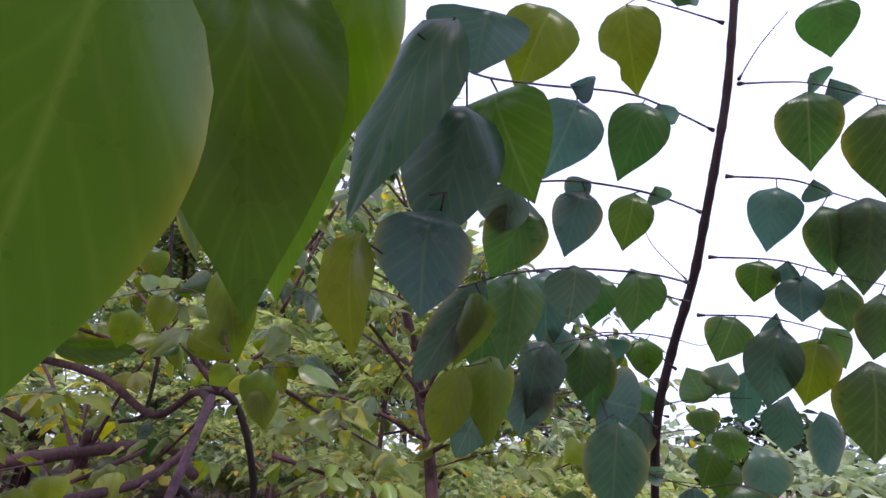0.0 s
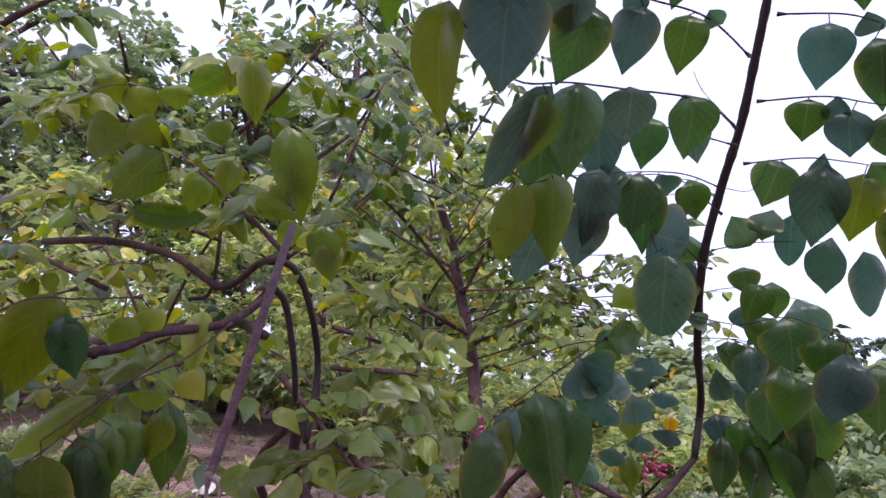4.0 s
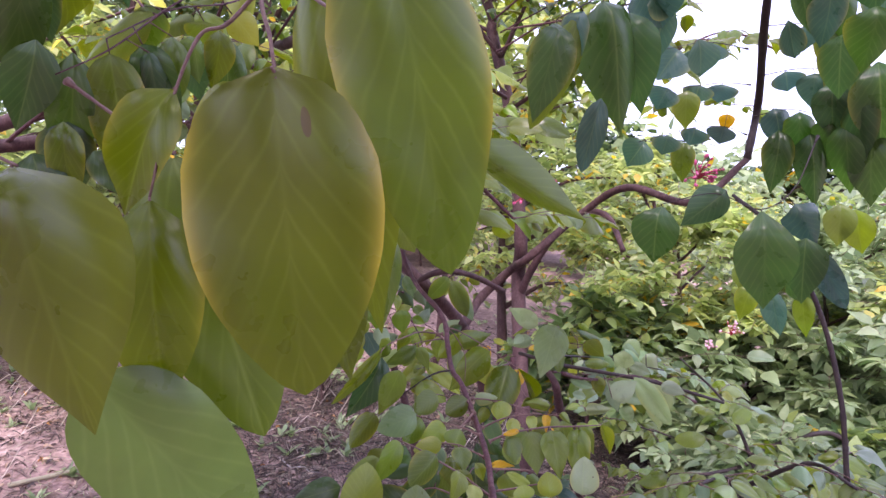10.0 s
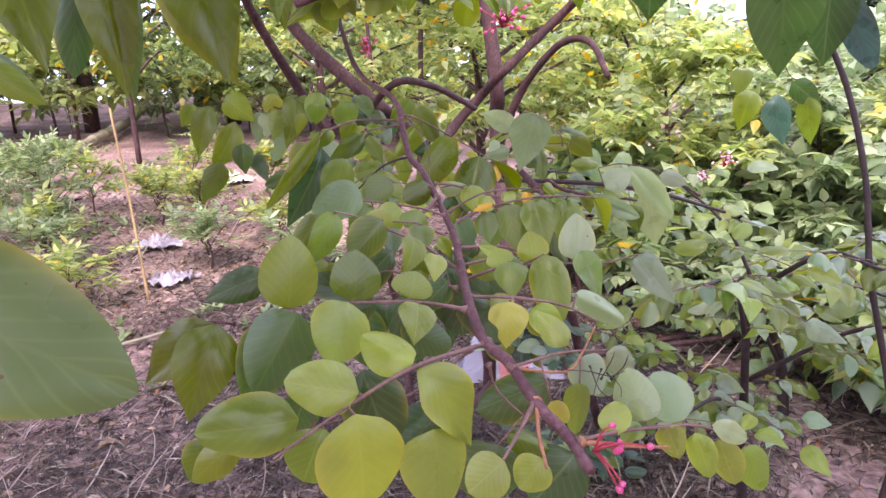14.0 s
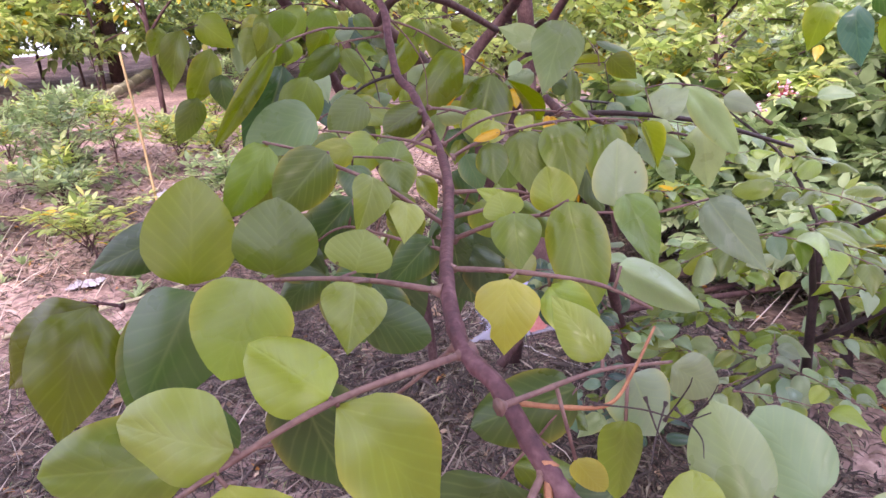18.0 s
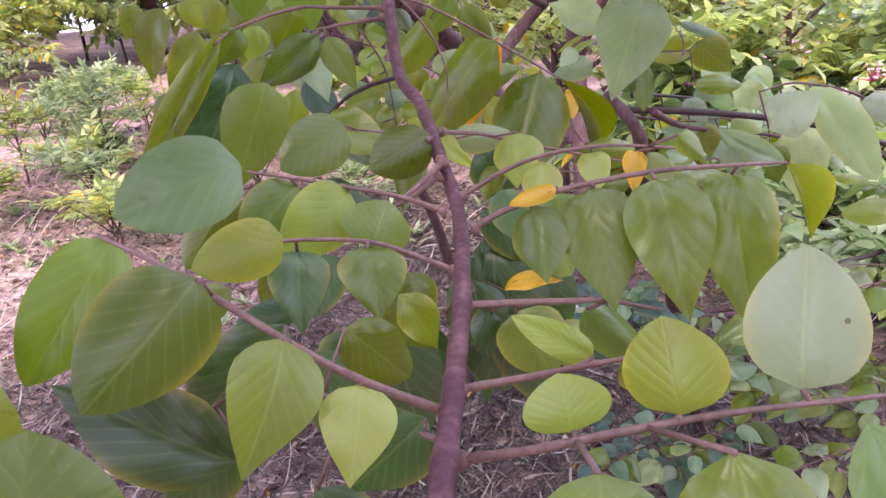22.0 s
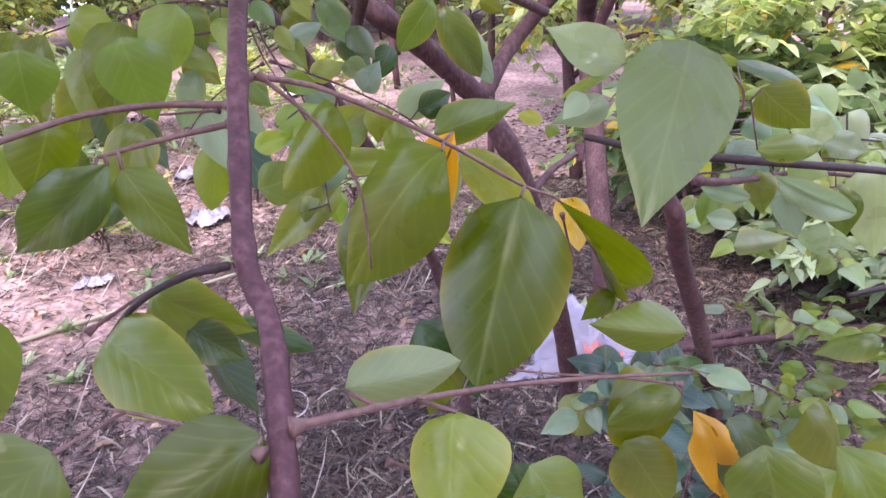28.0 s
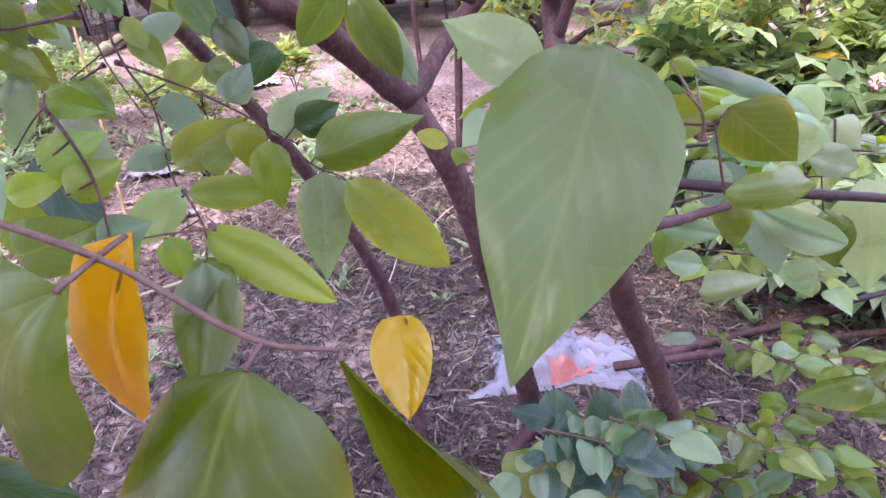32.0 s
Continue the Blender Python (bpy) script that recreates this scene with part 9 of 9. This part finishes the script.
pole("fallen_branch", (0.08, 1.93, ground_z(0.08, 1.93) + 0.05), (0.8, 2.05, ground_z(0.8, 2.05) + 0.1), 0.01, 0.007, BARK, "dark fallen branch resting on another branch", "branch")


# pale dry vines curling on the ground
rnd = random.Random(21)
for k, (x, y) in enumerate([(-0.28, 1.95), (-0.1, 1.85), (-0.38, 2.1), (-0.7, 1.7), (-0.9, 2.3), (0.02, 1.6)]):
    vine = thing("dry_vine", (x, y, ground_z(x, y)), "thin pale dry vine curling over dead grass", "dry vine", "dry vines on the ground")
    ang, q, pts = rnd.uniform(0, 6.28), Vector((x, y, 0)), []
    for _ in range(6):
        pts.append((q.x, q.y, ground_z(q.x, q.y) + 0.006 + 0.008 * rnd.random()))
        ang += rnd.uniform(-1.1, 1.1)
        q = q + Vector((math.cos(ang), math.sin(ang), 0)) * 0.045
    bm = bmesh.new()
    tube(bm, pts, 0.0022, 0.0012, 6, 6, 0.05, vine.location)
    part("stem", bm, PALE_TWIG, vine)


# ---- flower clusters and buds ----
def panicle(tree, root, way, size, count, seed, bud=0.0028, colour=None):
    """A cluster of thin stalks with a bud at each end."""
    rnd = random.Random(seed)
    root, way = Vector(root), Vector(way).normalized()
    bm = bmesh.new()
    ends = []
    for k in range(count):
        d = (way + Vector((rnd.uniform(-1, 1), rnd.uniform(-1, 1), rnd.uniform(-1, 1))) * 0.75).normalized()
        e = root + d * size * rnd.uniform(0.45, 1.1)
        tube(bm, [root + way * size * 0.2 * rnd.random(), root.lerp(e, 0.5) + Vector((0, 0, 0.1 * size)), e], bud * 0.33, bud * 0.25, 5, 3, 0, tree.location)
        ends.append(e)
    stalk = part("inflorescence", bm, BUD_STALK, tree, "cluster of small red stalks with pink buds")
    for e in ends:
        bm = bmesh.new()
        bmesh.ops.create_icosphere(bm, subdivisions=2, radius=bud * rnd.uniform(0.75, 1.25), matrix=Matrix.Translation(e - tree.location) @ Euler((rnd.random() * 3, rnd.random() * 3, 0)).to_matrix().to_4x4() @ Matrix.Diagonal((0.8, 0.8, 1.3, 1)))
        part("bud", bm, colour or BUD, stalk)


panicle(tree, (-0.0300, 0.4272, 0.6685), (0.9, -0.2, -0.25), 0.026, 7, 1, 0.0018)
panicle(tree, (0.3157, 1.3492, 1.0730), (0.2, -0.5, 0.3), 0.05, 26, 2, 0.004)
panicle(back_tree, (0.0122, 2.0379, 1.0745), (0.1, -0.5, 0.3), 0.09, 30, 3, 0.006)
panicle(tree, (-0.2657, 1.3534, 0.9558), (0.1, -0.5, 0.3), 0.03, 14, 4, 0.003)
panicle(canopy_tree, (-0.8697, 1.0520, 1.4176), (0.1, -0.5, 0.3), 0.03, 14, 5, 0.003)
panicle(side_shrub, (0.7272, 2.2861, 0.6115), (0.1, -0.3, 0.6), 0.05, 16, 6, 0.0045, BUD_PALE)
panicle(side_shrub, (0.6097, 2.1605, 0.5799), (0.1, -0.3, 0.6), 0.04, 12, 7, 0.004, BUD_PALE)
